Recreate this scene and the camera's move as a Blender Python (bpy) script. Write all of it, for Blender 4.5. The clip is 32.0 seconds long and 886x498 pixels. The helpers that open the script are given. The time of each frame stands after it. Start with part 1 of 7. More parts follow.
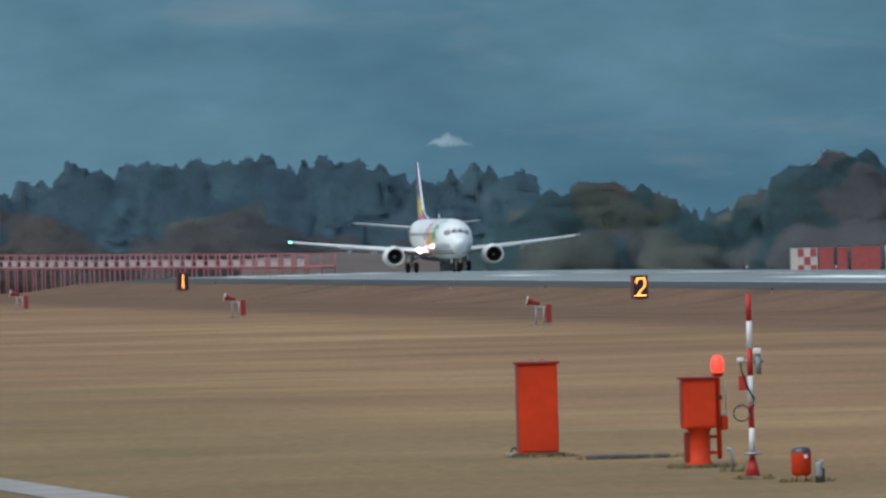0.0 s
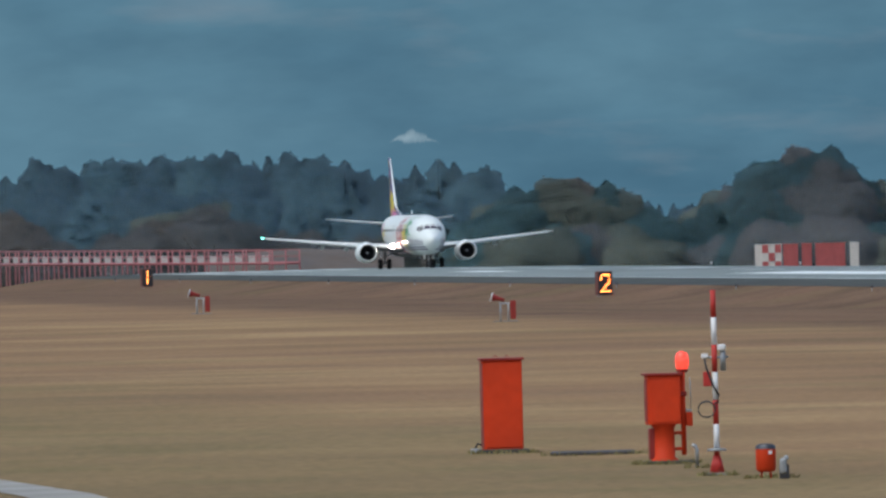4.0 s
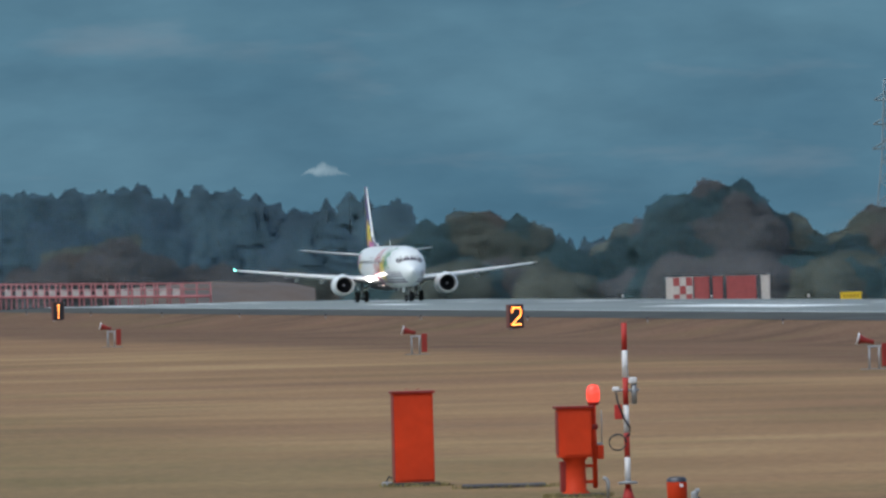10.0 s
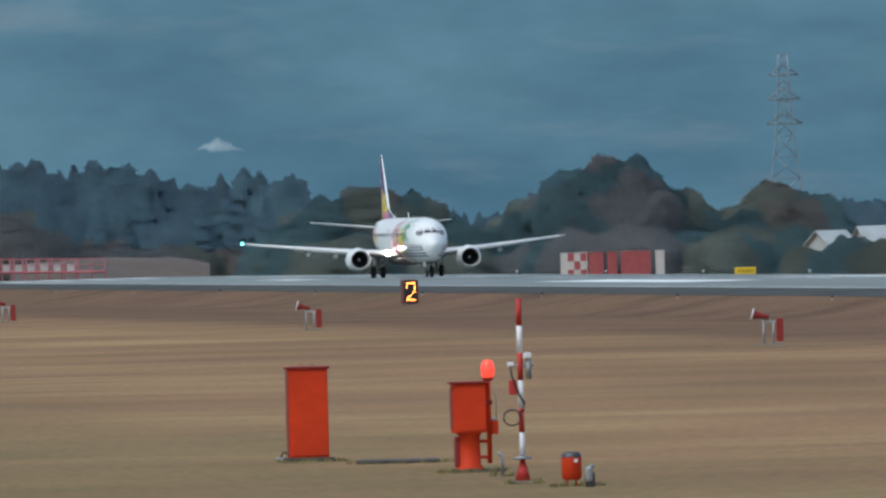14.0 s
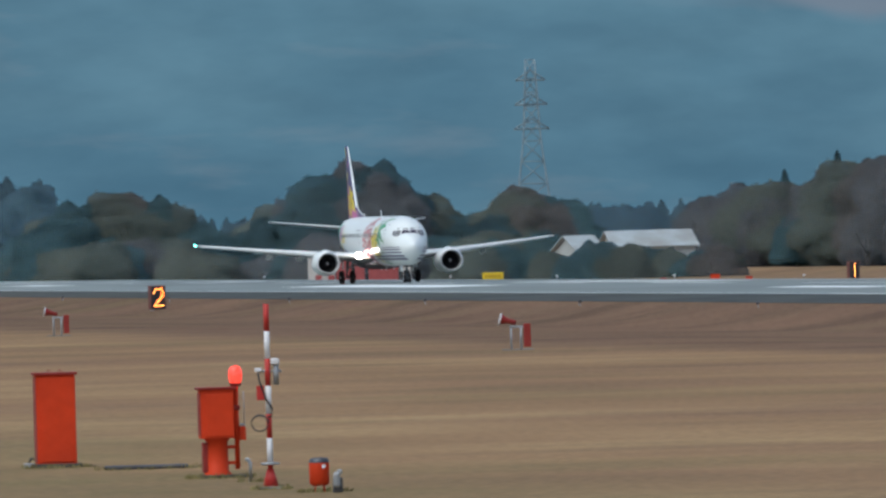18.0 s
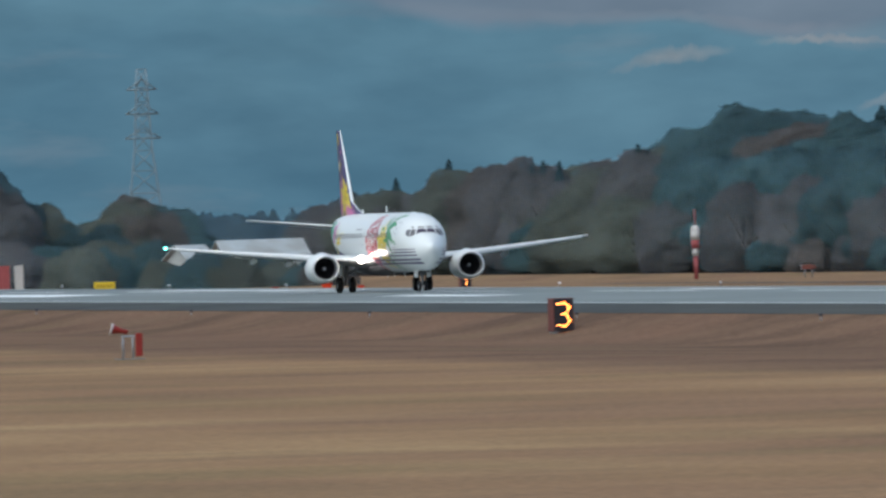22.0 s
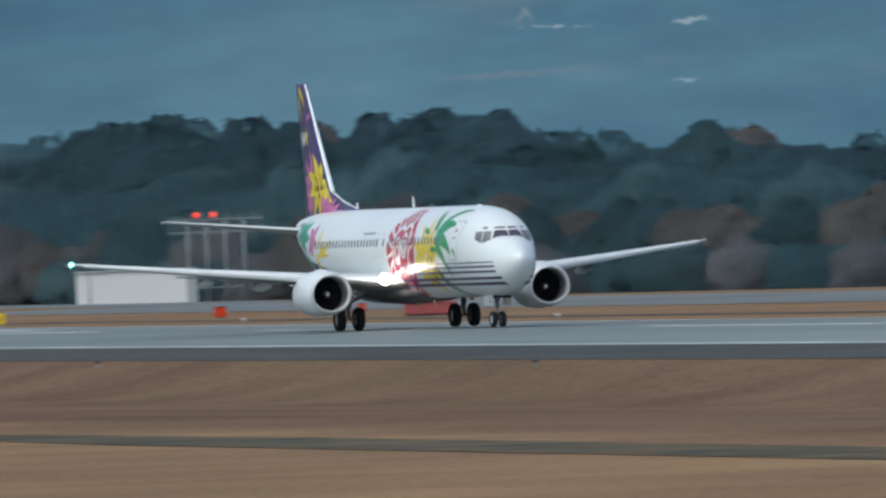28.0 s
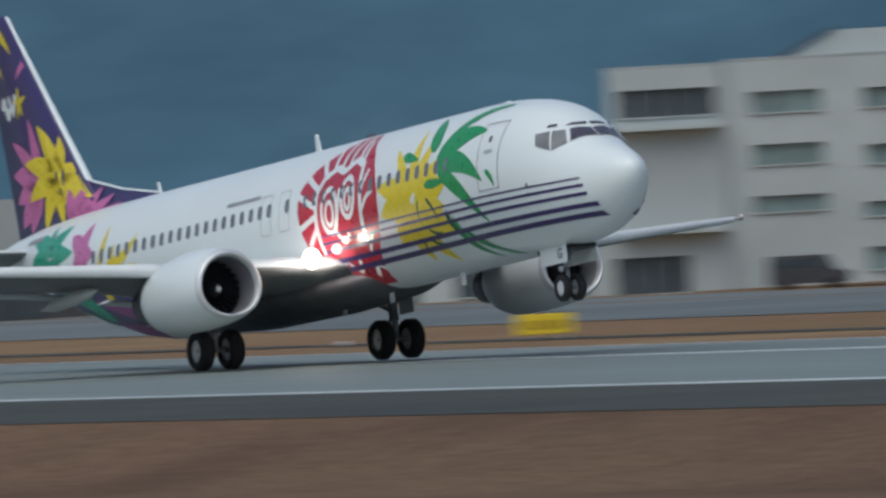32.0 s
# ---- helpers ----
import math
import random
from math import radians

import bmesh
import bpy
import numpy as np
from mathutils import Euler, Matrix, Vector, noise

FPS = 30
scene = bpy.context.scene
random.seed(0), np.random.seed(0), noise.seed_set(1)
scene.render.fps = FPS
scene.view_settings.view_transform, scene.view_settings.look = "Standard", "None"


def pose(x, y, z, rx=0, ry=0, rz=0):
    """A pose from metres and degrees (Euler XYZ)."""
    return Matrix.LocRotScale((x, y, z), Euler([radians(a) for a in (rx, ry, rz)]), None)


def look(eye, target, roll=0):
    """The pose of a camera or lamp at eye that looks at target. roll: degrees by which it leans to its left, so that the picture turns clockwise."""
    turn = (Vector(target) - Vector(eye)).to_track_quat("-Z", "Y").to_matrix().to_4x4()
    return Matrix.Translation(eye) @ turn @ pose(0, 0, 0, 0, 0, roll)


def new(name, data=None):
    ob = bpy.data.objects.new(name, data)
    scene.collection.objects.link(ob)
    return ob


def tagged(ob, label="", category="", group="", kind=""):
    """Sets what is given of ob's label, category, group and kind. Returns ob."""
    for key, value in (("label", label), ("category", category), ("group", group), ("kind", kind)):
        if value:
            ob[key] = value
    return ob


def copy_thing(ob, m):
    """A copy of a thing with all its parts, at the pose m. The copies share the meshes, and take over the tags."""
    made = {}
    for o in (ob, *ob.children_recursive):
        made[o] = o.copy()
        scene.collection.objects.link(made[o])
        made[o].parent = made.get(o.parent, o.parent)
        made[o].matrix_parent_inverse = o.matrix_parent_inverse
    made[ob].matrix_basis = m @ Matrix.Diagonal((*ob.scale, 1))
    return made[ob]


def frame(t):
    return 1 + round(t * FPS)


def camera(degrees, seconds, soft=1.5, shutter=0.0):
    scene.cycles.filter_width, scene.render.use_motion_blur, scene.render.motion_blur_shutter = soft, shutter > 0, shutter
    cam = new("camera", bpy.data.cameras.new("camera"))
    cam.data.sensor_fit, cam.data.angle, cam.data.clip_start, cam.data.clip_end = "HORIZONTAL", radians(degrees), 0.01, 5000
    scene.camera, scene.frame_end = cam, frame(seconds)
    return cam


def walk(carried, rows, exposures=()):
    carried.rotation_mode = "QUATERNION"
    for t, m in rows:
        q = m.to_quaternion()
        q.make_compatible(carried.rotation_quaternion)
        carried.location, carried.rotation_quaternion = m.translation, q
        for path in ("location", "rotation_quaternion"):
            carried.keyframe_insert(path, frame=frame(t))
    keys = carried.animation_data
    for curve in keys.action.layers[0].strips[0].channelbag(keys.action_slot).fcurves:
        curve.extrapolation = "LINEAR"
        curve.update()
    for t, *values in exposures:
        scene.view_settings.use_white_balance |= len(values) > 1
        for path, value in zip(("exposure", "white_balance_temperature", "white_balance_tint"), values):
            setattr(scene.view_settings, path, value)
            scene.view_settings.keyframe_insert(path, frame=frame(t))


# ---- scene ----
# Camera: a long lens on a tripod, turning after the aeroplane.
EYE = Vector((0.0, -168.72, 4.78))
cam = camera(3.5752, 32.0, 2.6, 0.5)


def aim(turn, tilt, lean):
    """The tripod head: degrees from the runway's axis, above the horizon, and sideways."""
    a, e = radians(turn), radians(tilt)
    way = Vector((-math.cos(a) * math.cos(e), math.sin(a) * math.cos(e), math.sin(e)))
    return look(EYE, EYE + way * 100.0, lean)


EXPOSURES = [(0.0, 0.0), (25.0, 0.0), (28.5, -0.1), (30.0, -0.2), (31.0, -0.36), (32.0, -0.45)]
walk(cam, [
    (0, aim(6.915, -0.102, -1.50)),
    (0.5, aim(6.938, -0.116, -1.50)),
    (1, aim(6.950, -0.102, -1.50)),
    (1.5, aim(6.964, -0.102, -1.50)),
    (2, aim(6.986, -0.092, -1.50)),
    (2.5, aim(6.995, -0.092, -1.50)),
    (3, aim(7.029, -0.132, -1.50)),
    (3.5, aim(7.045, -0.132, -1.51)),
    (5.5, aim(7.111, -0.097, -1.51)),
    (6, aim(7.153, -0.110, -1.51)),
    (6.5, aim(7.189, -0.108, -1.52)),
    (7, aim(7.204, -0.027, -1.52)),
    (7.5, aim(7.229, 0.000, -1.52)),
    (8, aim(7.249, 0.002, -1.52)),
    (8.5, aim(7.289, -0.022, -1.53)),
    (9, aim(7.325, -0.021, -1.53)),
    (9.5, aim(7.351, 0.007, -1.53)),
    (10, aim(7.420, 0.003, -1.54)),
    (10.5, aim(7.468, 0.014, -1.54)),
    (11, aim(7.496, 0.001, -1.54)),
    (11.5, aim(7.539, -0.040, -1.54)),
    (12, aim(7.580, -0.112, -1.55)),
    (12.5, aim(7.591, -0.104, -1.55)),
    (13, aim(7.641, -0.130, -1.55)),
    (13.5, aim(7.743, -0.121, -1.56)),
    (15.5, aim(8.118, -0.127, -1.59)),
    (16, aim(8.235, -0.136, -1.60)),
    (16.5, aim(8.400, -0.115, -1.61)),
    (17, aim(8.536, -0.118, -1.62)),
    (17.5, aim(8.685, -0.114, -1.63)),
    (18, aim(8.863, -0.114, -1.65)),
    (18.5, aim(8.967, -0.099, -1.66)),
    (19, aim(9.138, -0.123, -1.67)),
    (19.5, aim(9.326, -0.127, -1.68)),
    (20, aim(9.502, -0.158, -1.70)),
    (20.5, aim(9.643, -0.148, -1.71)),
    (21, aim(9.820, -0.113, -1.72)),
    (21.5, aim(10.093, -0.125, -1.74)),
    (22, aim(10.431, -0.123, -1.77)),
    (22.5, aim(10.678, -0.102, -1.79)),
    (23, aim(10.989, -0.116, -1.81)),
    (23.5, aim(11.309, -0.105, -1.84)),
    (24, aim(11.675, -0.098, -1.87)),
    (24.5, aim(12.070, -0.120, -1.90)),
    (25, aim(12.487, -0.141, -1.93)),
    (25.5, aim(12.944, -0.126, -1.97)),
    (26, aim(13.520, -0.137, -2.01)),
    (26.5, aim(14.129, -0.144, -2.06)),
    (28.5, aim(16.815, -0.151, -2.27)),
    (29, aim(17.859, -0.199, -2.35)),
    (29.5, aim(18.899, -0.226, -2.43)),
    (30, aim(20.108, -0.234, -2.53)),
    (30.5, aim(21.544, -0.220, -2.64)),
    (31, aim(23.403, -0.264, -2.78)),
    (31.5, aim(25.543, -0.271, -2.94)),
    (32, aim(28.209, -0.318, -3.15)),
], EXPOSURES)

# Overcast late afternoon: a soft wide sun behind cloud and the sky's own light.
world = bpy.data.worlds.new("overcast_sky")
scene.world = world
world.use_nodes = True
wn = world.node_tree
wn.nodes.clear()
w_out = wn.nodes.new("ShaderNodeOutputWorld")
w_bg = wn.nodes.new("ShaderNodeBackground")
w_sky = wn.nodes.new("ShaderNodeTexSky")
w_sky.sky_type, w_sky.sun_disc = "NISHITA", False
w_sky.sun_elevation, w_sky.sun_rotation = radians(59), radians(140)
w_sky.dust_density, w_sky.ozone_density = 3.0, 1.5
w_bg.inputs["Strength"].default_value = 0.15
wn.links.new(w_sky.outputs["Color"], w_bg.inputs["Color"])
wn.links.new(w_bg.outputs["Background"], w_out.inputs["Surface"])

sun_data = bpy.data.lights.new("sun", "SUN")
sun_data.energy, sun_data.angle, sun_data.color = 1.25, radians(70), (0.85, 1.0, 0.95)
sun = new("sun", sun_data)
sun.matrix_world = look((0, 0, 300), (-70, 85, 120))


# ---------------------------------------------------------------- materials
def material(name, colour, rough=0.6, metal=0.0, vary=0.15, scale=3.0, bump=0.0, bump_scale=40.0, emit=0.0,
             emit_colour=None, random=0.0, stretch=(1, 1, 1), coat=0.0, second=None, second_scale=0.4, spec=0.5, steady=1.0):
    """A Principled material with variation at two scales, in object space."""
    m = bpy.data.materials.new(name)
    m.use_nodes = True
    nt = m.node_tree
    p = nt.nodes["Principled BSDF"]
    link = nt.links.new
    co = nt.nodes.new("ShaderNodeTexCoord")
    mp = nt.nodes.new("ShaderNodeMapping")
    mp.inputs["Scale"].default_value = stretch
    link(co.outputs["Object"], mp.inputs["Vector"])

    def grain(s, detail=5.0):
        n = nt.nodes.new("ShaderNodeTexNoise")
        n.inputs["Scale"].default_value, n.inputs["Detail"].default_value = s, detail
        link(mp.outputs["Vector"], n.inputs["Vector"])
        return n.outputs["Fac"]

    def mix(fac, a, b, kind="MIX"):
        x = nt.nodes.new("ShaderNodeMix")
        x.data_type, x.blend_type = "RGBA", kind
        for socket, value in ((x.inputs["Factor"], fac), (x.inputs["A"], a), (x.inputs["B"], b)):
            if isinstance(value, bpy.types.NodeSocket):
                link(value, socket)
            else:
                socket.default_value = value
        return x.outputs["Result"]

    def ramp(sock, lo, hi, a=0.0, b=1.0):
        r = nt.nodes.new("ShaderNodeMapRange")
        r.inputs["From Min"].default_value, r.inputs["From Max"].default_value = lo, hi
        r.inputs["To Min"].default_value, r.inputs["To Max"].default_value = a, b
        link(sock, r.inputs["Value"])
        return r.outputs["Result"]

    c = (*colour, 1)
    dark = tuple(v * (1 - vary) for v in colour) + (1,)
    light = tuple(min(1, v * (1 + vary)) for v in colour) + (1,)
    out = mix(ramp(grain(scale), 0.3, 0.7), dark, light)
    if second:
        out = mix(ramp(grain(second_scale, 6.0), 0.42, 0.62), out, (*second, 1))
    if random:
        info = nt.nodes.new("ShaderNodeObjectInfo")
        hsv = nt.nodes.new("ShaderNodeHueSaturation")
        link(ramp(info.outputs["Random"], 0, 1, 1 - random, 1 + random), hsv.inputs["Value"])
        link(ramp(info.outputs["Random"], 0, 1, 0.5 + random * 0.05, 0.5 - random * 0.05), hsv.inputs["Hue"])
        link(out, hsv.inputs["Color"])
        out = hsv.outputs["Color"]
    link(out, p.inputs["Base Color"])
    p.inputs["Metallic"].default_value = metal
    p.inputs["Specular IOR Level"].default_value = spec
    link(ramp(grain(scale * 2.3), 0.3, 0.7, max(0.02, rough - 0.08 * steady), min(1, rough + 0.08 * steady)), p.inputs["Roughness"])
    if coat:
        p.inputs["Coat Weight"].default_value, p.inputs["Coat Roughness"].default_value = coat, 0.08
    if bump:
        b = nt.nodes.new("ShaderNodeBump")
        b.inputs["Strength"].default_value, b.inputs["Distance"].default_value = bump, 0.02
        link(grain(bump_scale), b.inputs["Height"])
        link(b.outputs["Normal"], p.inputs["Normal"])
    if emit:
        p.inputs["Emission Color"].default_value = (*(emit_colour or colour), 1)
        p.inputs["Emission Strength"].default_value = emit
    return m


def srgb(r, g, b):
    """Linear values of an 8-bit colour."""
    return tuple((v / 255 / 12.92) if v < 11 else ((v / 255 + 0.055) / 1.055) ** 2.4 for v in (r, g, b))


WHITE = material("white_paint", (0.80, 0.85, 0.85), 0.3, vary=0.025, scale=0.25, coat=0.25, steady=0.25)
GREY_PAINT = material("grey_paint", (0.42, 0.43, 0.45), 0.4, vary=0.06)
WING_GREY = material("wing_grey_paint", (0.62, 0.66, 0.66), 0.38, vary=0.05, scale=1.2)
# shade under the wings and tailplane, held in a darker grey
UNDER_SHADE = material("underside_shade_grey", (0.20, 0.21, 0.22), 0.5, vary=0.08, scale=1.2)
# the fairing's grey is darkened to carry the shade beneath the fuselage
BELLY_SHADE = material("belly_shade_grey", (0.13, 0.135, 0.15), 0.5, vary=0.15, scale=0.8, second=(0.09, 0.09, 0.10), second_scale=0.5)
PURPLE = material("purple_paint", (0.045, 0.03, 0.13), 0.35, vary=0.03, scale=0.5, coat=0.2, steady=0.2)
YELLOW = material("yellow_paint", (0.82, 0.63, 0.03), 0.32, vary=0.05, coat=0.2)
PINK = material("pink_paint", (0.60, 0.16, 0.38), 0.32, vary=0.06, coat=0.2)
MAGENTA = material("magenta_paint", (0.24, 0.045, 0.20), 0.35, vary=0.08, coat=0.2)
RED = material("crimson_paint", (0.50, 0.02, 0.045), 0.32, vary=0.06, coat=0.2)
GREEN = material("green_paint", (0.01, 0.30, 0.09), 0.32, vary=0.08, coat=0.2)
DARK_GREEN = material("deep_green_paint", (0.01, 0.10, 0.045), 0.32, vary=0.08)
TEAL = material("teal_paint", (0.02, 0.36, 0.22), 0.32, vary=0.08)
SLAT = material("pale_painted_slat", (0.68, 0.71, 0.72), 0.42, vary=0.04)
LIP = material("inlet_lip_metal", (0.74, 0.75, 0.76), 0.5, metal=0.6, vary=0.05)
DUCT = material("inlet_duct_lining", (0.26, 0.26, 0.28), 0.5, vary=0.12)
DARK_METAL = material("dark_metal", (0.10, 0.10, 0.11), 0.45, metal=0.8, vary=0.2)
FAN = material("fan_blades", (0.025, 0.025, 0.03), 0.45, metal=0.4, vary=0.3)
TYRE = material("tyre_rubber", (0.018, 0.018, 0.02), 0.8, vary=0.25, scale=8)
PANE = material("cabin_window_pane", (0.17, 0.18, 0.21), 0.15, vary=0.1)
COCKPIT = material("windscreen_glass", (0.085, 0.075, 0.105), 0.10, vary=0.15)
# side panes: their pale reflection is painted into the glass colour
COCKPIT_SIDE = material("side_glass_with_reflection", (0.20, 0.205, 0.215), 0.12, vary=0.2)
SEAM = material("panel_seam", (0.32, 0.33, 0.36), 0.5)
LAMP = material("landing_light_glow", (1, 0.95, 0.9), 0.3, emit=48.0, emit_colour=(1.0, 0.88, 0.78))
LAMP_SMALL = material("taxi_light_glow", (1, 0.9, 0.8), 0.3, emit=3.0, emit_colour=(1.0, 0.50, 0.42))
NAV_GREEN = material("green_navigation_light", (0.1, 0.9, 0.6), 0.3, emit=14.0, emit_colour=(0.15, 1.0, 0.75))
NAV_RED = material("clear_lamp_glass", (0.45, 0.42, 0.42), 0.15)
ORANGE = material("orange_red_paint", (0.64, 0.048, 0.009), 0.65, vary=0.10, scale=2.0, bump=0.05, spec=0.25, second=(0.55, 0.042, 0.009), second_scale=1.1)
PLINTH = material("dark_weathered_plinth", (0.065, 0.06, 0.055), 0.95, vary=0.25, bump=0.3)
ORANGE_DARK = material("dark_red_paint", (0.26, 0.018, 0.012), 0.5, vary=0.12, scale=2.0)
POLE_WHITE = material("white_pole_paint", (0.72, 0.72, 0.74), 0.5, vary=0.08)
STEEL = material("galvanised_steel", (0.36, 0.38, 0.40), 0.45, metal=0.6, vary=0.15)
CONCRETE = material("concrete", (0.22, 0.21, 0.20), 0.9, vary=0.15, bump=0.3)
CABLE = material("black_cable", (0.02, 0.02, 0.025), 0.6)
BEACON = material("obstruction_lamp_glow", (0.55, 0.05, 0.03), 0.25, emit=1.15, emit_colour=(1.0, 0.07, 0.045))
POLE_RED = material("crimson_pole_paint", (0.46, 0.026, 0.020), 0.55, vary=0.12, scale=3.0)
SIGN_BLACK = material("sign_black_face", (0.016, 0.016, 0.02), 0.6)
SIGN_SIDE = material("sign_brown_red_side", (0.16, 0.045, 0.035), 0.7, vary=0.2)
SIGN_LIGHT = material("sign_lamp_glow", (1.0, 0.5, 0.1), 0.4, emit=9.0, emit_colour=(1.0, 0.30, 0.07))
SIGN_YELLOW = material("yellow_sign_face", (0.72, 0.52, 0.02), 0.5, vary=0.06)
TRUNK = material("bark", (0.07, 0.055, 0.045), 0.9, vary=0.3, bump=0.4)


# ---------------------------------------------------------------- mesh helpers
def mesh_from(name, verts, faces, smooth=False):
    me = bpy.data.meshes.new(name)
    me.from_pydata([tuple(v) for v in verts], [], faces)
    me.update()
    if smooth:
        me.polygons.foreach_set("use_smooth", [True] * len(me.polygons))
    return me


def part(name, me, material_, parent, label="", at=None):
    """One mesh object under a thing or a part. me: a mesh or a bmesh."""
    if isinstance(me, bmesh.types.BMesh):
        data = bpy.data.meshes.new(name)
        me.to_mesh(data)
        me.free()
        me = data
    if material_ and not me.materials:
        me.materials.append(material_)
    ob = new(name, me)
    ob.parent = parent
    if at is not None:
        ob.matrix_basis = at
    if label:
        tagged(ob, label)
    return ob


def thing(name, label, category, at=None, group="", kind=""):
    ob = new(name)
    ob.empty_display_size = 0.3
    if at is not None:
        ob.matrix_basis = at
    return tagged(ob, label, category, group, kind)


def single(name, me, material_, label, category="", at=None, group="", kind=""):
    ob = part(name, me, material_, None, at=at)
    return tagged(ob, label, category, group, kind)


def slab(size, centre=(0, 0, 0), bevel=0.0, segments=2):
    bm = bmesh.new()
    bmesh.ops.create_cube(bm, size=1.0)
    for v in bm.verts:
        v.co = Vector((v.co.x * size[0] + centre[0], v.co.y * size[1] + centre[1], v.co.z * size[2] + centre[2]))
    if bevel:
        bmesh.ops.bevel(bm, geom=bm.edges[:], offset=bevel, segments=segments, affect="EDGES", profile=0.5)
    return bm


def join(*meshes):
    """Several bmeshes as one."""
    out = bmesh.new()
    for b in meshes:
        me = bpy.data.meshes.new("piece")
        b.to_mesh(me)
        b.free()
        out.from_mesh(me)
        bpy.data.meshes.remove(me)
    return out


def rod(a, b, r, r2=None, sides=10, caps=True):
    """A round bar from a to b."""
    a, b = Vector(a), Vector(b)
    bm = bmesh.new()
    d = b - a
    bmesh.ops.create_cone(bm, cap_ends=caps, segments=sides, radius1=r, radius2=r if r2 is None else r2, depth=d.length,
                          matrix=Matrix.Translation((a + b) / 2) @ d.to_track_quat("Z", "Y").to_matrix().to_4x4())
    for f in bm.faces:
        f.smooth = len(f.verts) == 4
    return bm


def turned(profile, sides=24, axis="z", centre=(0, 0, 0)):
    """A body of revolution from (radius, height) pairs."""
    verts, faces = [], []
    for r, h in profile:
        for k in range(sides):
            a = 2 * math.pi * k / sides
            u, v = r * math.cos(a), r * math.sin(a)
            p = {"z": (u, v, h), "x": (h, u, v), "y": (v, h, u)}[axis]
            verts.append((p[0] + centre[0], p[1] + centre[1], p[2] + centre[2]))
    for i in range(len(profile) - 1):
        for k in range(sides):
            j = (k + 1) % sides
            faces.append((i * sides + k, i * sides + j, (i + 1) * sides + j, (i + 1) * sides + k))
    return mesh_from("turned", verts, faces, True)


def loft(sections, closed=True, caps=True, smooth=True):
    """A skin over rings of equal length."""
    n = len(sections[0])
    verts = [v for s in sections for v in s]
    faces = []
    for i in range(len(sections) - 1):
        for k in range(n if closed else n - 1):
            j = (k + 1) % n
            faces.append((i * n + k, i * n + j, (i + 1) * n + j, (i + 1) * n + k))
    if caps:
        faces.append(tuple(range(n))[::-1])
        faces.append(tuple((len(sections) - 1) * n + k for k in range(n)))
    return mesh_from("loft", verts, faces, smooth)


def curve_tube(points, r, sides=8):
    """A bent round bar through points."""
    rings = []
    pts = [Vector(p) for p in points]
    for i, p in enumerate(pts):
        d = (pts[min(i + 1, len(pts) - 1)] - pts[max(i - 1, 0)]).normalized()
        q = d.to_track_quat("Z", "Y").to_matrix()
        rings.append([p + q @ Vector((r * math.cos(2 * math.pi * k / sides), r * math.sin(2 * math.pi * k / sides), 0)) for k in range(sides)])
    return loft(rings)


def bearing(turn, distance, z=0.0):
    """A place by its bearing from the tripod, degrees from the runway's axis, and its distance."""
    a = radians(turn)
    return Vector((-distance * math.cos(a), EYE.y + distance * math.sin(a), z))


def height(el, distance):
    """The height of a top that stands so many degrees over the tripod's horizon."""
    return EYE.z + distance * math.tan(radians(el))


# ---------------------------------------------------------------- ground and runway
PROFILE = ((-4000, -3.0), (-400, -1.0), (-170, -0.55), (-90, -0.65), (-60, -0.8), (-37, -1.02), (-30, -0.27), (-22.5, -0.02),
           (0, 0.0), (22.5, -0.36), (30, -0.58), (34, -0.68), (100, -0.75), (170, -2.0), (260, -3.6), (500, -6.0), (4600, -30.0))


def ground_z(x, y):
    ys = [p[0] for p in PROFILE]
    z = float(np.interp(y, ys, [p[1] for p in PROFILE]))
    if y > 32:
        z -= 1.0 * min(1, max(0, (-1120 - x) / 150)) * min(1, (y - 32) / 14)
    if -62 < y < -30:
        dip = float(np.interp(x, (-1320, -1000, -720, -420), (0.15, 0.26, 0.43, 0.47)))
        z -= dip * float(np.interp(y, (-62, -40, -33, -30), (0, 1, 1, 0)))
    if x < -1450 and abs(y) < 200:
        z -= min(5.0, (-1450 - x) * 0.02)
    return z


def rib(xs, ys, lift=0.0, name="sheet"):
    verts = [(x, y, ground_z(x, y) + lift) for x in xs for y in ys]
    n = len(ys)
    faces = [(i * n + j, (i + 1) * n + j, (i + 1) * n + j + 1, i * n + j + 1) for i in range(len(xs) - 1) for j in range(n - 1)]
    return mesh_from(name, verts, faces, True)


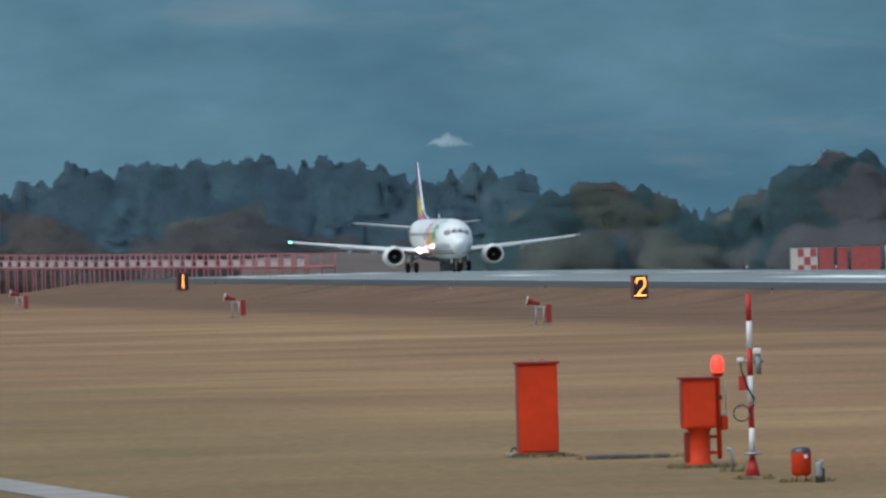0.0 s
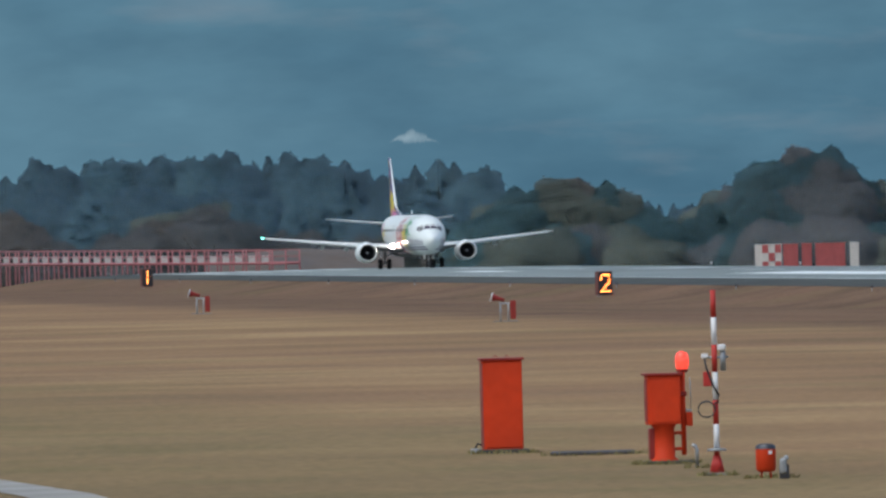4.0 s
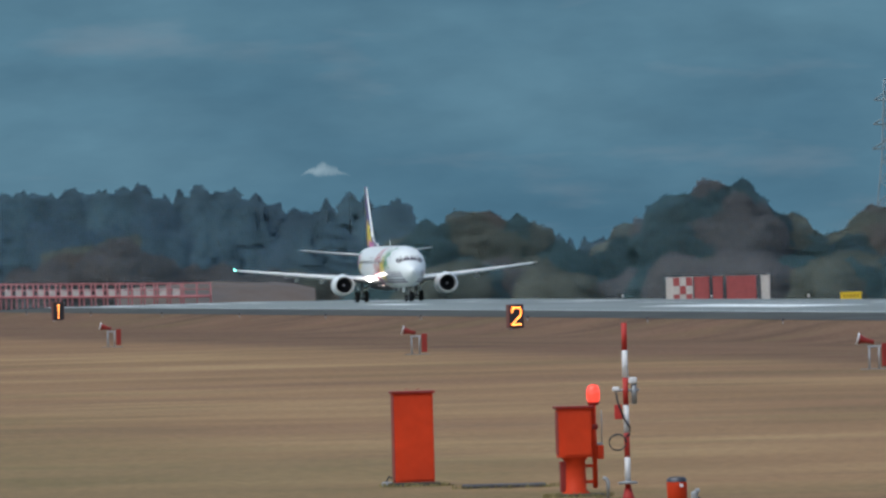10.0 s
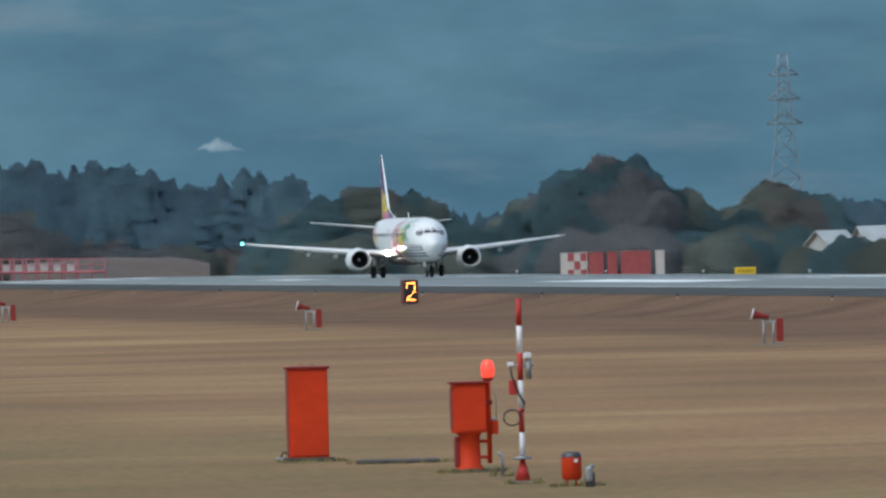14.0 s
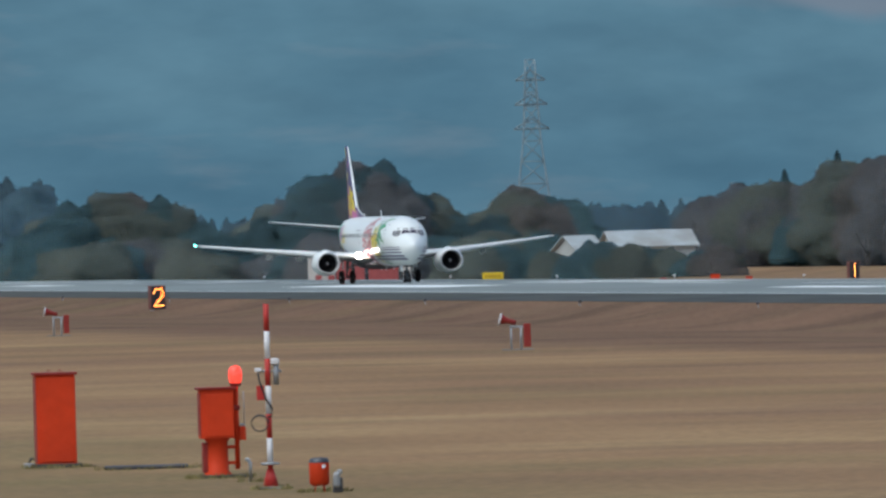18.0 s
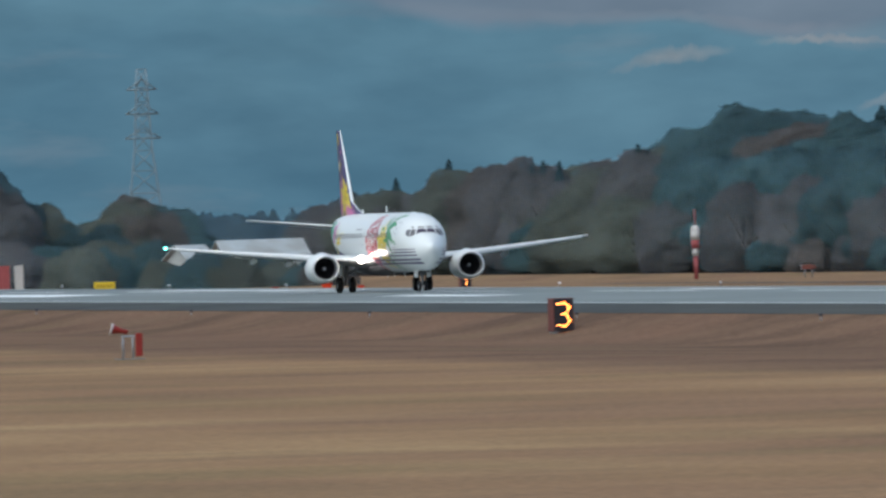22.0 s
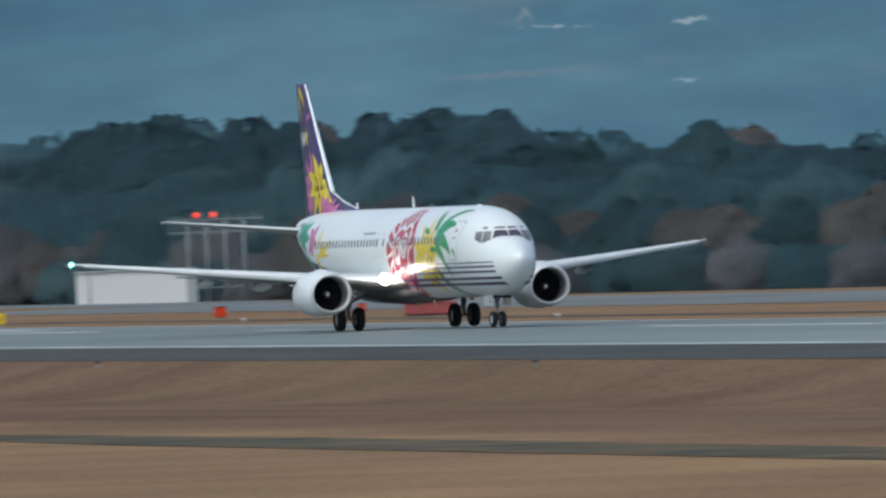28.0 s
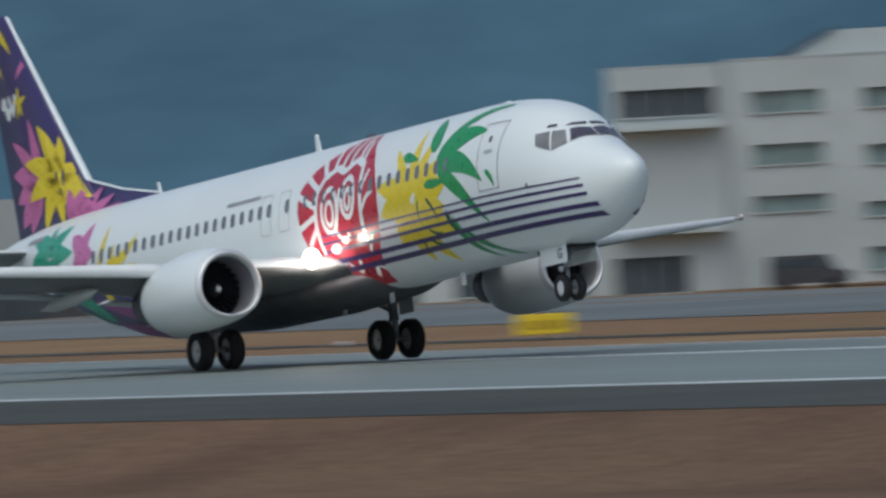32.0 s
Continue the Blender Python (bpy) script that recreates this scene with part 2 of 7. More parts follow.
def grass_material():
    m = bpy.data.materials.new("dry_mown_grass")
    m.use_nodes = True
    nt = m.node_tree
    p = nt.nodes["Principled BSDF"]
    link = nt.links.new
    co = nt.nodes.new("ShaderNodeTexCoord")

    def noise_at(scale, detail, stretch):
        mp = nt.nodes.new("ShaderNodeMapping")
        mp.inputs["Scale"].default_value = stretch
        n = nt.nodes.new("ShaderNodeTexNoise")
        n.inputs["Scale"].default_value, n.inputs["Detail"].default_value = scale, detail
        link(co.outputs["Object"], mp.inputs["Vector"])
        link(mp.outputs["Vector"], n.inputs["Vector"])
        return n.outputs["Fac"]

    def band(sock, stops):
        r = nt.nodes.new("ShaderNodeValToRGB")
        el = r.color_ramp.elements
        while len(el) < len(stops):
            el.new(0.5)
        for e, (pos, c) in zip(el, stops):
            e.position, e.color = pos, (*c, 1)
        link(sock, r.inputs["Fac"])
        return r.outputs["Color"]

    def mix(fac, a, b, kind="MIX"):
        x = nt.nodes.new("ShaderNodeMix")
        x.data_type, x.blend_type = "RGBA", kind
        for socket, value in ((x.inputs["Factor"], fac), (x.inputs["A"], a), (x.inputs["B"], b)):
            if isinstance(value, bpy.types.NodeSocket):
                link(value, socket)
            else:
                socket.default_value = value
        return x.outputs["Result"]

    straw = band(noise_at(0.04, 2.5, (1, 1, 1)), [(0.30, (0.238, 0.148, 0.082)), (0.5, (0.300, 0.189, 0.103)), (0.70, (0.366, 0.247, 0.131))])
    brown = band(noise_at(0.09, 3, (1, 1, 1)), [(0.35, (0.125, 0.078, 0.052)), (0.6, (0.187, 0.117, 0.075))])
    # towards the runway the turf is older and browner; a broad belt with an uneven border
    sep = nt.nodes.new("ShaderNodeSeparateXYZ")
    link(co.outputs["Object"], sep.inputs["Vector"])
    add = nt.nodes.new("ShaderNodeMath")
    add.operation = "MULTIPLY_ADD"
    link(noise_at(0.045, 6, (1, 1, 1)), add.inputs[0])
    add.inputs[1].default_value = 26.0
    link(sep.outputs["Y"], add.inputs[2])
    rng = nt.nodes.new("ShaderNodeMapRange")
    rng.interpolation_type = "SMOOTHSTEP"
    rng.inputs["From Min"].default_value, rng.inputs["From Max"].default_value = -62.0, -50.0
    link(add.outputs[0], rng.inputs["Value"])
    far = nt.nodes.new("ShaderNodeMapRange")
    far.inputs["From Min"].default_value, far.inputs["From Max"].default_value = 0.0, 20.0
    far.inputs["To Min"].default_value, far.inputs["To Max"].default_value = 1.0, 0.35
    link(sep.outputs["Y"], far.inputs["Value"])
    mul = nt.nodes.new("ShaderNodeMath")
    mul.operation = "MULTIPLY"
    link(rng.outputs["Result"], mul.inputs[0])
    link(far.outputs["Result"], mul.inputs[1])
    base = mix(mul.outputs[0], straw, brown)
    green = nt.nodes.new("ShaderNodeMapRange")
    green.inputs["From Min"].default_value, green.inputs["From Max"].default_value = 0.54, 0.68
    green.inputs["To Max"].default_value = 0.4
    link(noise_at(0.047, 4, (1, 1, 1)), green.inputs["Value"])
    # mowing bands along the runway: thatch showing pinkish brown between paler strips
    mown = nt.nodes.new("ShaderNodeMapRange")
    mown.inputs["From Min"].default_value, mown.inputs["From Max"].default_value = 0.46, 0.64
    mown.inputs["To Max"].default_value = 0.62
    link(noise_at(0.03, 3, (1, 1, 1)), mown.inputs["Value"])
    base = mix(mown.outputs["Result"], base, (0.208, 0.121, 0.078, 1))
    thatch = nt.nodes.new("ShaderNodeMapRange")
    thatch.inputs["From Min"].default_value, thatch.inputs["From Max"].default_value = 0.52, 0.68
    thatch.inputs["To Max"].default_value = 0.34
    link(noise_at(0.11, 3, (1, 1, 1)), thatch.inputs["Value"])
    base = mix(thatch.outputs["Result"], base, (0.155, 0.105, 0.066, 1))
    # damper, more olive turf on the near side
    damp = nt.nodes.new("ShaderNodeMapRange")
    damp.interpolation_type = "SMOOTHSTEP"
    damp.inputs["From Min"].default_value, damp.inputs["From Max"].default_value = -102.0, -118.0
    damp.inputs["To Max"].default_value = 0.48
    link(add.outputs[0], damp.inputs["Value"])
    base = mix(damp.outputs["Result"], base, (0.205, 0.168, 0.082, 1))
    sward = nt.nodes.new("ShaderNodeMapRange")
    sward.inputs["From Min"].default_value, sward.inputs["From Max"].default_value = 0.50, 0.66
    sward.inputs["To Max"].default_value = 0.5
    link(noise_at(0.22, 5, (0.5, 1, 1)), sward.inputs["Value"])
    living = nt.nodes.new("ShaderNodeMath")
    living.operation = "MULTIPLY"
    link(sward.outputs["Result"], living.inputs[0])
    link(damp.outputs["Result"], living.inputs[1])
    base = mix(living.outputs[0], base, (0.115, 0.118, 0.045, 1))
    base = mix(green.outputs["Result"], base, (0.165, 0.125, 0.062, 1))
    fine = band(noise_at(3.0, 6, (1, 1, 1)), [(0.3, (0.72, 0.72, 0.72)), (0.7, (1.2, 1.2, 1.2))])
    link(mix(1.0, base, fine, "MULTIPLY"), p.inputs["Base Color"])
    p.inputs["Roughness"].default_value = 1.0
    p.inputs["Specular IOR Level"].default_value = 0.1
    b = nt.nodes.new("ShaderNodeBump")
    b.inputs["Strength"].default_value, b.inputs["Distance"].default_value = 0.6, 0.06
    link(noise_at(5.0, 6, (1, 1, 1)), b.inputs["Height"])
    link(b.outputs["Normal"], p.inputs["Normal"])
    return m


GRASS = grass_material()
RUNWAY = material("grooved_concrete_runway", (0.205, 0.24, 0.228), 0.6, vary=0.12, scale=0.05, bump=0.1, bump_scale=2.0, stretch=(0.2, 1, 1),
                  second=(0.16, 0.185, 0.178), second_scale=0.02, spec=0.35)
SHOULDER = material("dark_asphalt_shoulder", (0.064, 0.071, 0.069), 0.85, vary=0.25, scale=0.2, bump=0.1, stretch=(0.3, 1, 1), second=(0.075, 0.078, 0.070), second_scale=0.05, spec=0.15)
MARKING = material("white_runway_marking", (0.80, 0.84, 0.84), 0.6, vary=0.10, scale=0.3)
STRIPE = material("worn_edge_stripe", (0.66, 0.70, 0.69), 0.7, vary=0.2, scale=0.25, second=(0.50, 0.53, 0.52), second_scale=0.06)
APRON = material("apron_concrete", (0.155, 0.172, 0.172), 0.8, vary=0.14, scale=0.05, second=(0.12, 0.134, 0.134), second_scale=0.03)

CONCRETE_PALE = material("pale_concrete", (0.34, 0.33, 0.31), 0.9, vary=0.12, scale=0.5, bump=0.2, second=(0.26, 0.25, 0.23), second_scale=0.3)
LANE = material("weathered_lane", (0.078, 0.078, 0.060), 0.95, vary=0.3, scale=0.4, second=(0.14, 0.108, 0.070), second_scale=0.25, spec=0.05)

gx = [-5200, -4200, -3200, -2600, -2200, -1900] + list(range(-1800, 420, 20)) + [700, 1500, 3000, 5200]
gy = [-4000, -1500, -700, -400, -280, -200] + list(range(-170, -90, 10)) + [-90, -80, -70, -60, -50, -44, -40, -37, -34, -30, -22.5, -12, 0, 12, 22.5, 30, 34,
                                                                          40, 50, 70, 100, 130, 170, 210, 260, 340, 500, 900, 1600, 2600, 4600]
single("ground", rib(gx, gy, -0.015, "ground"), GRASS, "dry tan mown grass airfield ground, browner beside the runway", kind="structure")
rx = list(range(-1440, 901, 20))
single("runway", rib(rx, [-22.5, -12, 0, 12, 22.5], 0.0, "runway"), RUNWAY, "long grey grooved concrete runway, damp and faintly shiny", kind="structure")
single("road_shoulder_near", rib(rx, [-30, -26, -22.504], 0.0, "shoulder"), SHOULDER, "dark asphalt shoulder along the runway edge", kind="structure")
single("road_shoulder_far", rib(rx, [22.504, 26, 30], 0.0, "shoulder"), SHOULDER, "dark asphalt shoulder along the runway edge", kind="structure")
for side, name in ((-1, "near"), (1, "far")):
    single("trim_edge_stripe_" + name, rib(rx, [21.4 * side, 22.3 * side][::side], 0.006, "stripe"), STRIPE, "white painted runway edge stripe", kind="structure")


def dash(x0, x1, y0, y1, lift=0.007):
    xs = [x0, x1] if x1 - x0 < 25 else [x0, (x0 + x1) / 2, x1]
    return rib(xs, [y0, y1], lift, "dash")


x = -1353
while x < 860:
    single("trim_centre_dash", dash(x, x + 32, -0.45, 0.45), MARKING, "white painted runway centreline dash", kind="structure")
    x += 61
for k in range(4):
    for side in (-1, 1):
        y0 = side * (4.0 + k * 4.2)
        single("trim_threshold_bar", dash(-1425, -1395, min(y0, y0 + side * 1.8), max(y0, y0 + side * 1.8)), MARKING, "white painted threshold bar", kind="structure")
for side in (-1, 1):
    single("trim_aiming_mark", dash(-1088, -1012, 9 * side - 3, 9 * side + 3), MARKING, "broad white aiming point mark", kind="structure")
    for x0, x1 in ((-1275, -1245), (-884, -850), (-727, -699)):
        single("trim_touchdown_bar", dash(x0, x1, 9 * side - 1.6, 9 * side + 1.6), MARKING, "white painted touchdown zone bar", kind="structure")
single("road_service", rib(list(range(-1440, 901, 60)), [43.5, 46], 0.01, "road"), SHOULDER, "narrow dark service road beyond the runway", kind="structure")
single("road_taxiway", rib(list(range(-980, 901, 20)), [68, 84, 98], 0.01, "taxiway"), APRON, "grey concrete parallel taxiway", kind="structure")
single("road_taxiway_end", rib(list(range(-1300, -979, 20)), [90, 101, 112], 0.01, "taxiway"), APRON, "grey end of the parallel taxiway", kind="structure")
single("road_apron", rib(list(range(-640, 901, 40)), [98.01, 130, 170, 210, 250], 0.01, "apron"), APRON, "wide grey concrete apron before the buildings", kind="structure")
single("road_perimeter", mesh_from("lane", [(x, y, ground_z(x, y) + 0.003) for x in [-400 + 24 * k for k in range(26)] for y in (-74.6 - 2.4 * min(1, (x + 400) / 45), -74.0 + 2.2 * min(1, (x + 400) / 45))],
                                   [(2 * k, 2 * k + 2, 2 * k + 3, 2 * k + 1) for k in range(25)]), LANE,
       "narrow grey lane across the grass", kind="structure")
single("road_track", mesh_from("track", [(x, y, ground_z(x, y) + 0.004) for x, y in ((-420, -141.1), (-340, -140.9), (-286, -140.6), (-260, -141.6), (-420, -142.3), (-340, -142.2), (-286, -142.1), (-260, -142.6))],
                               [(0, 4, 5, 1), (1, 5, 6, 2), (2, 6, 7, 3)]), CONCRETE_PALE, "pale concrete track in the near grass", kind="structure")


# ---------------------------------------------------------------- the aeroplane
# Its own space: x forward, y to its left, z up; the origin lies on the ground between the main wheels, 18.27 m behind the nose.
NOSE = 18.27
# distance from the nose, half width, top, bottom, height of the widest line
HULL = ((0.0, 0.03, 2.88, 2.82), (0.06, 0.18, 3.02, 2.62), (0.2, 0.34, 3.15, 2.40), (0.5, 0.56, 3.32, 2.10), (0.9, 0.76, 3.50, 1.84), (1.3, 0.93, 3.66, 1.66),
        (1.7, 1.08, 3.84, 1.54), (2.1, 1.19, 4.09, 1.43), (2.5, 1.33, 4.40, 1.38), (2.9, 1.45, 4.65, 1.35), (3.4, 1.58, 4.86, 1.32), (4.0, 1.70, 5.02, 1.31),
        (4.8, 1.81, 5.15, 1.30), (5.8, 1.87, 5.22, 1.30), (7.5, 1.88, 5.24, 1.30), (22.0, 1.88, 5.27, 1.30), (24.0, 1.88, 5.28, 1.33), (25.5, 1.85, 5.28, 1.50),
        (27.0, 1.77, 5.28, 1.84), (29.0, 1.57, 5.26, 2.44), (31.0, 1.25, 5.20, 3.10), (32.6, 0.90, 5.10, 3.64), (33.9, 0.56, 4.98, 4.08), (34.6, 0.30, 4.86, 4.34), (34.8, 0.10, 4.74, 4.52))
H_S, H_W, H_T, H_B = (np.array(c) for c in zip(*HULL))


def smooth_slopes(x, y):
    """Slopes of a smooth curve through the stations that never overshoots."""
    d = np.diff(y) / np.diff(x)
    m = np.zeros(len(x))
    m[0], m[-1] = d[0], d[-1]
    for k in range(1, len(x) - 1):
        if d[k - 1] * d[k] > 0:
            w1, w2 = 2 * (x[k + 1] - x[k]) + (x[k] - x[k - 1]), (x[k + 1] - x[k]) + 2 * (x[k] - x[k - 1])
            m[k] = (w1 + w2) / (w1 / d[k - 1] + w2 / d[k])
    return m


H_M = [smooth_slopes(H_S, c) for c in (H_W, H_T, H_B)]
HULL_SEEN = {}


def hull(s):
    """Half width, top and bottom of the fuselage at a distance from the nose."""
    key = round(s, 4)
    if key not in HULL_SEEN:
        s = min(max(s, 0.0), 34.8)
        k = min(len(H_S) - 2, max(0, int(np.searchsorted(H_S, s, "right")) - 1))
        w = H_S[k + 1] - H_S[k]
        q = (s - H_S[k]) / w
        a, b, c, d = 2 * q ** 3 - 3 * q * q + 1, q ** 3 - 2 * q * q + q, 3 * q * q - 2 * q ** 3, q ** 3 - q * q
        HULL_SEEN[key] = tuple(float(a * y[k] + b * w * m[k] + c * y[k + 1] + d * w * m[k + 1]) for y, m in zip((H_W, H_T, H_B), H_M))
    return HULL_SEEN[key]


def hull_y(s, z, lift=0.0):
    """Half breadth of the fuselage at a distance from the nose and a height."""
    w, t, b = hull(s)
    c, h = (t + b) / 2, (t - b) / 2
    q = min(0.9995, abs((z - c) / max(h, 0.01)))
    return (w + lift) * (1 - q ** 2.1) ** (1 / 2.1)


def ring(s, n=48):
    w, t, b = hull(s)
    c, h = (t + b) / 2, (t - b) / 2
    out = []
    for k in range(n):
        a = 2 * math.pi * k / n
        y, z = math.cos(a), math.sin(a)
        e = 2 / 2.1
        out.append((NOSE - s, w * math.copysign(abs(y) ** e, y), c + h * math.copysign(abs(z) ** e, z)))
    return out


aeroplane = thing("airliner", "white twin-jet airliner with tropical flower livery rolling on the runway", "aeroplane")
stations = [0.0, 0.03, 0.06, 0.12, 0.2, 0.35, 0.5, 0.7, 0.9, 1.1, 1.3, 1.5, 1.7, 1.9, 2.1, 2.3, 2.5, 2.7, 2.9, 3.15, 3.4, 3.7, 4.0, 4.4, 4.8, 5.3, 5.8, 6.6] + \
    [7.5 + 1.5 * k for k in range(11)] + [24.0 + 0.7 * k for k in range(14)] + [33.6, 33.9, 34.25, 34.6, 34.8]
fuselage = part("fuselage", loft([ring(s) for s in stations]), WHITE, aeroplane, "glossy white fuselage")
belly = part("wing_fairing", loft([[(NOSE - s, w * math.cos(2 * math.pi * k / 24), 1.62 + h * math.sin(2 * math.pi * k / 24)) for k in range(24)]
                                   for s, w, h in ((11.6, 0.3, 0.1), (12.6, 1.25, 0.36), (14.0, 1.7, 0.50), (17.0, 1.86, 0.56), (20.5, 1.7, 0.5), (22.5, 1.2, 0.34), (23.8, 0.3, 0.1))]),
             BELLY_SHADE, aeroplane, "belly fairing with its shade put into a dark grey")


def on_hull(s, z, side, lift):
    w, t, b = hull(s)
    c, h = (t + b) / 2, (t - b) / 2
    zz = c + (z - c) * (1 + lift / max(h, 0.05))
    return (NOSE - s, side * (hull_y(s, z) + lift), zz)


def strip_grid(centre, half, n, m, place):
    """A leaf-like patch: a middle line, its half width along it, laid on a surface by place(u, v)."""
    verts, faces = [], []
    for i in range(n + 1):
        q = i / n
        (u, v), (u2, v2) = centre(q), centre(min(1, q + 0.01))
        (u0, v0) = centre(max(0, q - 0.01))
        dx, dz = u2 - u0, v2 - v0
        d = math.hypot(dx, dz) or 1
        w = half(q)
        for j in range(m + 1):
            k = (2 * j / m - 1) * w
            verts.append(place(u - dz / d * k, v + dx / d * k))
    for i in range(n):
        for j in range(m):
            a = i * (m + 1) + j
            faces.append((a, a + 1, a + m + 2, a + m + 1))
    return verts, faces


def hull_place(side, lift):
    return lambda u, v: on_hull(u, v, side, lift)


def leaf_shape(root, tip, width, bend=0.0, place=None, n=12, m=4, fat=0.55):
    (u0, v0), (u1, v1) = root, tip
    nx, nz = -(v1 - v0), u1 - u0

    def centre(q):
        c = bend * 4 * q * (1 - q)
        return u0 + (u1 - u0) * q + nx * c, v0 + (v1 - v0) * q + nz * c

    def half(q):
        return width * (max(0.0, math.sin(math.pi * min(1, q ** fat))) ** 0.8) + 0.002
    return strip_grid(centre, half, n, m, place)


def merged(pieces):
    verts, faces = [], []
    for v, f in pieces:
        o = len(verts)
        verts += v
        faces += [tuple(i + o for i in q) for q in f]
    return mesh_from("decal", verts, faces, True)


def two_sided(name, build, mat, parent, label):
    """The same painted figure on both flanks."""
    for side in (-1, 1):
        for piece in build(side):
            part(name, merged([piece]), mat, parent, label)


def flower(centre, petals, place, fat=0.55):
    """petals: (degrees, length, half width, bend), seen with the nose to the right."""
    out = []
    for deg, length, w, bend in petals:
        a = radians(deg)
        out.append(leaf_shape(centre, (centre[0] - length * math.cos(a), centre[1] + length * math.sin(a)), w, bend, place, fat=fat))
    return out


# stripes along the lower forward fuselage
for z, half_w, s0 in ((2.79, 0.022, 1.28), (2.61, 0.036, 1.20), (2.40, 0.042, 1.13), (2.12, 0.056, 0.96), (1.885, 0.062, 1.02)):
    two_sided("stripe", lambda side, z=z, half_w=half_w, s0=s0: [strip_grid(lambda q: (s0 + (13.4 - s0) * q ** 1.4, z), lambda q: half_w, 48, 2, hull_place(side, 0.016))],
              PURPLE, aeroplane, "dark purple painted stripe")


def petal_set(centre, tips, place, width, fat=0.62):
    """Petals from one centre to their tips; each tip may carry its own half width."""
    return [leaf_shape(centre, (t[0], t[1]), t[2] if len(t) > 2 else width, t[3] if len(t) > 3 else 0.04, place, fat=fat) for t in tips]


def leaves(pairs, place, fat=0.62):
    return [leaf_shape((a, b), (c, d), w, bend, place, fat=fat) for a, b, c, d, w, bend in pairs]


# big yellow flower with green leaves behind the forward door
two_sided("flower", lambda side: petal_set((8.3, 3.15), [(9.35, 4.5, 0.22), (8.2, 4.85, 0.24), (7.3, 4.7, 0.24), (6.55, 4.1, 0.34), (6.3, 3.5, 0.36), (10.15, 3.62, 0.36), (10.05, 2.9, 0.42), (9.5, 2.05, 0.46), (7.7, 1.5, 0.48),
                                                         (6.5, 2.12, 0.44), (8.7, 1.6, 0.48), (6.7, 2.8, 0.44), (9.3, 3.4, 0.46)], hull_place(side, 0.007), 0.3), YELLOW, aeroplane, "painted yellow flower")
two_sided("leaf_spray", lambda side: leaves([(7.0, 3.88, 4.75, 4.42, 0.27, -0.10), (7.0, 4.0, 4.55, 5.0, 0.12, -0.12), (7.15, 4.2, 7.85, 5.05, 0.24, 0.06), (6.9, 3.78, 4.68, 3.16, 0.27, -0.13),
                                             (4.55, 3.42, 4.22, 2.99, 0.07, -0.1), (6.9, 3.70, 4.9, 2.15, 0.21, -0.07), (6.5, 2.5, 5.9, 1.38, 0.15, 0.16), (6.3, 2.2, 5.0, 1.36, 0.10, 0.1),
                                             (7.6, 3.42, 6.45, 3.40, 0.12, 0.0), (8.9, 4.28, 8.0, 4.1, 0.12, 0.0)], hull_place(side, 0.011)), GREEN, aeroplane, "painted green palm leaf")
two_sided("leaf_shadow", lambda side: leaves([(8.0, 3.1, 8.1, 2.5, 0.035, 0.1), (7.6, 3.1, 7.2, 2.5, 0.05, -0.1), (7.9, 2.35, 7.3, 2.2, 0.04, 0.1), (8.1, 2.1, 7.5, 1.95, 0.04, 0.1), (6.7, 2.7, 6.5, 2.0, 0.10, 0.1),
                                              (8.4, 2.2, 8.6, 1.8, 0.04, 0.0)], hull_place(side, 0.013)), DARK_GREEN, aeroplane, "painted dark green stroke")
two_sided("flower_eye", lambda side: leaves([(8.35, 3.05, 8.1, 3.3, 0.10, 0.0)], hull_place(side, 0.013)), WHITE, aeroplane, "pale flower centre")


# red carved-mask panel with white lines
M_Z = (1.42, 1.65, 2.5, 3.0, 3.6, 4.1, 4.55, 5.12)
M_FRONT = (11.65, 11.3, 10.35, 10.15, 10.15, 10.35, 10.7, 11.5)
M_REAR = (14.3, 14.35, 14.15, 14.35, 14.5, 14.42, 13.9, 12.5)


def mask_panel(side):
    verts, faces, n, m = [], [], 26, 14
    for i in range(n + 1):
        z = M_Z[0] + (M_Z[-1] - M_Z[0]) * i / n
        front, rear = float(np.interp(z, M_Z, M_FRONT)), float(np.interp(z, M_Z, M_REAR))
        for j in range(m + 1):
            verts.append(on_hull(front + (rear - front) * j / m, z, side, 0.006))
    for i in range(n):
        for j in range(m):
            a = i * (m + 1) + j
            faces.append((a, a + 1, a + m + 2, a + m + 1))
    return [(verts, faces)]


def line_on(points, w, side, lift=0.011):
    pts = [Vector((*p, 0)) for p in points]

    def centre(q):
        k = min(len(pts) - 2, int(q * (len(pts) - 1)))
        r = q * (len(pts) - 1) - k
        p = pts[k].lerp(pts[k + 1], r)
        return p.x, p.y
    return strip_grid(centre, lambda q: w, max(8, 4 * len(points)), 2, hull_place(side, lift))


def loop_on(s, z, a, b, w, side, turns=1.0, start=0.0):
    return line_on([(s - a * math.cos(start + 2 * math.pi * turns * k / 20), z + b * math.sin(start + 2 * math.pi * turns * k / 20)) for k in range(21)], w, side)


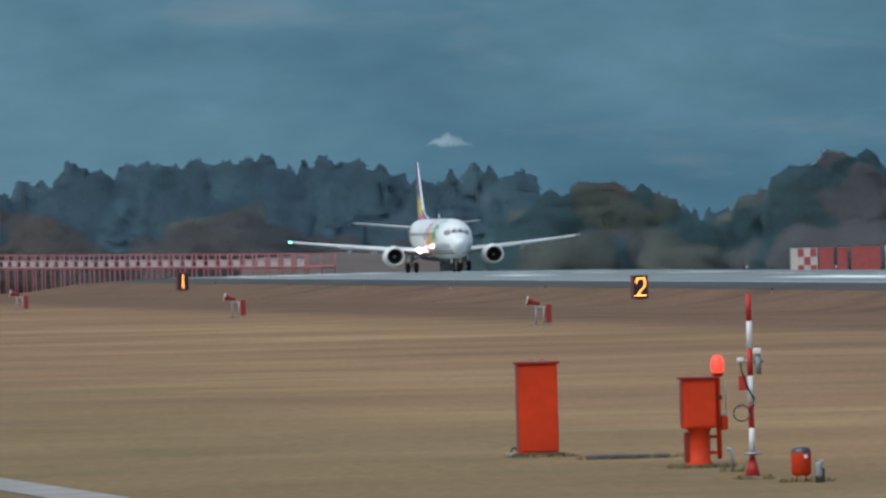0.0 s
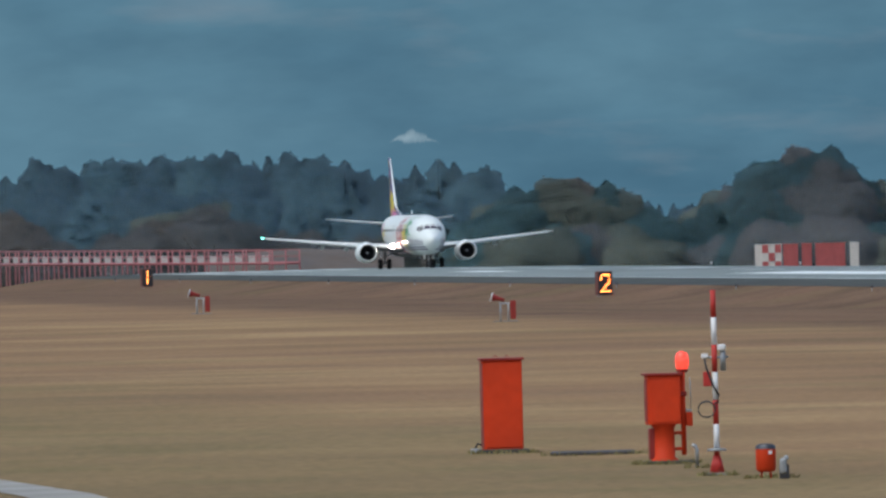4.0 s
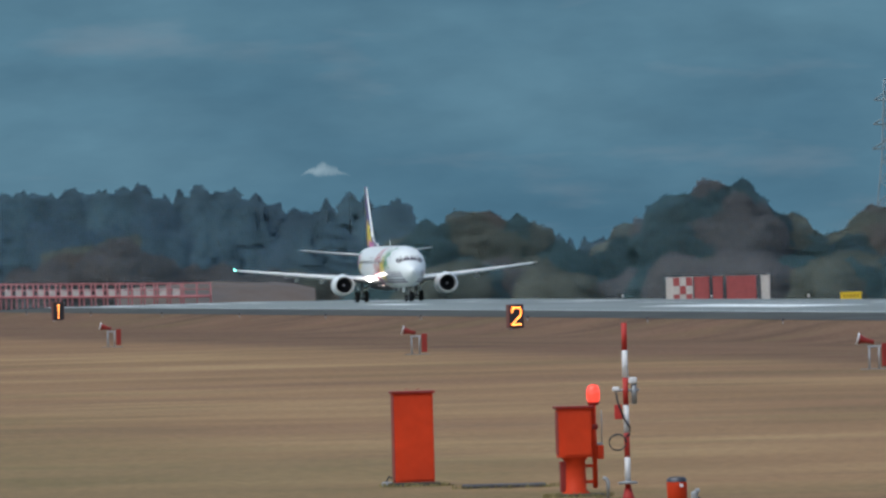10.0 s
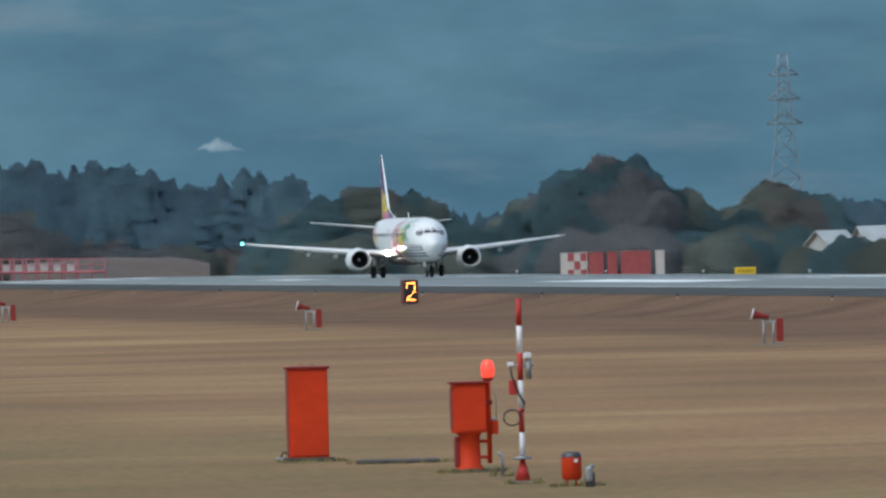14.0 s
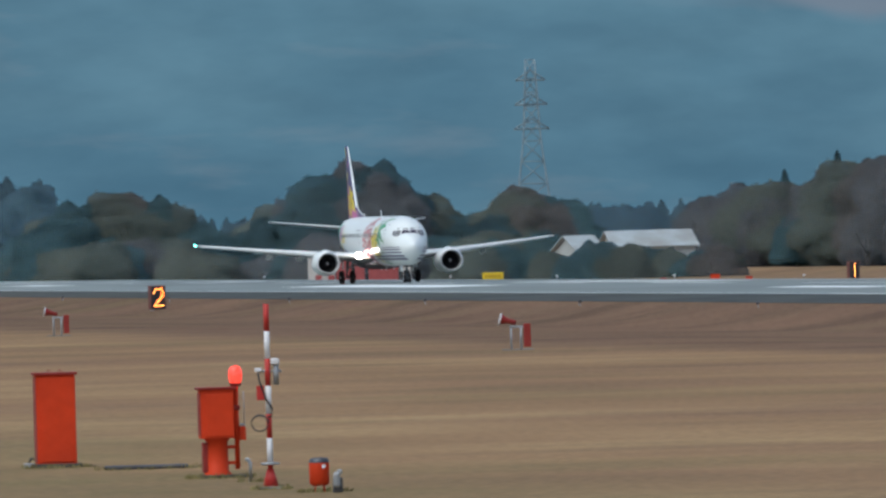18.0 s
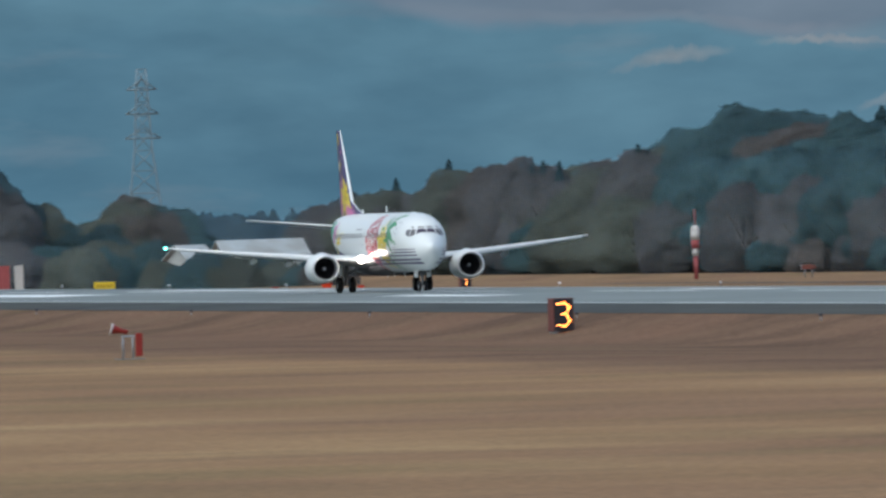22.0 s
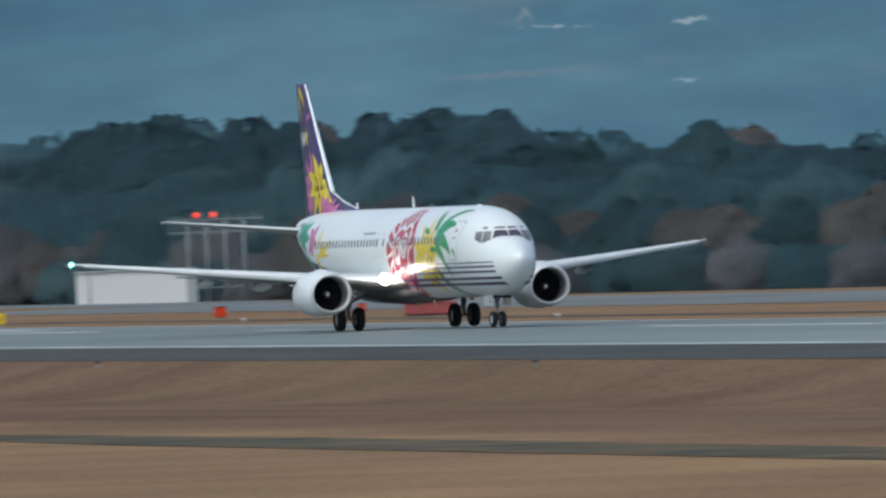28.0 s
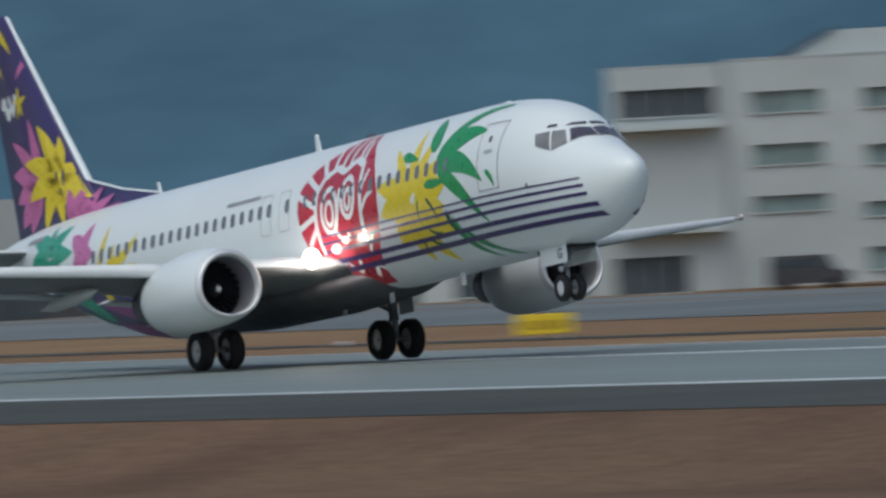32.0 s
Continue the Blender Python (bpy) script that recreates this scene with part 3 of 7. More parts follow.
two_sided("mask_panel", mask_panel, RED, aeroplane, "painted crimson carved-mask panel")
two_sided("mask_line", lambda side: [
    loop_on(12.75, 3.38, 0.42, 0.56, 0.075, side), loop_on(12.75, 3.32, 0.2, 0.30, 0.06, side), loop_on(11.75, 3.62, 0.34, 0.50, 0.075, side), loop_on(11.75, 3.58, 0.15, 0.26, 0.06, side),
    line_on([(12.2, 3.9), (12.3, 3.3), (12.55, 2.9), (12.35, 2.62), (11.95, 2.6), (11.9, 2.75)], 0.07, side),
    line_on([(13.45, 2.35), (13.5, 3.2), (13.45, 3.9), (13.15, 4.25), (12.6, 4.45), (12.1, 4.3), (11.6, 4.55), (11.1, 4.35), (11.05, 3.4), (11.1, 2.4)], 0.09, side),
    line_on([(14.45, 3.95), (13.5, 3.55)], 0.08, side), line_on([(14.4, 3.1), (13.5, 3.35)], 0.08, side), line_on([(14.1, 2.6), (13.45, 3.05)], 0.08, side),
    line_on([(14.1, 4.35), (13.4, 4.0)], 0.08, side), line_on([(13.6, 4.75), (13.1, 4.3)], 0.08, side), line_on([(13.0, 4.95), (12.75, 4.45)], 0.07, side),
    line_on([(12.5, 5.02), (12.35, 4.45)], 0.07, side), line_on([(12.1, 5.08), (11.95, 4.45)], 0.07, side), line_on([(11.75, 5.08), (11.4, 4.4)], 0.07, side), line_on([(11.4, 4.95), (11.1, 4.2)], 0.06, side),
    line_on([(11.1, 3.1), (10.75, 3.5), (10.4, 3.65)], 0.06, side), line_on([(10.7, 4.2), (11.05, 3.7)], 0.06, side), line_on([(13.2, 1.85), (12.7, 2.1), (12.4, 1.75), (12.0, 2.05)], 0.05, side),
    line_on([(11.9, 1.6), (11.4, 1.85), (11.0, 1.6)], 0.05, side), line_on([(13.8, 1.95), (13.4, 2.25)], 0.05, side), line_on([(11.2, 2.2), (10.7, 2.6)], 0.05, side)], WHITE, aeroplane, "white painted line of the mask")
# flowers at the tail
two_sided("tail_flower", lambda side: leaves([(25.95, 3.5, 25.6, 4.55, 0.13, 0.05), (25.3, 3.55, 23.7, 4.15, 0.16, 0.14), (26.1, 3.3, 23.6, 3.34, 0.09, 0.0), (25.4, 3.3, 25.0, 4.0, 0.12, 0.0), (26.0, 3.2, 25.4, 2.4, 0.2, 0.0)],
                                            hull_place(side, 0.008)), YELLOW, aeroplane, "painted yellow flower")
two_sided("tail_petal", lambda side: petal_set((27.1, 4.0), [(26.3, 3.9, 0.25), (26.8, 4.75, 0.28), (27.9, 4.5, 0.26), (26.7, 3.3, 0.28), (27.6, 3.4, 0.26)], hull_place(side, 0.010), 0.25), PINK, aeroplane, "painted pink petal")
two_sided("tail_leaf", lambda side: petal_set((29.4, 4.3), [(30.9, 4.7, 0.25), (28.3, 4.85, 0.25), (27.7, 4.1, 0.25), (28.4, 3.5, 0.3), (29.8, 3.4, 0.3), (30.9, 4.0, 0.28), (29.6, 4.95, 0.2)], hull_place(side, 0.007), 0.25),
          TEAL, aeroplane, "painted teal leaf")
two_sided("tail_wrap", lambda side: [strip_grid(lambda q: (19.6 + 10.4 * q, 1.66 + 1.36 * q ** 1.25), lambda q: 0.30 + 0.24 * math.sin(math.pi * q), 26, 6, hull_place(side, 0.004))], PURPLE, aeroplane, "deep purple painted lower tail")
for k in range(5):
    two_sided("tail_band", lambda side, k=k: [leaf_shape((21.4 + 0.42 * k, 1.38 + 0.05 * k), (22.5 + 0.42 * k, 1.98 + 0.08 * k), 0.07, 0.08, hull_place(side, 0.008))], YELLOW, aeroplane, "painted yellow band on the lower tail")
two_sided("tail_sweep", lambda side: leaves([(23.6, 1.75, 26.0, 2.35, 0.26, 0.05), (24.4, 1.6, 26.6, 2.1, 0.22, -0.06), (25.0, 2.3, 26.8, 2.65, 0.17, 0.0)], hull_place(side, 0.010)), MAGENTA, aeroplane, "painted magenta sweep on the lower tail")
two_sided("tail_frond", lambda side: leaves([(26.3, 2.1, 28.6, 2.95, 0.24, 0.06), (26.8, 2.5, 28.4, 3.3, 0.20, 0.0), (27.4, 2.2, 29.3, 2.75, 0.18, -0.05), (27.9, 3.0, 29.6, 3.4, 0.17, 0.0)], hull_place(side, 0.010)), TEAL, aeroplane, "painted teal frond on the lower tail")


# cabin windows, doors and cockpit
def window_mesh(s, z, side, w=0.115, h=0.17, lift=0.014):
    verts = []
    for k in range(12):
        a = 2 * math.pi * k / 12
        c, n = math.cos(a), math.sin(a)
        verts.append(on_hull(s + w * math.copysign(abs(c) ** 0.6, c), z + h * math.copysign(abs(n) ** 0.6, n), side, lift))
    return mesh_from("window", verts, [tuple(range(12))[::side]])


window_s = [6.45 + 0.508 * k for k in range(40)]
for side in (-1, 1):
    for k, s in enumerate(window_s):
        if k in (16, 18):
            continue
        part("cabin_window", window_mesh(s, 3.79, side), PANE, aeroplane)


def door_outline(s, z, w, h, side, t=0.013):
    pts = [(s - w, z - h), (s + w, z - h), (s + w, z + h), (s - w, z + h), (s - w, z - h)]
    return [line_on([a, b], t if w > 0.33 else 0.009, side, 0.013) for a, b in zip(pts, pts[1:])]


for side in (-1, 1):
    for s, z, w, h, nm in ((4.45, 3.75, 0.42, 0.82, "service_door"), (29.3, 3.95, 0.34, 0.7, "service_door"), (15.25, 3.68, 0.27, 0.5, "overwing_exit"), (16.25, 3.68, 0.27, 0.5, "overwing_exit")):
        door = part(nm, merged(door_outline(s, z, w, h, side)), SEAM, aeroplane, "door outlined by a thin seam")
        if w > 0.33:
            part("door_handle", window_mesh(s, z + 0.12, side, 0.17, 0.045, 0.016), GREY_PAINT, door)
            part("door_window", window_mesh(s, z + 0.42, side, 0.06, 0.08, 0.016), PANE, door)
    part("probe", window_mesh(3.0, 2.85, side, 0.035, 0.05, 0.02), DARK_METAL, aeroplane)
    part("probe", window_mesh(3.0, 2.62, side, 0.03, 0.05, 0.02), DARK_METAL, aeroplane)
    part("title_bar", merged([line_on([(16.7, 4.2), (18.6, 4.2)], 0.045, side, 0.013)]), SEAM, aeroplane, "line of small dark lettering")
    part("registration_bar", merged([line_on([(30.2, 4.72), (31.4, 4.70)], 0.07, side, 0.013)]), SEAM, aeroplane, "dark lettering bar")


def pane(corners, place, n=8):
    """A windscreen pane laid between four corners by place(u, v)."""
    verts, faces = [], []
    (a, b), (c, d), (e, f), (g, h) = corners
    for i in range(n + 1):
        for j in range(n + 1):
            u, v = i / n, j / n
            verts.append(place((a * (1 - u) + c * u) * (1 - v) + (g * (1 - u) + e * u) * v, (b * (1 - u) + d * u) * (1 - v) + (h * (1 - u) + f * u) * v))
    for i in range(n):
        for j in range(n):
            k = i * (n + 1) + j
            faces.append((k, k + 1, k + n + 2, k + n + 1))
    return mesh_from("pane", verts, faces, True)


def brow_place(side, lift):
    """On the crown of the nose, by distance from its tip and by breadth."""
    def place(s, y):
        w, t, b = hull(s)
        q = min(0.9995, abs(y / max(w, 0.01)))
        return (NOSE - s + lift, side * y, (t + b) / 2 + (t - b) / 2 * (1 - q ** 2.1) ** (1 / 2.1) + lift)
    return place


def cockpit_pane(name, corners, place, label="", glass_=COCKPIT):
    """A dark pane in a slightly larger grey frame."""
    cx, cz = sum(c[0] for c in corners) / 4, sum(c[1] for c in corners) / 4
    glass = part(name, pane(corners, place(0.024)), glass_, aeroplane, label)
    part("frame", pane([(cx + (u - cx) * 1.09, cz + (v - cz) * 1.09) for u, v in corners], place(0.017)), SEAM, glass)


for side in (-1, 1):
    on_flank, on_brow = (lambda lift, side=side: hull_place(side, lift)), (lambda lift, side=side: brow_place(side, lift))
    cockpit_pane("windscreen", ((1.74, 0.04), (1.97, 0.68), (2.25, 0.52), (2.10, 0.04)), on_brow, "dark front windscreen pane")
    cockpit_pane("side_windscreen", ((2.02, 3.74), (2.28, 3.61), (2.50, 4.08), (2.29, 4.07)), on_flank, "greyish sliding cockpit window", COCKPIT_SIDE)
    cockpit_pane("rear_windscreen", ((2.34, 3.62), (2.76, 3.78), (2.88, 4.06), (2.57, 4.08)), on_flank, "greyish rear cockpit window", COCKPIT_SIDE)
    for s in (2.30, 2.62):
        cockpit_pane("eyebrow_window", ((s - 0.10, 4.20), (s + 0.09, 4.20), (s + 0.07, 4.26), (s - 0.06, 4.26)), on_flank)


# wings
def shade_under(ob):
    """Puts the underside's shade into the colour: faces turned down get a darker grey."""
    ob.data.materials.append(UNDER_SHADE)
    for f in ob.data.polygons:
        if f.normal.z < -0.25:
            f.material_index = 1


def foil(le, chord, y, z, thick, n=14):
    """A closed wing section at breadth y; le is measured from the nose."""
    out = []
    for k in range(2 * n):
        q = k / n if k <= n else 2 - k / n
        x = 0.5 - 0.5 * math.cos(math.pi * q)
        t = thick * chord * 2.6 * (0.2969 * math.sqrt(x) - 0.126 * x - 0.3516 * x * x + 0.2843 * x ** 3 - 0.1036 * x ** 4) * 1.9
        out.append((NOSE - le - chord * x, y, z + (t if k <= n else -t * 0.75) - 0.02 * chord * x))
    return out


for side in (-1, 1):
    sections = [foil(le, c, side * y, z, th) for y, le, c, z, th in ((1.2, 12.6, 8.0, 1.97, 0.13), (1.9, 13.15, 7.3, 2.05, 0.125), (4.9, 15.2, 4.75, 2.35, 0.12),
                                                                     (9.5, 17.75, 3.15, 2.82, 0.11), (14.1, 20.3, 1.65, 3.30, 0.10), (14.4, 20.6, 1.3, 3.34, 0.06))]
    wing = part("wing", loft(sections if side < 0 else [s[::-1] for s in sections]), WING_GREY, aeroplane, "grey swept wing")
    shade_under(wing)
    part("leading_edge", loft([[(NOSE - le + 0.012 - a, side * y, z + b) for a, b in ((0.34, 0.14 * k), (0.06, 0.105 * k), (-0.03, 0.0), (-0.01, -0.11 * k), (0.06, -0.15 * k), (0.12, -0.10 * k))]
                               for y, le, z, k in ((5.5, 15.53, 2.41, 1.35), (9.5, 17.75, 2.82, 1.0), (14.0, 20.24, 3.29, 0.6))], closed=False, caps=False), SLAT, wing, "silver-grey slat")
    for y, le, c, z in ((6.3, 17.3, 3.3, 2.3), (8.6, 18.5, 2.8, 2.52), (3.2, 17.2, 3.8, 1.98)):
        part("flap_fairing", loft([[(NOSE - le - c * q, side * y + 0.16 * r * math.cos(2 * math.pi * k / 12), z - 0.16 + 0.2 * r * math.sin(2 * math.pi * k / 12) - 0.16 * q) for k in range(12)]
                                   for q, r in ((0, 0.1), (0.15, 0.7), (0.4, 1), (0.75, 0.8), (1, 0.1))]), WING_GREY, wing)
    for y0, y1, le0, le1, c0, z0, z1 in ((2.0, 4.6, 20.1, 19.9, 1.1, 1.84, 2.08), (5.2, 9.6, 19.75, 20.75, 0.95, 2.20, 2.63)):
        part("flap", loft([foil(le0, c0, side * y0, z0, 0.10, 8)[::-side], foil(le1, c0 * 0.8, side * y1, z1, 0.10, 8)[::-side]]), WING_GREY, wing, "lowered grey flap")
    part("navigation_light", turned([(0.0, -0.14), (0.07, -0.1), (0.085, 0.0), (0.07, 0.1), (0.0, 0.14)], 12, "x", (NOSE - 20.62, side * 14.42, 3.35)), NAV_GREEN if side < 0 else NAV_RED, wing,
         "glowing green navigation light" if side < 0 else "red navigation light")
    part("landing_light", turned([(0.0, 0.14), (0.16, 0.11), (0.25, 0.0), (0.21, -0.1)], 20, "x", (NOSE - 12.85, side * 2.45, 2.22)), LAMP if side < 0 else GREY_PAINT, wing,
         "dazzling landing light in the wing root" if side < 0 else "unlit landing light")
    for s, y, z, k in ((12.3, 2.0, 2.38, 0.9), (11.9, 1.93, 2.55, 0.6)):
        part("turnoff_light", turned([(0.0, 0.13 * k), (0.11 * k, 0.09 * k), (0.15 * k, 0.0), (0.12 * k, -0.06)], 16, "x", (NOSE - s, side * y, z)), LAMP_SMALL if side < 0 else GREY_PAINT, wing,
             "small bright turnoff light" if side < 0 else "unlit turnoff light")

# engines
ENG_Y, ENG_Z, ENG_S = 4.92, 1.64, 12.65


def nacelle_ring(s, r, flat, n=32):
    out = []
    for k in range(n):
        a = 2 * math.pi * k / n
        y, z = r * math.cos(a), r * math.sin(a)
        if z < 0:
            z *= 1 - flat
            y *= 1 + flat * 0.28 * abs(math.sin(a))
        out.append((NOSE - s, y, z))
    return out


for side in (-1, 1):
    engine = part("engine", loft([nacelle_ring(ENG_S + q, r, fl) for q, r, fl in ((0.16, 0.95, 0.13), (0.5, 1.02, 0.13), (1.0, 1.06, 0.12), (1.8, 1.06, 0.09), (2.6, 0.99, 0.05), (3.2, 0.89, 0.0), (3.5, 0.81, 0.0), (3.49, 0.75, 0.0), (3.1, 0.72, 0.0))],
                                 caps=False), WHITE, aeroplane, "white jet engine nacelle with a flattened underside", at=pose(0, side * ENG_Y, ENG_Z))
    part("inlet_lip", loft([nacelle_ring(ENG_S + q, r, fl) for q, r, fl in ((0.17, 0.952, 0.13), (0.06, 0.905, 0.13), (0.0, 0.845, 0.12), (0.04, 0.79, 0.11), (0.2, 0.765, 0.08))], caps=False), LIP, engine, "bright bare-metal inlet lip")
    part("inlet_duct", loft([nacelle_ring(ENG_S + q, r, fl) for q, r, fl in ((0.2, 0.764, 0.08), (0.6, 0.755, 0.03), (1.05, 0.765, 0.0))], caps=False), DUCT, engine, "grey inlet duct")
    fan = part("fan_disc", turned([(0.0, NOSE - ENG_S - 1.12), (0.765, NOSE - ENG_S - 1.12)], 24, "x"), FAN, engine, "dark fan")
    blade = None
    for k in range(24):
        if blade is None:
            vs = []
            for r, tw in ((0.2, 0.10), (0.48, 0.08), (0.75, 0.05)):
                for d in (-1, 1):
                    b = d * tw * (0.75 / r) * 0.9
                    vs.append((NOSE - ENG_S - 1.0 - d * 0.06, r * math.cos(b), r * math.sin(b)))
            blade = mesh_from("fan_blade", vs, [(0, 1, 3, 2), (2, 3, 5, 4)])
        part("fan_blade", blade, FAN, fan, at=pose(0, 0, 0, 15 * k, 0, 0))
    part("spinner", turned([(0.0, NOSE - ENG_S - 0.62), (0.07, NOSE - ENG_S - 0.66), (0.17, NOSE - ENG_S - 0.85), (0.22, NOSE - ENG_S - 1.05)], 16, "x"), DARK_METAL, engine, "dark fan spinner")
    part("spinner_tip", turned([(0.0, NOSE - ENG_S - 0.60), (0.05, NOSE - ENG_S - 0.625), (0.085, NOSE - ENG_S - 0.68)], 12, "x"), POLE_WHITE, engine, "white spiral mark on the spinner")
    part("core_nozzle", turned([(0.66, NOSE - ENG_S - 3.3), (0.52, NOSE - ENG_S - 4.2), (0.42, NOSE - ENG_S - 4.75), (0.39, NOSE - ENG_S - 4.74), (0.3, NOSE - ENG_S - 4.3)], 20, "x"), DARK_METAL, engine, "dark exhaust nozzle")
    part("pylon", loft([[(NOSE - s, dy, z) for dy, z in ((-w, z0), (-w, z1), (w, z1), (w, z0))] for s, w, z0, z1 in
                        ((13.2, 0.03, 0.9, 1.04), (14.2, 0.16, 0.8, 1.10), (15.6, 0.2, 0.5, 0.95), (17.2, 0.14, 0.5, 0.75), (18.4, 0.03, 0.62, 0.70))], smooth=False), WHITE, engine)


# tail
def fin_half(z):
    return float(np.interp(z, (5.0, 6.5, 11.0), (0.30, 0.26, 0.11)))


FIN_LE = ((5.15, 28.4), (6.1, 29.5), (11.02, 33.48))
FIN_TE = ((5.15, 33.95), (11.02, 35.0))


def fin_edge(z, table):
    return float(np.interp(z, [p[0] for p in table], [p[1] for p in table]))


fin = part("fin", loft([[(NOSE - fin_edge(z, FIN_LE) - (fin_edge(z, FIN_TE) - fin_edge(z, FIN_LE)) * q, y * fin_half(z), z) for q, y in
                         ((0, 0), (0.06, 0.6), (0.25, 1), (0.55, 0.8), (1, 0.04), (1, -0.04), (0.55, -0.8), (0.25, -1), (0.06, -0.6))] for z in (5.0, 5.6, 6.1, 7.5, 9.0, 10.5, 10.95, 11.02)]),
           PURPLE, aeroplane, "deep purple tail fin with painted flowers")
part("dorsal_fin", loft([[(NOSE - s, -w, z0), (NOSE - s - 0.3, 0, z1), (NOSE - s, w, z0)] for s, w, z0, z1 in ((25.3, 0.03, 5.27, 5.33), (27.3, 0.10, 5.2, 5.66), (29.3, 0.2, 5.1, 6.14), (30.6, 0.22, 5.0, 6.2))], smooth=False),
     PURPLE, fin, "purple dorsal fillet with a white edge")
part("fin_edge", loft([[(NOSE - le + 0.02 - a, b * k, z) for a, b in ((0.06, 0.07), (0.025, 0.05), (0, 0), (0.025, -0.05), (0.06, -0.07))] for z, le, k in ((6.15, 29.54, 1.5), (8.5, 31.44, 1.15), (11.0, 33.46, 0.62))],
                      closed=False, caps=False), WHITE, fin, "white fin leading edge")
part("fin_edge", loft([[(NOSE - s, y, z) for y, z in ((-0.05, z0 - 0.02), (0, z0 + 0.03), (0.05, z0 - 0.02))] for s, z0 in ((25.6, 5.34), (27.6, 5.67), (29.6, 6.15))], closed=False, caps=False), WHITE, fin, "white fillet edge")


def fin_place(side, lift):
    def place(u, v):
        v = min(10.98, max(5.05, v))
        le, te = fin_edge(v, FIN_LE), fin_edge(v, FIN_TE)
        u = min(te - 0.02, max(le + 0.22, u))
        q = (u - le) / (te - le)
        y = float(np.interp(q, (0, 0.06, 0.25, 0.55, 1), (0, 0.6, 1, 0.8, 0.04))) * fin_half(v)
        return (NOSE - u, side * (y + lift), v)
    return place


def dorsal_place(side, lift):
    """On the flank of the fillet before the fin, or on the fin where that begins."""
    on_fin = fin_place(side, lift)

    def place(u, v):
        if u > fin_edge(min(10.9, max(5.2, v)), FIN_LE) + 0.3:
            return on_fin(u, v)
        w, z0, z1 = (float(np.interp(u, (25.3, 27.3, 29.3, 30.6), c)) for c in ((0.03, 0.10, 0.2, 0.22), (5.27, 5.2, 5.1, 5.0), (5.33, 5.66, 6.14, 6.2)))
        v = min(z1 - 0.02, max(z0, v))
        return (NOSE - u, side * (w * (z1 - v) / (z1 - z0) + lift), v)
    return place


two_sided("fin_flower", lambda side: petal_set((30.9, 6.4), [(31.95, 7.9, 0.30), (30.75, 7.62, 0.28), (32.95, 6.95, 0.32), (29.75, 6.65, 0.26), (28.1, 5.72, 0.27), (32.9, 5.95, 0.32), (32.0, 5.0, 0.32), (29.7, 5.4, 0.32), (30.7, 5.05, 0.32),
                                                             (31.4, 6.9, 0.42), (30.6, 6.0, 0.42)], fin_place(side, 0.012), 0.24), YELLOW, fin, "painted yellow flower")
two_sided("fin_petal", lambda side: petal_set((32.0, 6.3), [(33.7, 7.65, 0.28), (32.5, 8.15, 0.26), (33.85, 6.75, 0.36), (33.6, 5.3, 0.4), (33.0, 5.1, 0.4), (33.75, 6.0, 0.36)], fin_place(side, 0.008), 0.3)
          + petal_set((30.2, 5.15), [(29.45, 6.1, 0.24), (28.7, 5.88, 0.22), (28.05, 5.62, 0.19), (27.6, 5.36, 0.15), (30.3, 6.0, 0.28)], dorsal_place(side, 0.03), 0.2), PINK, fin, "painted pink petal")
two_sided("fin_stroke", lambda side: leaves([(30.9, 6.55, 31.0, 6.25, 0.05, 0.0), (30.6, 6.6, 30.55, 6.1, 0.05, 0.05), (30.8, 6.1, 30.65, 5.85, 0.05, 0.0)], fin_place(side, 0.02)), PURPLE, fin, "small dark stroke")
two_sided("fin_streak", lambda side: leaves([(34.35, 10.85, 33.2, 9.95, 0.15, -0.06), (34.5, 10.6, 33.85, 9.35, 0.12, 0.06)], fin_place(side, 0.012)), YELLOW, fin, "painted yellow petal")
two_sided("fin_tongue", lambda side: leaves([(32.3, 9.9, 33.0, 9.25, 0.10, 0.0)], fin_place(side, 0.012)), PINK, fin, "painted pink petal")
two_sided("fin_badge", lambda side: [strip_grid(lambda q: (34.1 - 0.5 * q, 8.55 + 0.24 * math.sin(q * 6.3)), lambda q: 0.11, 12, 2, fin_place(side, 0.014)),
                                     strip_grid(lambda q: (33.62 - 0.5 * q, 8.36 + 0.5 * abs(2 * q - 1)), lambda q: 0.09, 10, 2, fin_place(side, 0.014))], WHITE, fin, "white badge shape")
two_sided("fin_star", lambda side: flower((32.95, 8.6), [(90, 0.5, 0.08, 0), (20, 0.5, 0.08, 0), (160, 0.35, 0.08, 0), (250, 0.45, 0.08, 0), (300, 0.4, 0.08, 0)], fin_place(side, 0.014)), YELLOW, fin, "yellow badge star")
for side in (-1, 1):
    sections = [foil(le, c, side * y, z, 0.09, 10) for y, le, c, z in ((0.5, 30.9, 3.7, 4.42), (1.0, 31.3, 3.4, 4.47), (6.2, 34.55, 1.35, 5.05), (6.35, 34.75, 1.0, 5.07))]
    shade_under(part("tailplane", loft(sections if side < 0 else [s[::-1] for s in sections]), WING_GREY, aeroplane, "grey tailplane"))
part("tail_cone", turned([(0.0, NOSE - 35.15), (0.14, NOSE - 35.0), (0.22, NOSE - 34.6)], 14, "x", (0, 0, 4.63)), DARK_METAL, aeroplane)
for s, hgt, ln in ((16.4, 0.45, 0.28), (25.5, 0.32, 0.22)):
    part("blade_aerial", loft([[(NOSE - s - ln * 0.5 * k, -0.03, 5.28 + hgt * k), (NOSE - s - ln, 0.0, 5.28 + hgt * k), (NOSE - s - ln * 0.5 * k, 0.03, 5.28 + hgt * k)] for k in (0, 1)], smooth=False), WHITE, aeroplane, "white blade aerial")
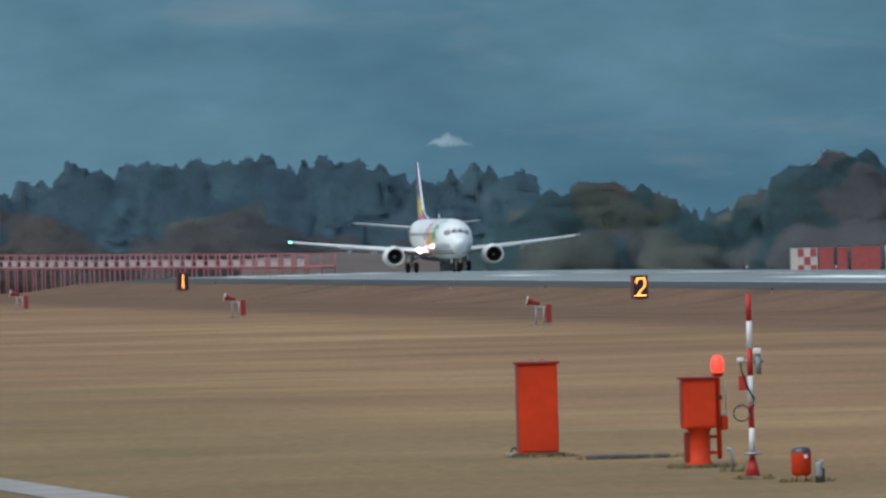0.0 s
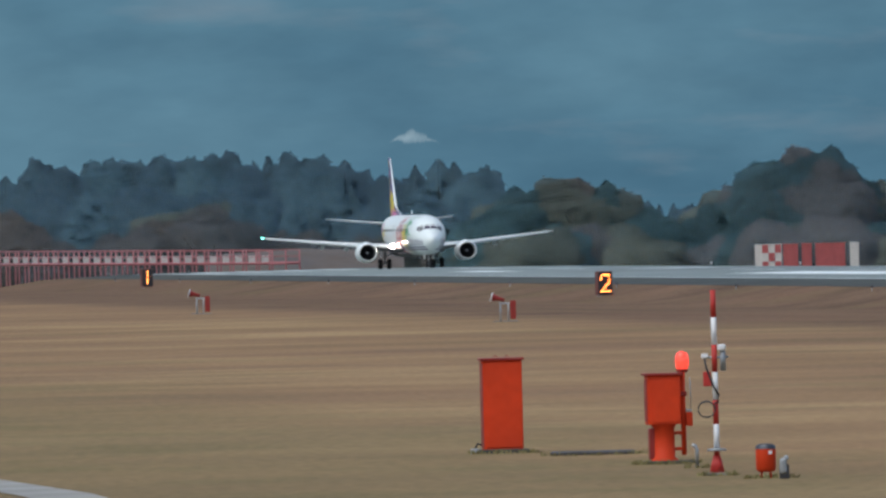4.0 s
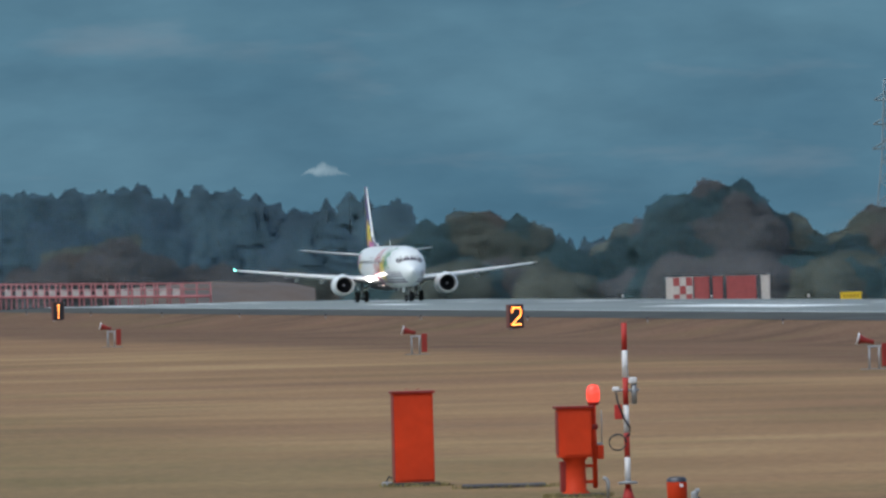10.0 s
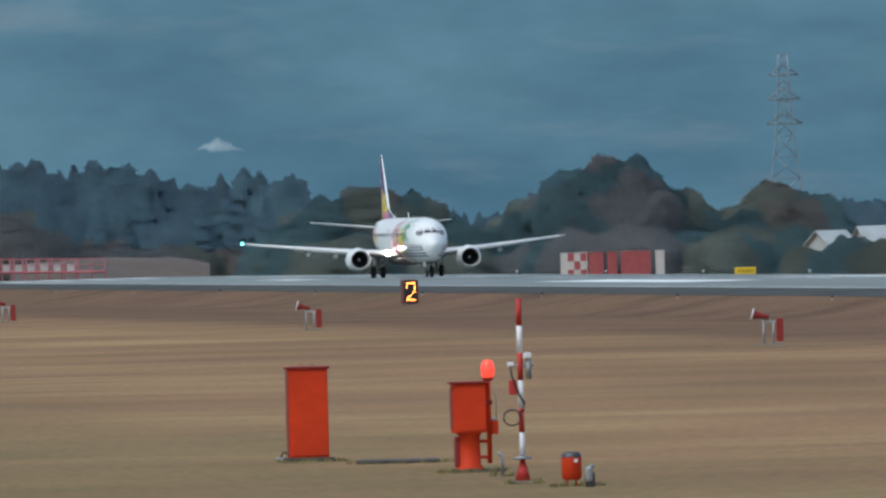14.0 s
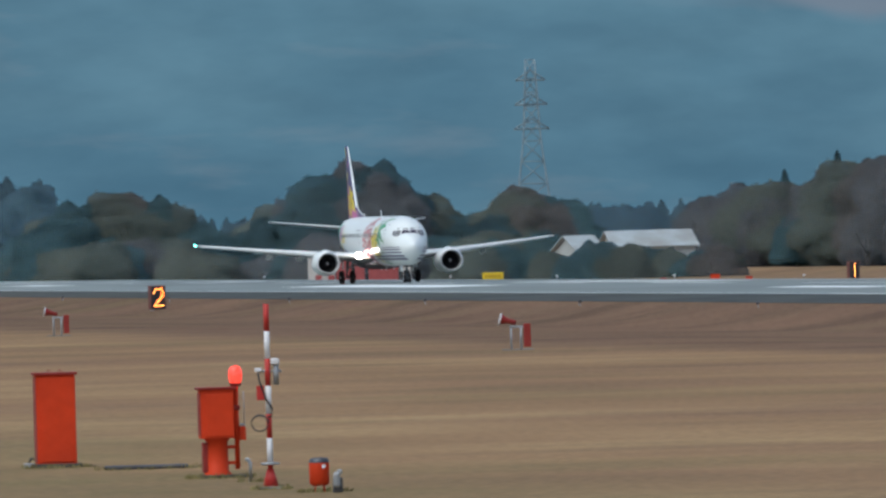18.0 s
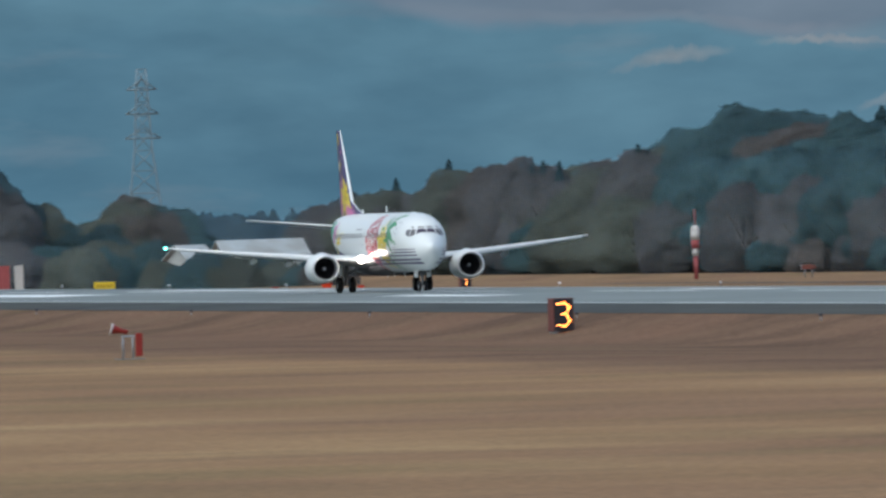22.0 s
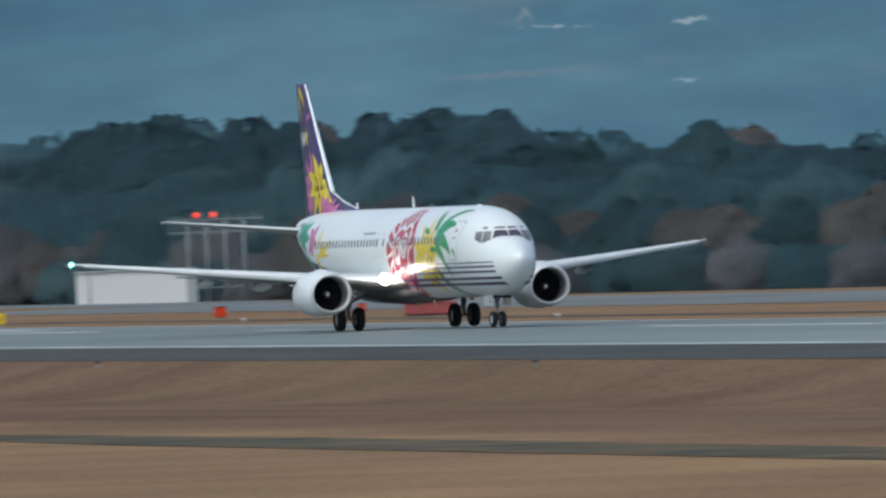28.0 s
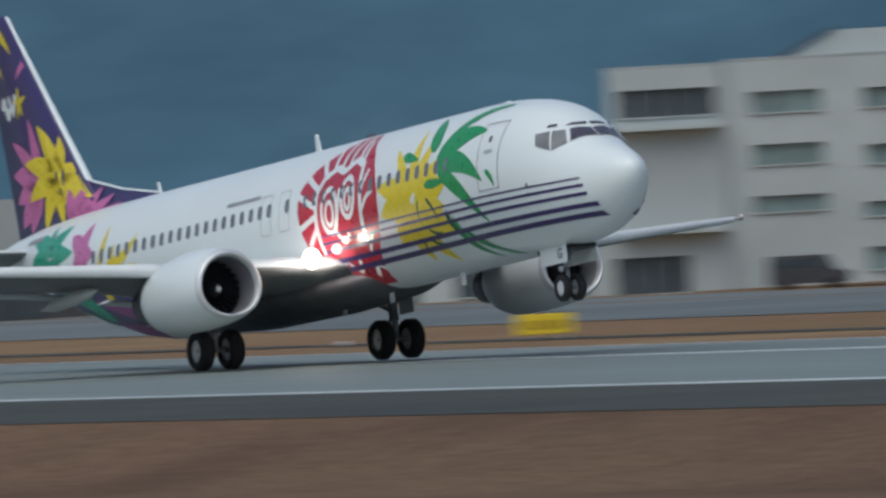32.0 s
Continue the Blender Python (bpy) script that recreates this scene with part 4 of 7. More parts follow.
part("beacon", turned([(0.14, 5.22), (0.13, 5.33), (0.0, 5.38)], 12, "z", (NOSE - 13.6, 0, 0)), DARK_METAL, aeroplane)
part("beacon", turned([(0.14, 5.18), (0.12, 5.25), (0.0, 5.28)], 12, "z", (NOSE - 6.2, 0, 0)), WHITE, aeroplane)
for s in (12.9, 9.0, 15.5):
    part("drain_mast", slab((0.22, 0.03, 0.34), (NOSE - s, -0.25, 1.16), 0.01), WING_GREY, aeroplane)


# landing gear
def wheel(name, r, w, at, parent):
    prof = [(r * 0.55, -w * 0.30), (r * 0.62, -w * 0.5), (r * 0.88, -w * 0.5), (r, -w * 0.28), (r, w * 0.28), (r * 0.88, w * 0.5), (r * 0.62, w * 0.5), (r * 0.55, w * 0.30)]
    ob = part(name, turned(prof, 28, "y"), None, parent, "black tyre on a grey rim", at=at)
    ob.data.materials.append(TYRE)
    part("rim", turned([(0.0, -w * 0.20), (r * 0.3, -w * 0.26), (r * 0.56, -w * 0.34), (r * 0.56, w * 0.34), (r * 0.3, w * 0.26), (0.0, w * 0.20)], 20, "y"), POLE_WHITE, ob, "pale grey wheel rim")
    return ob


for side in (-1, 1):
    gear = part("main_gear", join(rod((0, side * 2.62, 0.51), (0.0, side * 2.62, 1.1), 0.085), rod((0, side * 2.62, 1.0), (0.05, side * 2.5, 2.2), 0.13), rod((0, side * 2.1, 0.51), (0, side * 3.14, 0.51), 0.07)),
                STEEL, aeroplane, "grey main landing gear leg")
    part("brace", rod((0.05, side * 2.55, 1.25), (0.1, side * 1.3, 1.75), 0.06), STEEL, gear)
    part("torque_link", join(rod((0, side * 2.62, 0.62), (-0.42, side * 2.62, 0.86), 0.045), rod((-0.42, side * 2.62, 0.86), (-0.05, side * 2.6, 1.2), 0.045)), STEEL, gear)
    part("gear_door", slab((0.75, 0.04, 0.95), (0.1, side * 2.95, 1.62), 0.015), WING_GREY, gear, "grey gear door")
    for dy in (-0.43, 0.43):
        wheel("wheel", 0.51, 0.37, pose(0, side * 2.615 + dy, 0.51), gear)
nose_gear = part("nose_gear", join(rod((14.27, 0, 0.34), (14.2, 0, 0.9), 0.055), rod((14.2, 0, 0.85), (14.1, 0, 1.7), 0.085), rod((14.27, -0.2, 0.34), (14.27, 0.2, 0.34), 0.05)), STEEL, aeroplane, "grey nose landing gear leg")
# no bay is cut here; a dark slab stands in for its shade
part("wheel_well", slab((1.75, 0.74, 0.10), (14.3, 0, 1.30), 0.02), FAN, nose_gear, "dark slab for the shaded opening of the nose wheel well")
part("drag_brace", rod((14.2, 0, 1.0), (15.1, 0, 1.6), 0.05), STEEL, nose_gear)
part("taxi_lamp", turned([(0.0, 0.05), (0.09, 0.03), (0.1, -0.08)], 12, "x", (14.3, 0, 0.95)), GREY_PAINT, nose_gear)
for side in (-1, 1):
    flap = part("nose_gear_door", slab((1.35, 0.035, 0.50), (14.35, side * 0.42, 1.17), 0.02), WHITE, nose_gear, "white nose gear door")
    wheel("nose_wheel", 0.34, 0.2, pose(14.27, side * 0.2, 0.34), nose_gear)
    if side < 0:
        txt = bpy.data.curves.new("letter", "FONT")
        txt.body, txt.size, txt.align_x, txt.extrude = "G", 0.36, "CENTER", 0.002
        letter = bpy.data.objects.new("letter_source", txt)
        scene.collection.objects.link(letter)
        bpy.context.view_layer.update()
        lm = bpy.data.meshes.new_from_object(letter.evaluated_get(bpy.context.evaluated_depsgraph_get()))
        bpy.data.objects.remove(letter)
        part("door_letter", lm, DARK_METAL, flap, "dark painted letter G", at=pose(14.72, -0.445, 1.04, 90, 0, 0))

ROLL = (-1377.1, -1376.1, -1375.3, -1374.6, -1374, -1373.3, -1372.5, -1371.5, -1370.3, -1368.6, -1366.6, -1364.2, -1361.4, -1358, -1354.1, -1349.7, -1344.7, -1338.9,
        -1332.5, -1325.5, -1317.7, -1309.3, -1300.2, -1290.3, -1279.8, -1268.5, -1256.4, -1243.6, -1230.1, -1215.8, -1200.8, -1185.2, -1168.8, -1151.7, -1134, -1115.7,
        -1096.7, -1077.2, -1057, -1036.1, -1014.5, -992.2, -969, -945.1, -920.4, -895.1, -869.2, -842.7, -815.7, -788.2, -760.1, -731.5, -702.1, -671.9,
        -641.4, -610.1, -578, -545.4, -511.8, -479.2, -445.8, -410.6, -375.1, -339.5, -303.9)
PITCH = ((0.0, 0.0), (28.5, 0.1), (29.0, 0.4), (29.5, 1.25), (30.0, 2.09), (30.5, 2.88), (31.0, 3.72), (31.5, 4.6), (32.0, 5.5))


def motions():
    """The take-off roll, nose positions every half second, with the nose lifting at the end."""
    rows = []
    for k, nose_x in enumerate(ROLL):
        t = k * 0.5
        pitch = float(np.interp(t, [p[0] for p in PITCH], [p[1] for p in PITCH]))
        rows.append((t, pose(nose_x - NOSE, 0, 0, 0, -pitch, 0)))
    walk(aeroplane, rows)


# ---------------------------------------------------------------- things on the near grass
def on_ground(x, y, turn=0.0):
    return pose(x, y, ground_z(x, y) - 0.016, 0, 0, turn)


def tall_cabinet():
    t = thing("equipment_cabinet", "tall plain orange-red steel equipment cabinet on the dry grass", "cabinet", on_ground(-322.5, -127.53, 87))
    part("plinth", slab((1.12, 1.05, 0.14), (0, 0, 0.03), 0.02), PLINTH, t, "dark concrete plinth")
    part("body", slab((0.90, 0.80, 2.04), (0, 0, 1.11), 0.015), ORANGE, t)
    part("lid", slab((1.0, 0.92, 0.06), (0, 0, 2.16), 0.012), ORANGE_DARK, t, "overhanging dark red lid")
    part("door", slab((0.80, 0.025, 1.94), (0.03, -0.41, 1.11), 0.008), ORANGE, t)
    part("side_panel", slab((0.02, 0.74, 1.94), (-0.455, 0, 1.11), 0.006), ORANGE_DARK, t, "dark red side panel")
    for x in (-0.12, 0.14):
        part("lifting_eye", curve_tube([(x + 0.04 * math.cos(a), 0, 2.2 + 0.04 * math.sin(a)) for a in [k * math.pi / 5 for k in range(6)]], 0.008), ORANGE_DARK, t)
    part("cable_box", slab((0.22, 0.2, 0.12), (-0.63, -0.05, 0.06), 0.02), STEEL, t, "grey cable outlet box")
    part("cable", curve_tube([(-0.5, 0, 0.2), (-0.58, -0.02, 0.24), (-0.64, -0.04, 0.12)], 0.02), CABLE, t)
    return t


def lamp_cabinet():
    t = thing("beacon_cabinet", "orange-red control cabinet on a thick pedestal with a glowing red lamp", "cabinet", on_ground(-303, -126.52, 88))
    part("plinth", slab((1.0, 0.9, 0.10), (0.1, 0, 0.02), 0.02), PLINTH, t)
    part("pedestal", turned([(0.30, 0.04), (0.30, 0.1), (0.24, 0.14), (0.23, 0.78), (0.27, 0.82), (0.27, 0.86)], 24), ORANGE, t, "round orange-red pedestal")
    part("conduit_cover", slab((0.16, 0.3, 0.66), (-0.24, 0.05, 0.44), 0.02), ORANGE_DARK, t)
    part("body", slab((0.72, 0.62, 1.06), (0, 0, 1.38), 0.012), ORANGE, t)
    part("roof", slab((0.84, 0.74, 0.05), (0, 0, 1.935), 0.012), ORANGE_DARK, t)
    part("door", slab((0.58, 0.025, 0.92), (0.04, -0.322, 1.36), 0.008), ORANGE, t)
    part("side_panel", slab((0.02, 0.5, 0.9), (-0.37, 0, 1.38), 0.006), ORANGE_DARK, t)
    post = part("lamp_post", rod((0.44, 0.05, 0.18), (0.44, 0.05, 2.0), 0.055), ORANGE, t)
    for z in (0.32, 0.66):
        part("bracket", slab((0.36, 0.08, 0.07), (0.3, 0.05, z), 0.01), ORANGE, t)
    part("clamp", slab((0.16, 0.16, 0.10), (0.44, 0.05, 1.5), 0.015), ORANGE_DARK, t)
    part("switch_box", slab((0.15, 0.12, 0.30), (0.56, 0.02, 0.95), 0.02), ORANGE, t, "small orange-red switch box")
    part("switch_cap", slab((0.12, 0.1, 0.06), (0.56, 0.02, 1.13), 0.02), STEEL, t)
    part("whip_rod", rod((0.60, 0.02, 1.14), (0.60, 0.02, 1.85), 0.012, sides=6), STEEL, t, "thin grey rod over the switch box")
    part("lamp_base", turned([(0.10, 1.96), (0.13, 2.0), (0.13, 2.03)], 20, "z", (0.44, 0.05, 0)), ORANGE_DARK, t)
    part("lamp_globe", turned([(0.115, 2.03), (0.142, 2.09), (0.15, 2.2), (0.14, 2.31), (0.10, 2.39), (0.0, 2.42)], 24, "z", (0.44, 0.05, 0)), BEACON, t, "glowing red obstruction lamp")
    return t


def weather_pole():
    t = thing("instrument_pole", "red and white banded instrument pole with sensors and coiled cable", "pole", on_ground(-288, -127.52, 82))
    part("foot", slab((0.42, 0.42, 0.06), (0, 0, 0.03), 0.01), CONCRETE, t)
    part("base_cone", rod((0, 0, 0.04), (0, 0, 0.42), 0.17, 0.07, 14), POLE_RED, t)
    bands = ((0.42, 0.55, POLE_RED), (0.55, 1.05, POLE_WHITE), (1.05, 1.55, POLE_RED), (1.55, 2.12, POLE_WHITE), (2.12, 2.68, POLE_RED), (2.68, 3.24, POLE_WHITE), (3.24, 3.8, POLE_RED))
    for a, b, m in bands:
        part("pole_band", rod((0, 0, a), (0, 0, b), 0.058, sides=14), m, t, "red band" if m is POLE_RED else "white band")
    part("junction_box", slab((0.16, 0.12, 0.30), (-0.16, 0, 1.98), 0.015), POLE_RED, t, "small red junction box")
    part("arm", rod((-0.2, 0, 2.42), (0.28, 0, 2.42), 0.025), STEEL, t)
    part("sensor_head", slab((0.14, 0.1, 0.09), (-0.2, 0, 2.45), 0.02), POLE_WHITE, t)
    part("sensor_housing", slab((0.17, 0.2, 0.13), (0.15, 0, 2.62), 0.03), POLE_WHITE, t, "white sensor housing")
    part("sensor_tube", rod((0.17, 0, 2.14), (0.17, 0, 2.58), 0.06), STEEL, t, "grey sensor tube")
    part("cable", curve_tube([(-0.2, -0.05, 2.4), (-0.17, -0.07, 2.2), (-0.05, -0.09, 1.85), (0.07, -0.09, 1.65), (0.05, -0.09, 1.5), (-0.03, -0.09, 1.48)], 0.02), CABLE, t)
    part("coil", curve_tube([(-0.19 + (0.165 + 0.0006 * k) * math.cos(k * 0.42), -0.09 - 0.001 * k, 1.36 + (0.175 - 0.0006 * k) * math.sin(k * 0.42)) for k in range(36)], 0.012), CABLE, t, "coil of black cable")
    part("flange", turned([(0.06, 0.50), (0.19, 0.50), (0.20, 0.54), (0.07, 0.56)], 18), STEEL, t, "grey round flange over the cone")
    return t


def drum_unit():
    t = thing("drum_housing", "rounded orange-red drum housing with a grey lid on short legs", "housing", on_ground(-283.5, -127.17, 82))
    part("drum", turned([(0.0, 0.13), (0.15, 0.13), (0.20, 0.18), (0.205, 0.55), (0.2, 0.60)], 24), ORANGE, t)
    part("lid", turned([(0.205, 0.59), (0.20, 0.64), (0.16, 0.69), (0.0, 0.70)], 24), DARK_METAL, t, "grey domed lid")
    part("label_plate", slab((0.07, 0.01, 0.07), (0.09, -0.20, 0.52), 0.003), POLE_WHITE, t, "small white label")
    for x in (-0.1, 0.1):
        part("leg", rod((x, 0, 0), (x * 0.8, 0, 0.16), 0.022), ORANGE, t)
    return t


def valve_unit():
    t = thing("floodlight", "small dark grey floodlight unit on the grass", "light", on_ground(-282.2, -127.01, 82))
    part("body", slab((0.14, 0.16, 0.32), (0, 0, 0.26), 0.05), STEEL, t)
    part("bracket", slab((0.2, 0.06, 0.3), (0.02, 0.06, 0.15), 0.02), DARK_METAL, t)
    part("knob", slab((0.1, 0.1, 0.1), (0.06, 0, 0.42), 0.03), STEEL, t)
    return t


tall_cabinet(), lamp_cabinet(), weather_pole(), drum_unit(), valve_unit()
single("cable_duct", slab((1.9, 0.16, 0.10), (0, 0, 0.05), 0.03), DARK_METAL, "dark cable duct lying on the grass", "duct", on_ground(-317, -126.2, 82))
conduit = thing("conduit_stub", "bent grey conduit stub in the grass", "pipe", on_ground(-297, -126.66, 82))
part("pipe", curve_tube([(0, 0, 0), (0, 0, 0.38), (-0.03, 0, 0.46), (-0.1, 0, 0.5)], 0.04), STEEL, conduit)


# longer grass left by the mower round the feet of the near things
def grass_fringe():
    rng = random.Random(3)
    verts, faces = [], []
    for cx, cy, wide, n in ((-322.3, -127.53, 0.75, 260), (-302.8, -126.5, 0.7, 260), (-287.8, -127.52, 0.4, 140), (-283.4, -127.1, 0.5, 150), (-316.8, -126.2, 1.1, 160), (-297, -126.66, 0.25, 60)):
        for k in range(n):
            a = rng.uniform(0, math.tau)
            d = wide * (0.75 + 0.35 * rng.random())
            x, y = cx + d * math.cos(a), cy + d * math.sin(a)
            z, h, w = ground_z(x, y) - 0.02, rng.uniform(0.04, 0.12), rng.uniform(0.012, 0.03)
            b, lean = rng.uniform(0, math.tau), rng.uniform(-0.08, 0.08)
            u, v = w * math.cos(b), w * math.sin(b)
            o = len(verts)
            verts += [(x - u, y - v, z), (x + u, y + v, z), (x + lean - u * 0.2, y + lean - v * 0.2, z + h), (x + lean + u * 0.2, y + lean + v * 0.2, z + h)]
            faces.append((o, o + 1, o + 3, o + 2))
    blades = material("unmown_grass_blades", (0.23, 0.20, 0.09), 0.9, vary=0.35, scale=3.0, spec=0.1)
    single("grass_fringe", mesh_from("grass_fringe", verts, faces), blades, "tufts of longer olive grass round the cabinets' feet", "grass", kind="stuff")


grass_fringe()


# horn-shaped sensors on two posts, along the runway
def horn_sensor():
    t = thing("horn_sensor", "red horn-shaped sensor on two grey posts with a red back plate", "sensor", group="runway sensors")
    for x in (-0.12, 0.30):
        part("post", rod((x, 0, 0), (x, 0, 0.98), 0.045), STEEL, t)
    tip = pose(-0.2, 0, 1.22, 0, 14, 0)
    part("horn", turned([(0.24, -0.40), (0.21, -0.35), (0.14, -0.12), (0.10, 0.06), (0.10, 0.30), (0.0, 0.31)], 20, "x"), ORANGE_DARK, t, "red flared horn", at=tip)
    part("horn_rim", turned([(0.0, -0.34), (0.20, -0.38), (0.245, -0.42), (0.255, -0.39), (0.23, -0.35)], 20, "x"), POLE_WHITE, t, "white horn mouth", at=tip)
    part("back_plate", slab((0.30, 0.3, 0.98), (0.56, 0, 0.62), 0.02), ORANGE_DARK, t, "upright red plate")
    part("crossbar", slab((0.6, 0.08, 0.08), (0.12, 0, 0.98), 0.02), STEEL, t)
    part("pad", slab((1.3, 0.7, 0.06), (0.15, 0, 0.02), 0.01), CONCRETE, t)
    return t


horn = horn_sensor()
HORNS = ((-1026, -75.4), (-880, -75.2), (-748, -73.0), (-590, -73.8))
for k, (hx, hy) in enumerate(HORNS):
    (copy_thing(horn, on_ground(hx, hy, 82)) if k else horn).matrix_basis = on_ground(hx, hy, 82)

# lit distance signs
STROKES = {"1": (((0, 1), (0, 0)),), "2": (((-0.5, 0.75), (-0.4, 1), (0.4, 1), (0.5, 0.75), (0.4, 0.5), (-0.5, 0), (0.5, 0)),),
           "3": (((-0.5, 0.95), (0.1, 1), (0.5, 0.8), (0.2, 0.53), (0.5, 0.25), (0.1, 0), (-0.5, 0.05)), ((-0.15, 0.53), (0.2, 0.53))),
           "4": (((0.25, 0), (0.25, 0.75)), ((-0.35, 1), (-0.45, 0.3), (0.55, 0.3)))}


def distance_sign(digit, at, scale=1.0, group="distance signs"):
    t = thing("distance_sign", f"black lit distance sign showing an amber {digit} beside the runway", "sign", at, group)
    w, h, d = 1.04 * scale, 1.66 * scale, 1.5 * scale
    part("housing", slab((w, d, h), (0, d / 2, h / 2 + 0.08), 0.03), SIGN_SIDE, t, "rust-red sign housing")
    part("face", slab((w - 0.06, 0.04, h - 0.06), (0, -0.012, h / 2 + 0.08), 0.01), SIGN_BLACK, t, "black sign face")
    for x in (-w / 2 + 0.15, w / 2 - 0.15):
        part("foot", slab((0.12, d * 0.9, 0.12), (x, d / 2, 0.04), 0.01), STEEL, t)
    gw, gh, z0 = 0.62 * scale, 1.18 * scale, 0.32 * scale
    for stroke in STROKES[digit]:
        for (a, b), (c, e) in zip(stroke, stroke[1:]):
            n = max(1, round(math.hypot((c - a) * gw, (e - b) * gh) / (0.125 * scale)))
            for k in range(n + 1):
                q = k / n
                part("lamp", slab((0.082 * scale, 0.03, 0.068 * scale), ((a + (c - a) * q) * gw, -0.045, z0 + (b + (e - b) * q) * gh), 0.02, 1), SIGN_LIGHT, t)
    return t


def facing(x, y, z, turn):
    return pose(x, y, z, 0, 0, turn)


for digit, x in (("1", -1313), ("2", -996), ("3", -699.5), ("4", -394.5)):
    distance_sign(digit, facing(x, -33.9, ground_z(x, -33.9) - 0.016, 90))
for digit, x in (("1", -1091), ("2", -829), ("3", -581)):
    distance_sign(digit, facing(x, 33.9, ground_z(x, 33.9) - 0.016, 90), 0.78)


# yellow boards beyond the runway
def yellow_board(at, w=2.4, h=0.95):
    t = thing("yellow_board", "low yellow guidance board on short legs", "sign", at, "guidance boards")
    part("panel", slab((w, 0.3, h - 0.15), (0, 0, h / 2 + 0.12), 0.03), SIGN_YELLOW, t)
    part("trim", slab((w + 0.04, 0.26, 0.06), (0, 0, h + 0.05), 0.01), DARK_METAL, t)
    for x in (-w * 0.35, w * 0.35):
        part("leg", slab((0.1, 0.12, 0.2), (x, 0, 0.08), 0.01), STEEL, t)
    for k in range(5):
        part("letter_bar", slab((w * 0.1, 0.02, h * 0.35), ((k - 2) * w * 0.16, -0.158, h * 0.5 + 0.1), 0.004), material("board_bar", (0.35, 0.24, 0.01), 0.5) if k == 0 else bpy.data.materials["board_bar"], t)
    return t


for turn, away, wide in ((9.061, 1292, 1.9), (14.119, 838, 1.75), (19.79, 667, 1.75), (28.60, 443, 1.75)):
    bp = bearing(turn, away)
    yellow_board(on_ground(bp.x, bp.y, 90 - turn), wide, 0.8)


# ---------------------------------------------------------------- things beyond the runway
CONT_RED = material("faded_red_container", (0.35, 0.078, 0.080), 0.6, vary=0.15, scale=1.5)
CONT_WHITE = material("dull_white_panel", (0.55, 0.54, 0.52), 0.6, vary=0.1)
ROOF_ORANGE = material("orange_metal_roof", (0.62, 0.13, 0.045), 0.5, vary=0.10, scale=0.8, second=(0.70, 0.24, 0.16), second_scale=0.12)
WALL_PALE = material("pale_rendered_wall", (0.46, 0.505, 0.505), 0.85, vary=0.07, scale=0.3, second=(0.40, 0.44, 0.44), second_scale=0.15)
WALL_GREY = material("grey_cladding", (0.33, 0.36, 0.36), 0.6, vary=0.08, scale=0.4)
WINDOW_DARK = material("dark_window_glass", (0.05, 0.07, 0.085), 0.12, vary=0.2, scale=0.5)
WINDOW_TEAL = material("curtained_window_glass", (0.20, 0.27, 0.27), 0.2, vary=0.3, scale=0.6)
RED_STEEL = material("red_painted_steel", (0.36, 0.115, 0.125), 0.55, vary=0.12)
# pylon steel takes the blue of distance haze in its own colour
LATTICE = material("hazed_lattice_steel", (0.21, 0.285, 0.33), 0.6, metal=0.1, vary=0.08)


def toward(turn, distance, drop=0.016):
    """Rests on the ground at a bearing, its front to the tripod; local x runs to the right as seen from there."""
    p = bearing(turn, distance)
    return pose(p.x, p.y, ground_z(p.x, p.y) - drop, 0, 0, 90 - turn)


def span(a, b, distance):
    return radians(b - a) * distance


# containers and a chequered hut beyond the runway's start
def container(a, b, mat, label, d=1560, h=None, name="shipping_container"):
    w = span(a, b, d)
    t = thing(name, label, "container", toward((a + b) / 2, d), "containers")
    base = t.matrix_basis.translation.z
    h = h or height(-0.138, d) - base
    part("body", slab((w, 2.4, h - 0.1), (0, 1.2, h / 2 + 0.05), 0.03), mat, t)
    part("roof_rim", slab((w + 0.06, 2.46, 0.12), (0, 1.2, h - 0.03), 0.02), mat, t)
    for k in range(max(2, int(w / 0.6))):
        part("rib", slab((0.08, 0.05, h - 0.4), (-w / 2 + 0.2 + k * (w - 0.4) / max(1, int(w / 0.6) - 1), -0.02, h / 2), 0.01), mat, t)
    part("skid", slab((w * 0.9, 2.2, 0.16), (0, 1.2, 0.06), 0.02), DARK_METAL, t)
    return t


hut = container(8.316, 8.425, CONT_WHITE, "white and red chequered equipment hut beyond the runway", name="chequered_hut")
hh = height(-0.138, 1560) - hut.matrix_basis.translation.z
for i in range(1, 4):
    for j in range(5):
        if (i + j) % 2:
            part("check", slab((0.68, 0.03, hh / 5 - 0.02), (-1.05 + i * 0.7, -0.06, (j + 0.5) * hh / 5), 0.01), CONT_RED, hut, "painted red check")
container(8.43, 8.49, CONT_RED, "faded red steel container beyond the runway")
container(8.505, 8.545, CONT_RED, "narrow faded red steel container")
container(8.56, 8.68, CONT_RED, "long faded red steel container")
container(8.70, 8.735, CONT_WHITE, "pale grey narrow steel cabinet")
container(15.79, 16.0, CONT_RED, "faded red container beside the service road", 800, 0.75)


